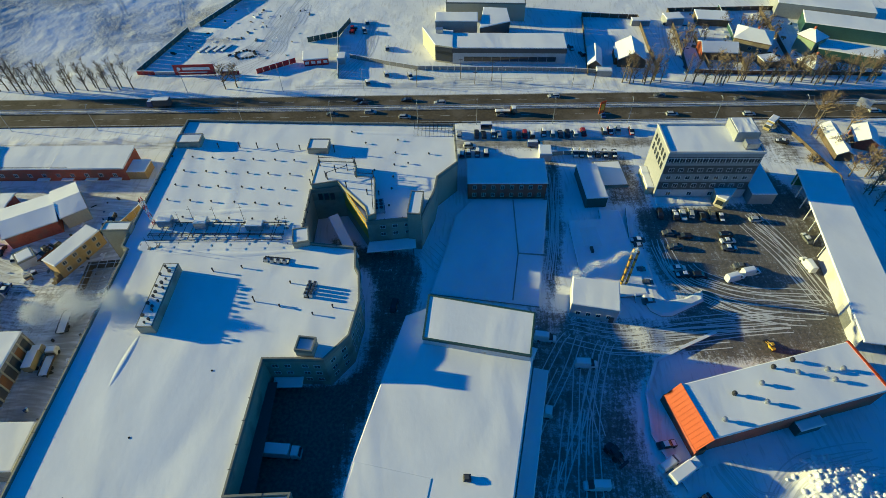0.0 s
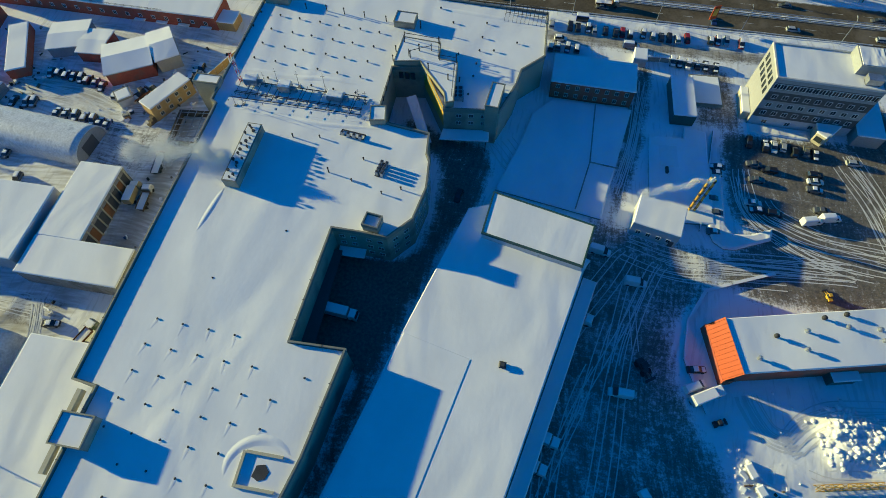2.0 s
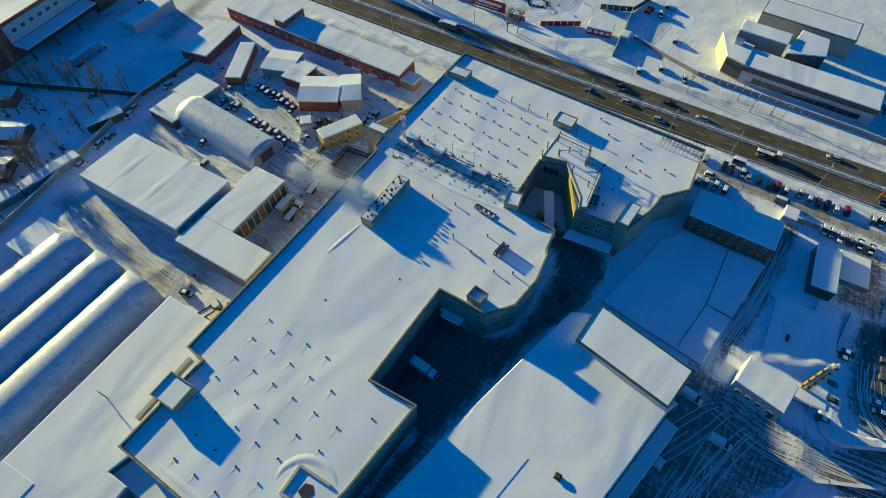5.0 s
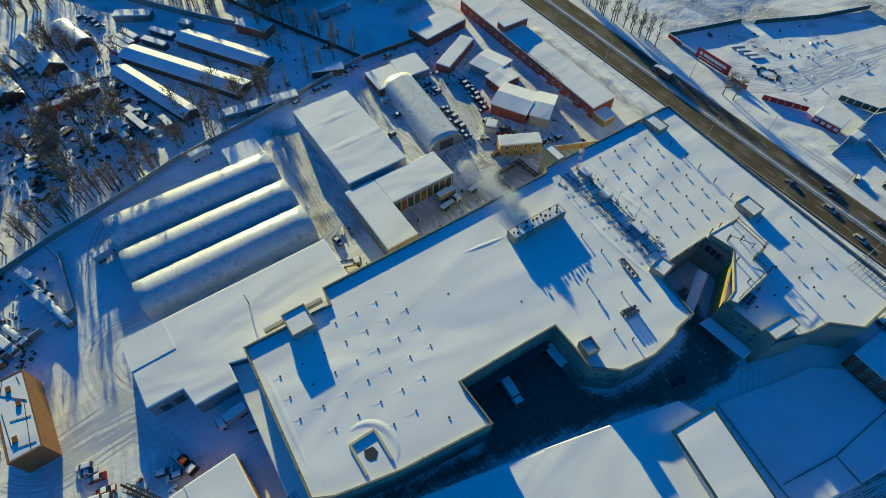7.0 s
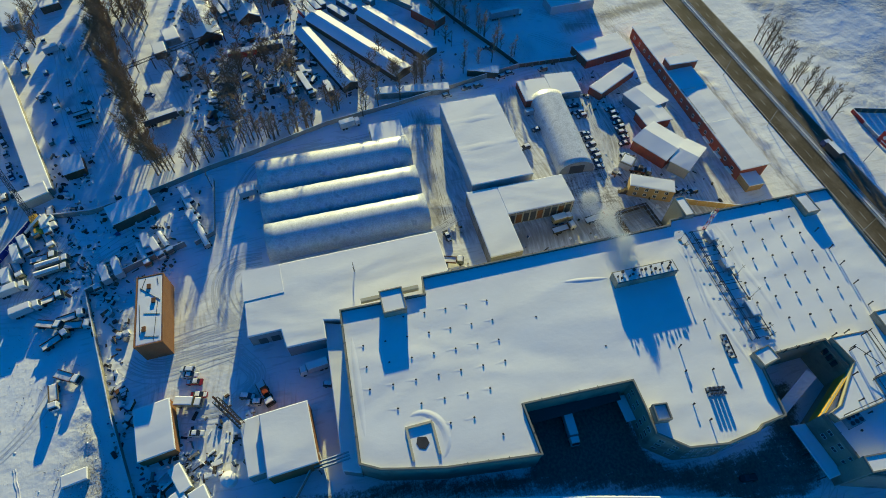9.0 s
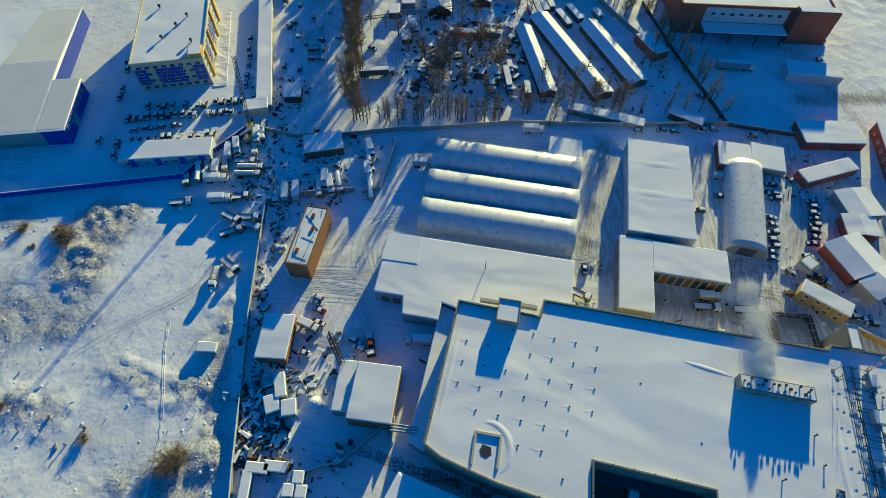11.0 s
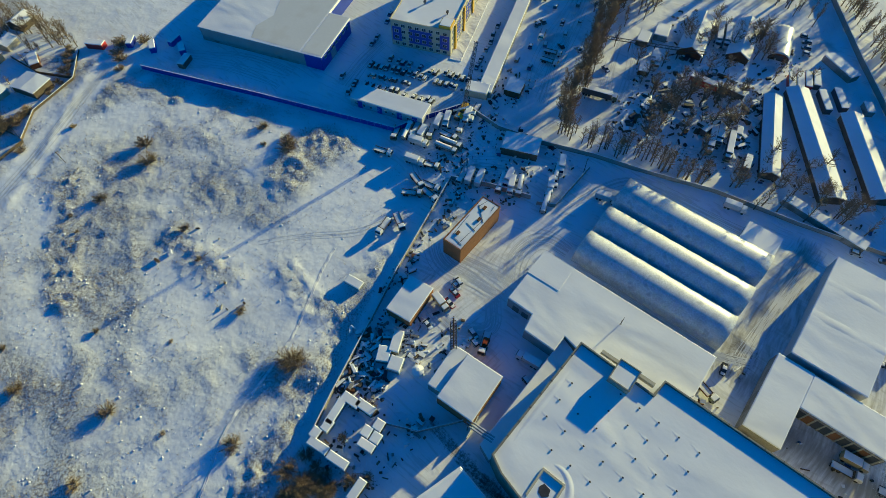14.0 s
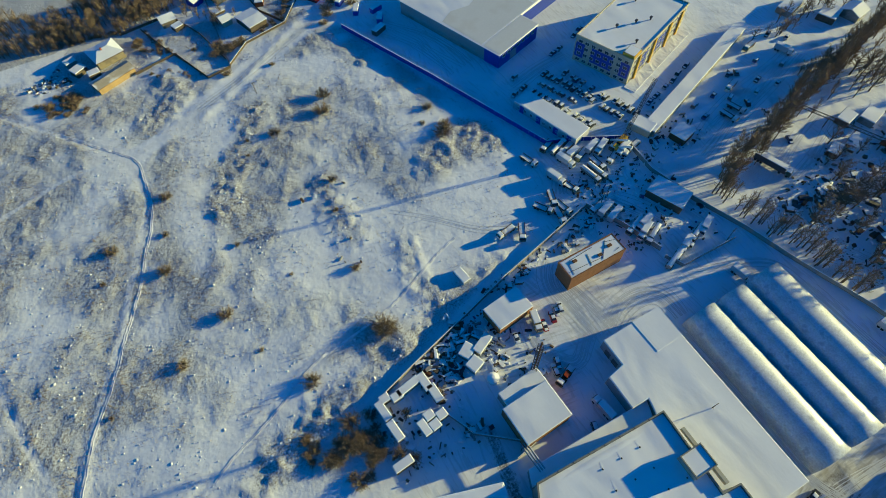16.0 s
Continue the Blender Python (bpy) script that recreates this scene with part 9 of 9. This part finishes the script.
jm = bpy.data.meshes.new("yard_junk")
jm.from_pydata(junk.v, [], junk.f)
jm.materials.append(litter_material())
tagged(new("yard_junk", jm), "small boards, drums and scrap strewn over the yards", "junk", kind="stuff")

# rubble of ploughed snow east of the yard
rub = Geo()
for k in range(9000):
    x, y = rs.uniform(54, 130), rs.uniform(6, 44)
    iy, ix = cell(np.array([x]), np.array([y]))
    if rs.random() > 0.9 * float(pile[iy[0], ix[0]]) + 0.3 * float(spoil[iy[0], ix[0]]) + 0.01:
        continue
    s, h, a = 0.15 + 0.85 * rs.random() ** 3, 0.5 + 0.6 * rs.random(), rs.uniform(0, 6.28)
    z = float(height[iy[0], ix[0]])
    c, n = math.cos(a) * s, math.sin(a) * s
    rub.add([(x + c * p - n * q * 0.8, y + n * p + c * q * 0.8, z + s * h * r - 0.05) for p, q, r in lump], lf)
rm = bpy.data.meshes.new("snow_rubble")
rm.from_pydata(rub.v, [], rub.f)
rm.materials.append(SNOW_ROUGH)
tagged(new("snow_rubble", rm), "broken lumps of ploughed snow", "snow", kind="stuff")


# tyre marks pressed into the snow of the yards, lanes and lots
PRESSED = roof_snow_material("pressed_snow", (0.70, 0.695, 0.68), 0.3, 0.1)
marks = Geo()


def ground_z(x, y):
    u, v = (x + 330) / 1.25 + 4, (y + 345) / 1.25 + 4
    i, j = int(v), int(u)
    a, b = v - i, u - j
    return float((height[i, j] * (1 - b) + height[i, j + 1] * b) * (1 - a) + (height[i + 1, j] * (1 - b) + height[i + 1, j + 1] * b) * a)


def tyre_marks(points, runs, spread, width=0.28):
    """Pairs of wheel marks that wander along a line."""
    pts = [Vector(p) for p in points]
    line = []
    for k in range(len(pts) - 1):
        n = max(2, int((pts[k + 1] - pts[k]).length / 1.3))
        line += [pts[k].lerp(pts[k + 1], i / n) for i in range(n)]
    line.append(pts[-1])
    smooth = [sum(line[max(0, i - 4):i + 5], Vector((0, 0))) / len(line[max(0, i - 4):i + 5]) for i in range(len(line))]
    for run in range(runs):
        off, bend, turn = rs.uniform(-spread, spread), rs.uniform(-1, 1) * spread * 0.7, rs.uniform(0, 6)
        a, b = sorted(rs.integers(0, len(smooth), 2)) if run else (0, len(smooth) - 1)
        if b - a < 8:
            a, b = 0, len(smooth) - 1
        for side in (-0.8, 0.8):
            ring = []
            for i in range(a, b + 1):
                d = smooth[min(i + 1, len(smooth) - 1)] - smooth[max(i - 1, 0)]
                n = Vector((-d.y, d.x)).normalized()
                c = smooth[i] + n * (off + side + bend * math.sin(turn + i * 0.08))
                for w in (-width / 2, width / 2):
                    q = c + n * w
                    ring.append((q.x, q.y, ground_z(q.x, q.y) + 0.035))
            k = len(ring) // 2
            marks.add(ring, [(2 * i, 2 * i + 1, 2 * i + 3, 2 * i + 2) for i in range(k - 1)])


def trodden(points, width):
    """A narrow trench trodden through the snow, with a low rim on both sides."""
    pts = [Vector(p) for p in points]
    line = []
    for k in range(len(pts) - 1):
        n = max(2, int((pts[k + 1] - pts[k]).length / 1.2))
        line += [pts[k].lerp(pts[k + 1], i / n) for i in range(n)]
    line.append(pts[-1])
    smooth = [sum(line[max(0, i - 5):i + 6], Vector((0, 0))) / len(line[max(0, i - 5):i + 6]) for i in range(len(line))]
    g, ring = Geo(), []
    for i, c in enumerate(smooth):
        d = smooth[min(i + 1, len(smooth) - 1)] - smooth[max(i - 1, 0)]
        n = Vector((-d.y, d.x)).normalized()
        c = c + n * (0.35 * math.sin(i * 0.23) + rs.uniform(-0.12, 0.12))
        for w, h in ((-1.0, -0.05), (-0.65, 0.1), (-0.3, 0.03), (0.3, 0.03), (0.65, 0.1), (1.0, -0.05)):
            q = c + n * w * width
            ring.append((q.x, q.y, ground_z(q.x, q.y) + h + (rs.uniform(-0.04, 0.04) if h > 0.08 else 0)))
    g.add(ring, [(i * 6 + k, i * 6 + k + 1, i * 6 + k + 7, i * 6 + k + 6) for i in range(len(smooth) - 1) for k in range(5)])
    structure("footpath", g, SNOW_ROUGH, "narrow path trodden through the snow", smooth=True)


trodden([(60, -228), (40, -205), (30.4, -192), (30.6, -173.3), (33.6, -156.8), (43.5, -133.3), (54, -111.9), (69.3, -84.3), (82, -56)], 0.7)
trodden([(42, -54), (34.3, -58.9), (16.3, -67.1), (-1.6, -75.8), (-29.2, -79.8), (-49.2, -89.5), (-66.3, -94.8)], 0.5)
for pts, runs, spread in (([(-86, -34), (-84, -48), (-82, -62), (-90, -68)], 14, 5.0),
                          ([(-88, -36), (-100, -42), (-112, -40), (-112, -26)], 8, 3.0),
                          ([(-84, -40), (-72, -30), (-62, -42), (-66, -56)], 8, 3.0),
                          ([(-108, -26), (-109, 0), (-108, 26), (-114, 40)], 8, 1.0),
                          ([(-126, -40), (-146, -34), (-156, -28), (-158, 0), (-160, 30)], 8, 2.0),
                          ([(-110, 34), (-134, 36), (-160, 38)], 10, 3.0),
                          ([(-108, 100), (-118, 96), (-136, 104), (-160, 106)], 10, 4.0),
                          ([(-45, -118), (-59, -106), (-72, -92), (-84, -86)], 2, 1.0),
                          ([(-104, -90), (-112, -104), (-124, -98), (-140, -90)], 8, 5.0)):
    tyre_marks(pts, runs, spread)
for pts, runs, spread in (([(-120, -86), (-130, -72), (-136, -58)], 6, 4.0),
                          ([(-122, -150), (-142, -156), (-160, -158)], 8, 3.0),
                          ([(-128, -112), (-146, -108), (-160, -106)], 6, 3.0),
                          ([(-112, -170), (-104, -200), (-92, -225)], 8, 6.0),
                          ([(-165, -80), (-190, -88), (-220, -96), (-250, -106)], 10, 6.0),
                          ([(-176, -52), (-200, -58), (-230, -66)], 10, 6.0),
                          ([(-178, -20), (-186, 0), (-200, -2)], 6, 5.0),
                          ([(-100, 198), (-76, 222), (-70, 250), (-62, 290)], 16, 9.0),
                          ([(-40, 195), (-30, 215), (-28, 250)], 10, 5.0)):
    tyre_marks(pts, runs, spread)
for pts, runs, spread in (([(-60, 192), (0, 191), (60, 189.5)], 8, 2.2),
                          ([(-15, 206), (0, 196), (40, 195)], 6, 2.0),
                          ([(-140, 230), (-116, 236), (-100, 222)], 8, 5.0),
                          ([(-160, 274), (-144, 248), (-112, 231)], 3, 1.0),
                          ([(-129, 273), (-118, 241)], 2, 0.8),
                          ([(70, 20), (90, 24), (120, 18)], 12, 6.0),
                          ([(64, 30), (74, 40), (96, 44)], 8, 4.0),
                          ([(-230, 105), (-214, 118), (-208, 140)], 8, 4.0),
                          ([(-208, 95), (-200, 104), (-190, 112)], 5, 3.0)):
    tyre_marks(pts, runs, spread)
for pts, runs, spread in (([(60, 202), (58, 220), (60, 238)], 6, 3.0),
                          ([(96, 200), (98, 222), (102, 242)], 6, 2.0),
                          ([(4, -208), (-20, -218), (-48, -233), (-70, -243)], 8, 2.0),
                          ([(-6, 108), (2, 96), (10, 100), (22, 108)], 4, 4.0)):
    tyre_marks(pts, runs, spread)
for pts, runs, spread in (([(16, -6), (24, 24), (31, 52), (38, 76)], 14, 9.0),
                          ([(30, 78), (44, 73), (60, 74), (92, 76)], 12, 4.0),
                          ([(64, 110), (66, 92), (80, 84), (104, 80)], 12, 6.0),
                          ([(90, 118), (98, 100), (102, 80)], 8, 5.0),
                          ([(72, 34), (66, 30), (60, 36), (58, 44)], 8, 2.5),
                          ([(37, 140), (34, 112), (29, 90)], 5, 1.5)):
    tyre_marks(pts, runs, spread)
mk = bpy.data.meshes.new("tyre_marks")
mk.from_pydata(marks.v, [], marks.f)
mk.materials.append(PRESSED)
tagged(new("tyre_marks", mk), "wheel marks pressed into the snow", "tracks", kind="stuff")

# slabs and a rubble ring on the lot across the road
for x, y in ((-103, 223.5), (-99.6, 223.4), (-96.2, 223.8), (-93, 224.0)):
    sl = thing("concrete_slab", x, y, 62, "snow-dusted concrete slab lying on the lot", "slab", "slabs on the lot")
    part("slab", Geo().box(-3, 3, -0.8, 0.8, -0.1, 0.5), CONCRETE, sl)
    part("snow", Geo().pillow([(-3, -0.8), (3, -0.8), (3, 0.8), (-3, 0.8)], 0.5, 0.66, 0.2), SNOW, sl)
for k in range(16):
    a = k * math.tau / 16
    tyre = thing("old_tyre", -83.5 + 4.2 * math.cos(a) + rs.uniform(-0.5, 0.5), 218.5 + 3.4 * math.sin(a) + rs.uniform(-0.5, 0.5), rs.uniform(0, 90), "half-buried old tyre in the snow", "tyre", "tyres on the lot")
    part("tread", Geo().ring([(0.6 * math.cos(q * math.tau / 12), 0.6 * math.sin(q * math.tau / 12)) for q in range(12)], 0.25, -0.1, 0.3), RUBBER, tyre)
loader(-38.8, 236.5, 80, RED_PAINT, "red excavator on the lot")


# steam drifting off the roof vents and the boiler chimney: a haze of very fine flakes of rime
STEAM = material("steam_rime", (0.86, 0.85, 0.83), 0.95, var=0.04, scale=1.0, bump=0.0, spec=0.1)
rs = np.random.default_rng(31)


def steam(points, count, size, label):
    """Flakes thickest along the middle of a line of (x, y, z, radius)."""
    n, pts = len(points) - 1, np.array(points, float)
    u = rs.random(count) * n
    i = np.minimum(u.astype(int), n - 1)
    f = (u - i)[:, None]
    mid = pts[i] * (1 - f) + pts[i + 1] * f
    curl = np.stack([np.sin(u * 5.1), np.cos(u * 4.3 + 1), 0.6 * np.sin(u * 6.7 + 2)], -1) * mid[:, 3:] * 0.45
    centre = mid[:, :3] + curl + rs.normal(0, 0.42, (count, 3)) * mid[:, 3:] * (1, 1, 0.7)
    corner = np.array([(1, 1, 1), (1, -1, -1), (-1, 1, -1), (-1, -1, 1)]) * size
    v = (centre[:, None, :] + corner[None] * rs.uniform(0.5, 1.2, (count, 4, 1)) + rs.normal(0, size * 0.3, (count, 4, 3))).reshape(-1, 3)
    base = np.arange(count)[:, None, None] * 4
    faces = (base + np.array([(0, 1, 2), (0, 3, 1), (0, 2, 3), (1, 3, 2)])[None]).reshape(-1, 3)
    me = bpy.data.meshes.new("steam")
    me.from_pydata(v.tolist(), [], faces.tolist())
    me.materials.append(STEAM)
    tagged(new("steam", me), label, "steam", kind="stuff")


steam([(-72.5, 76.5, 16.0, 1.6), (-79, 78, 14.5, 2.8), (-88, 79, 12.5, 4.2), (-97, 78.5, 10.0, 4.4), (-105, 79.5, 8.5, 3.0)], 46000, 0.047, "thin steam drifting from the roof over the yard")
steam([(49.6, 90.0, 15.4, 0.5), (45.4, 88.0, 15.8, 0.9), (41, 86, 15.6, 1.1), (36, 84.2, 15.2, 1.4), (31.5, 82.6, 14.6, 1.9)], 4500, 0.05, "white steam trailing from the boiler chimney")
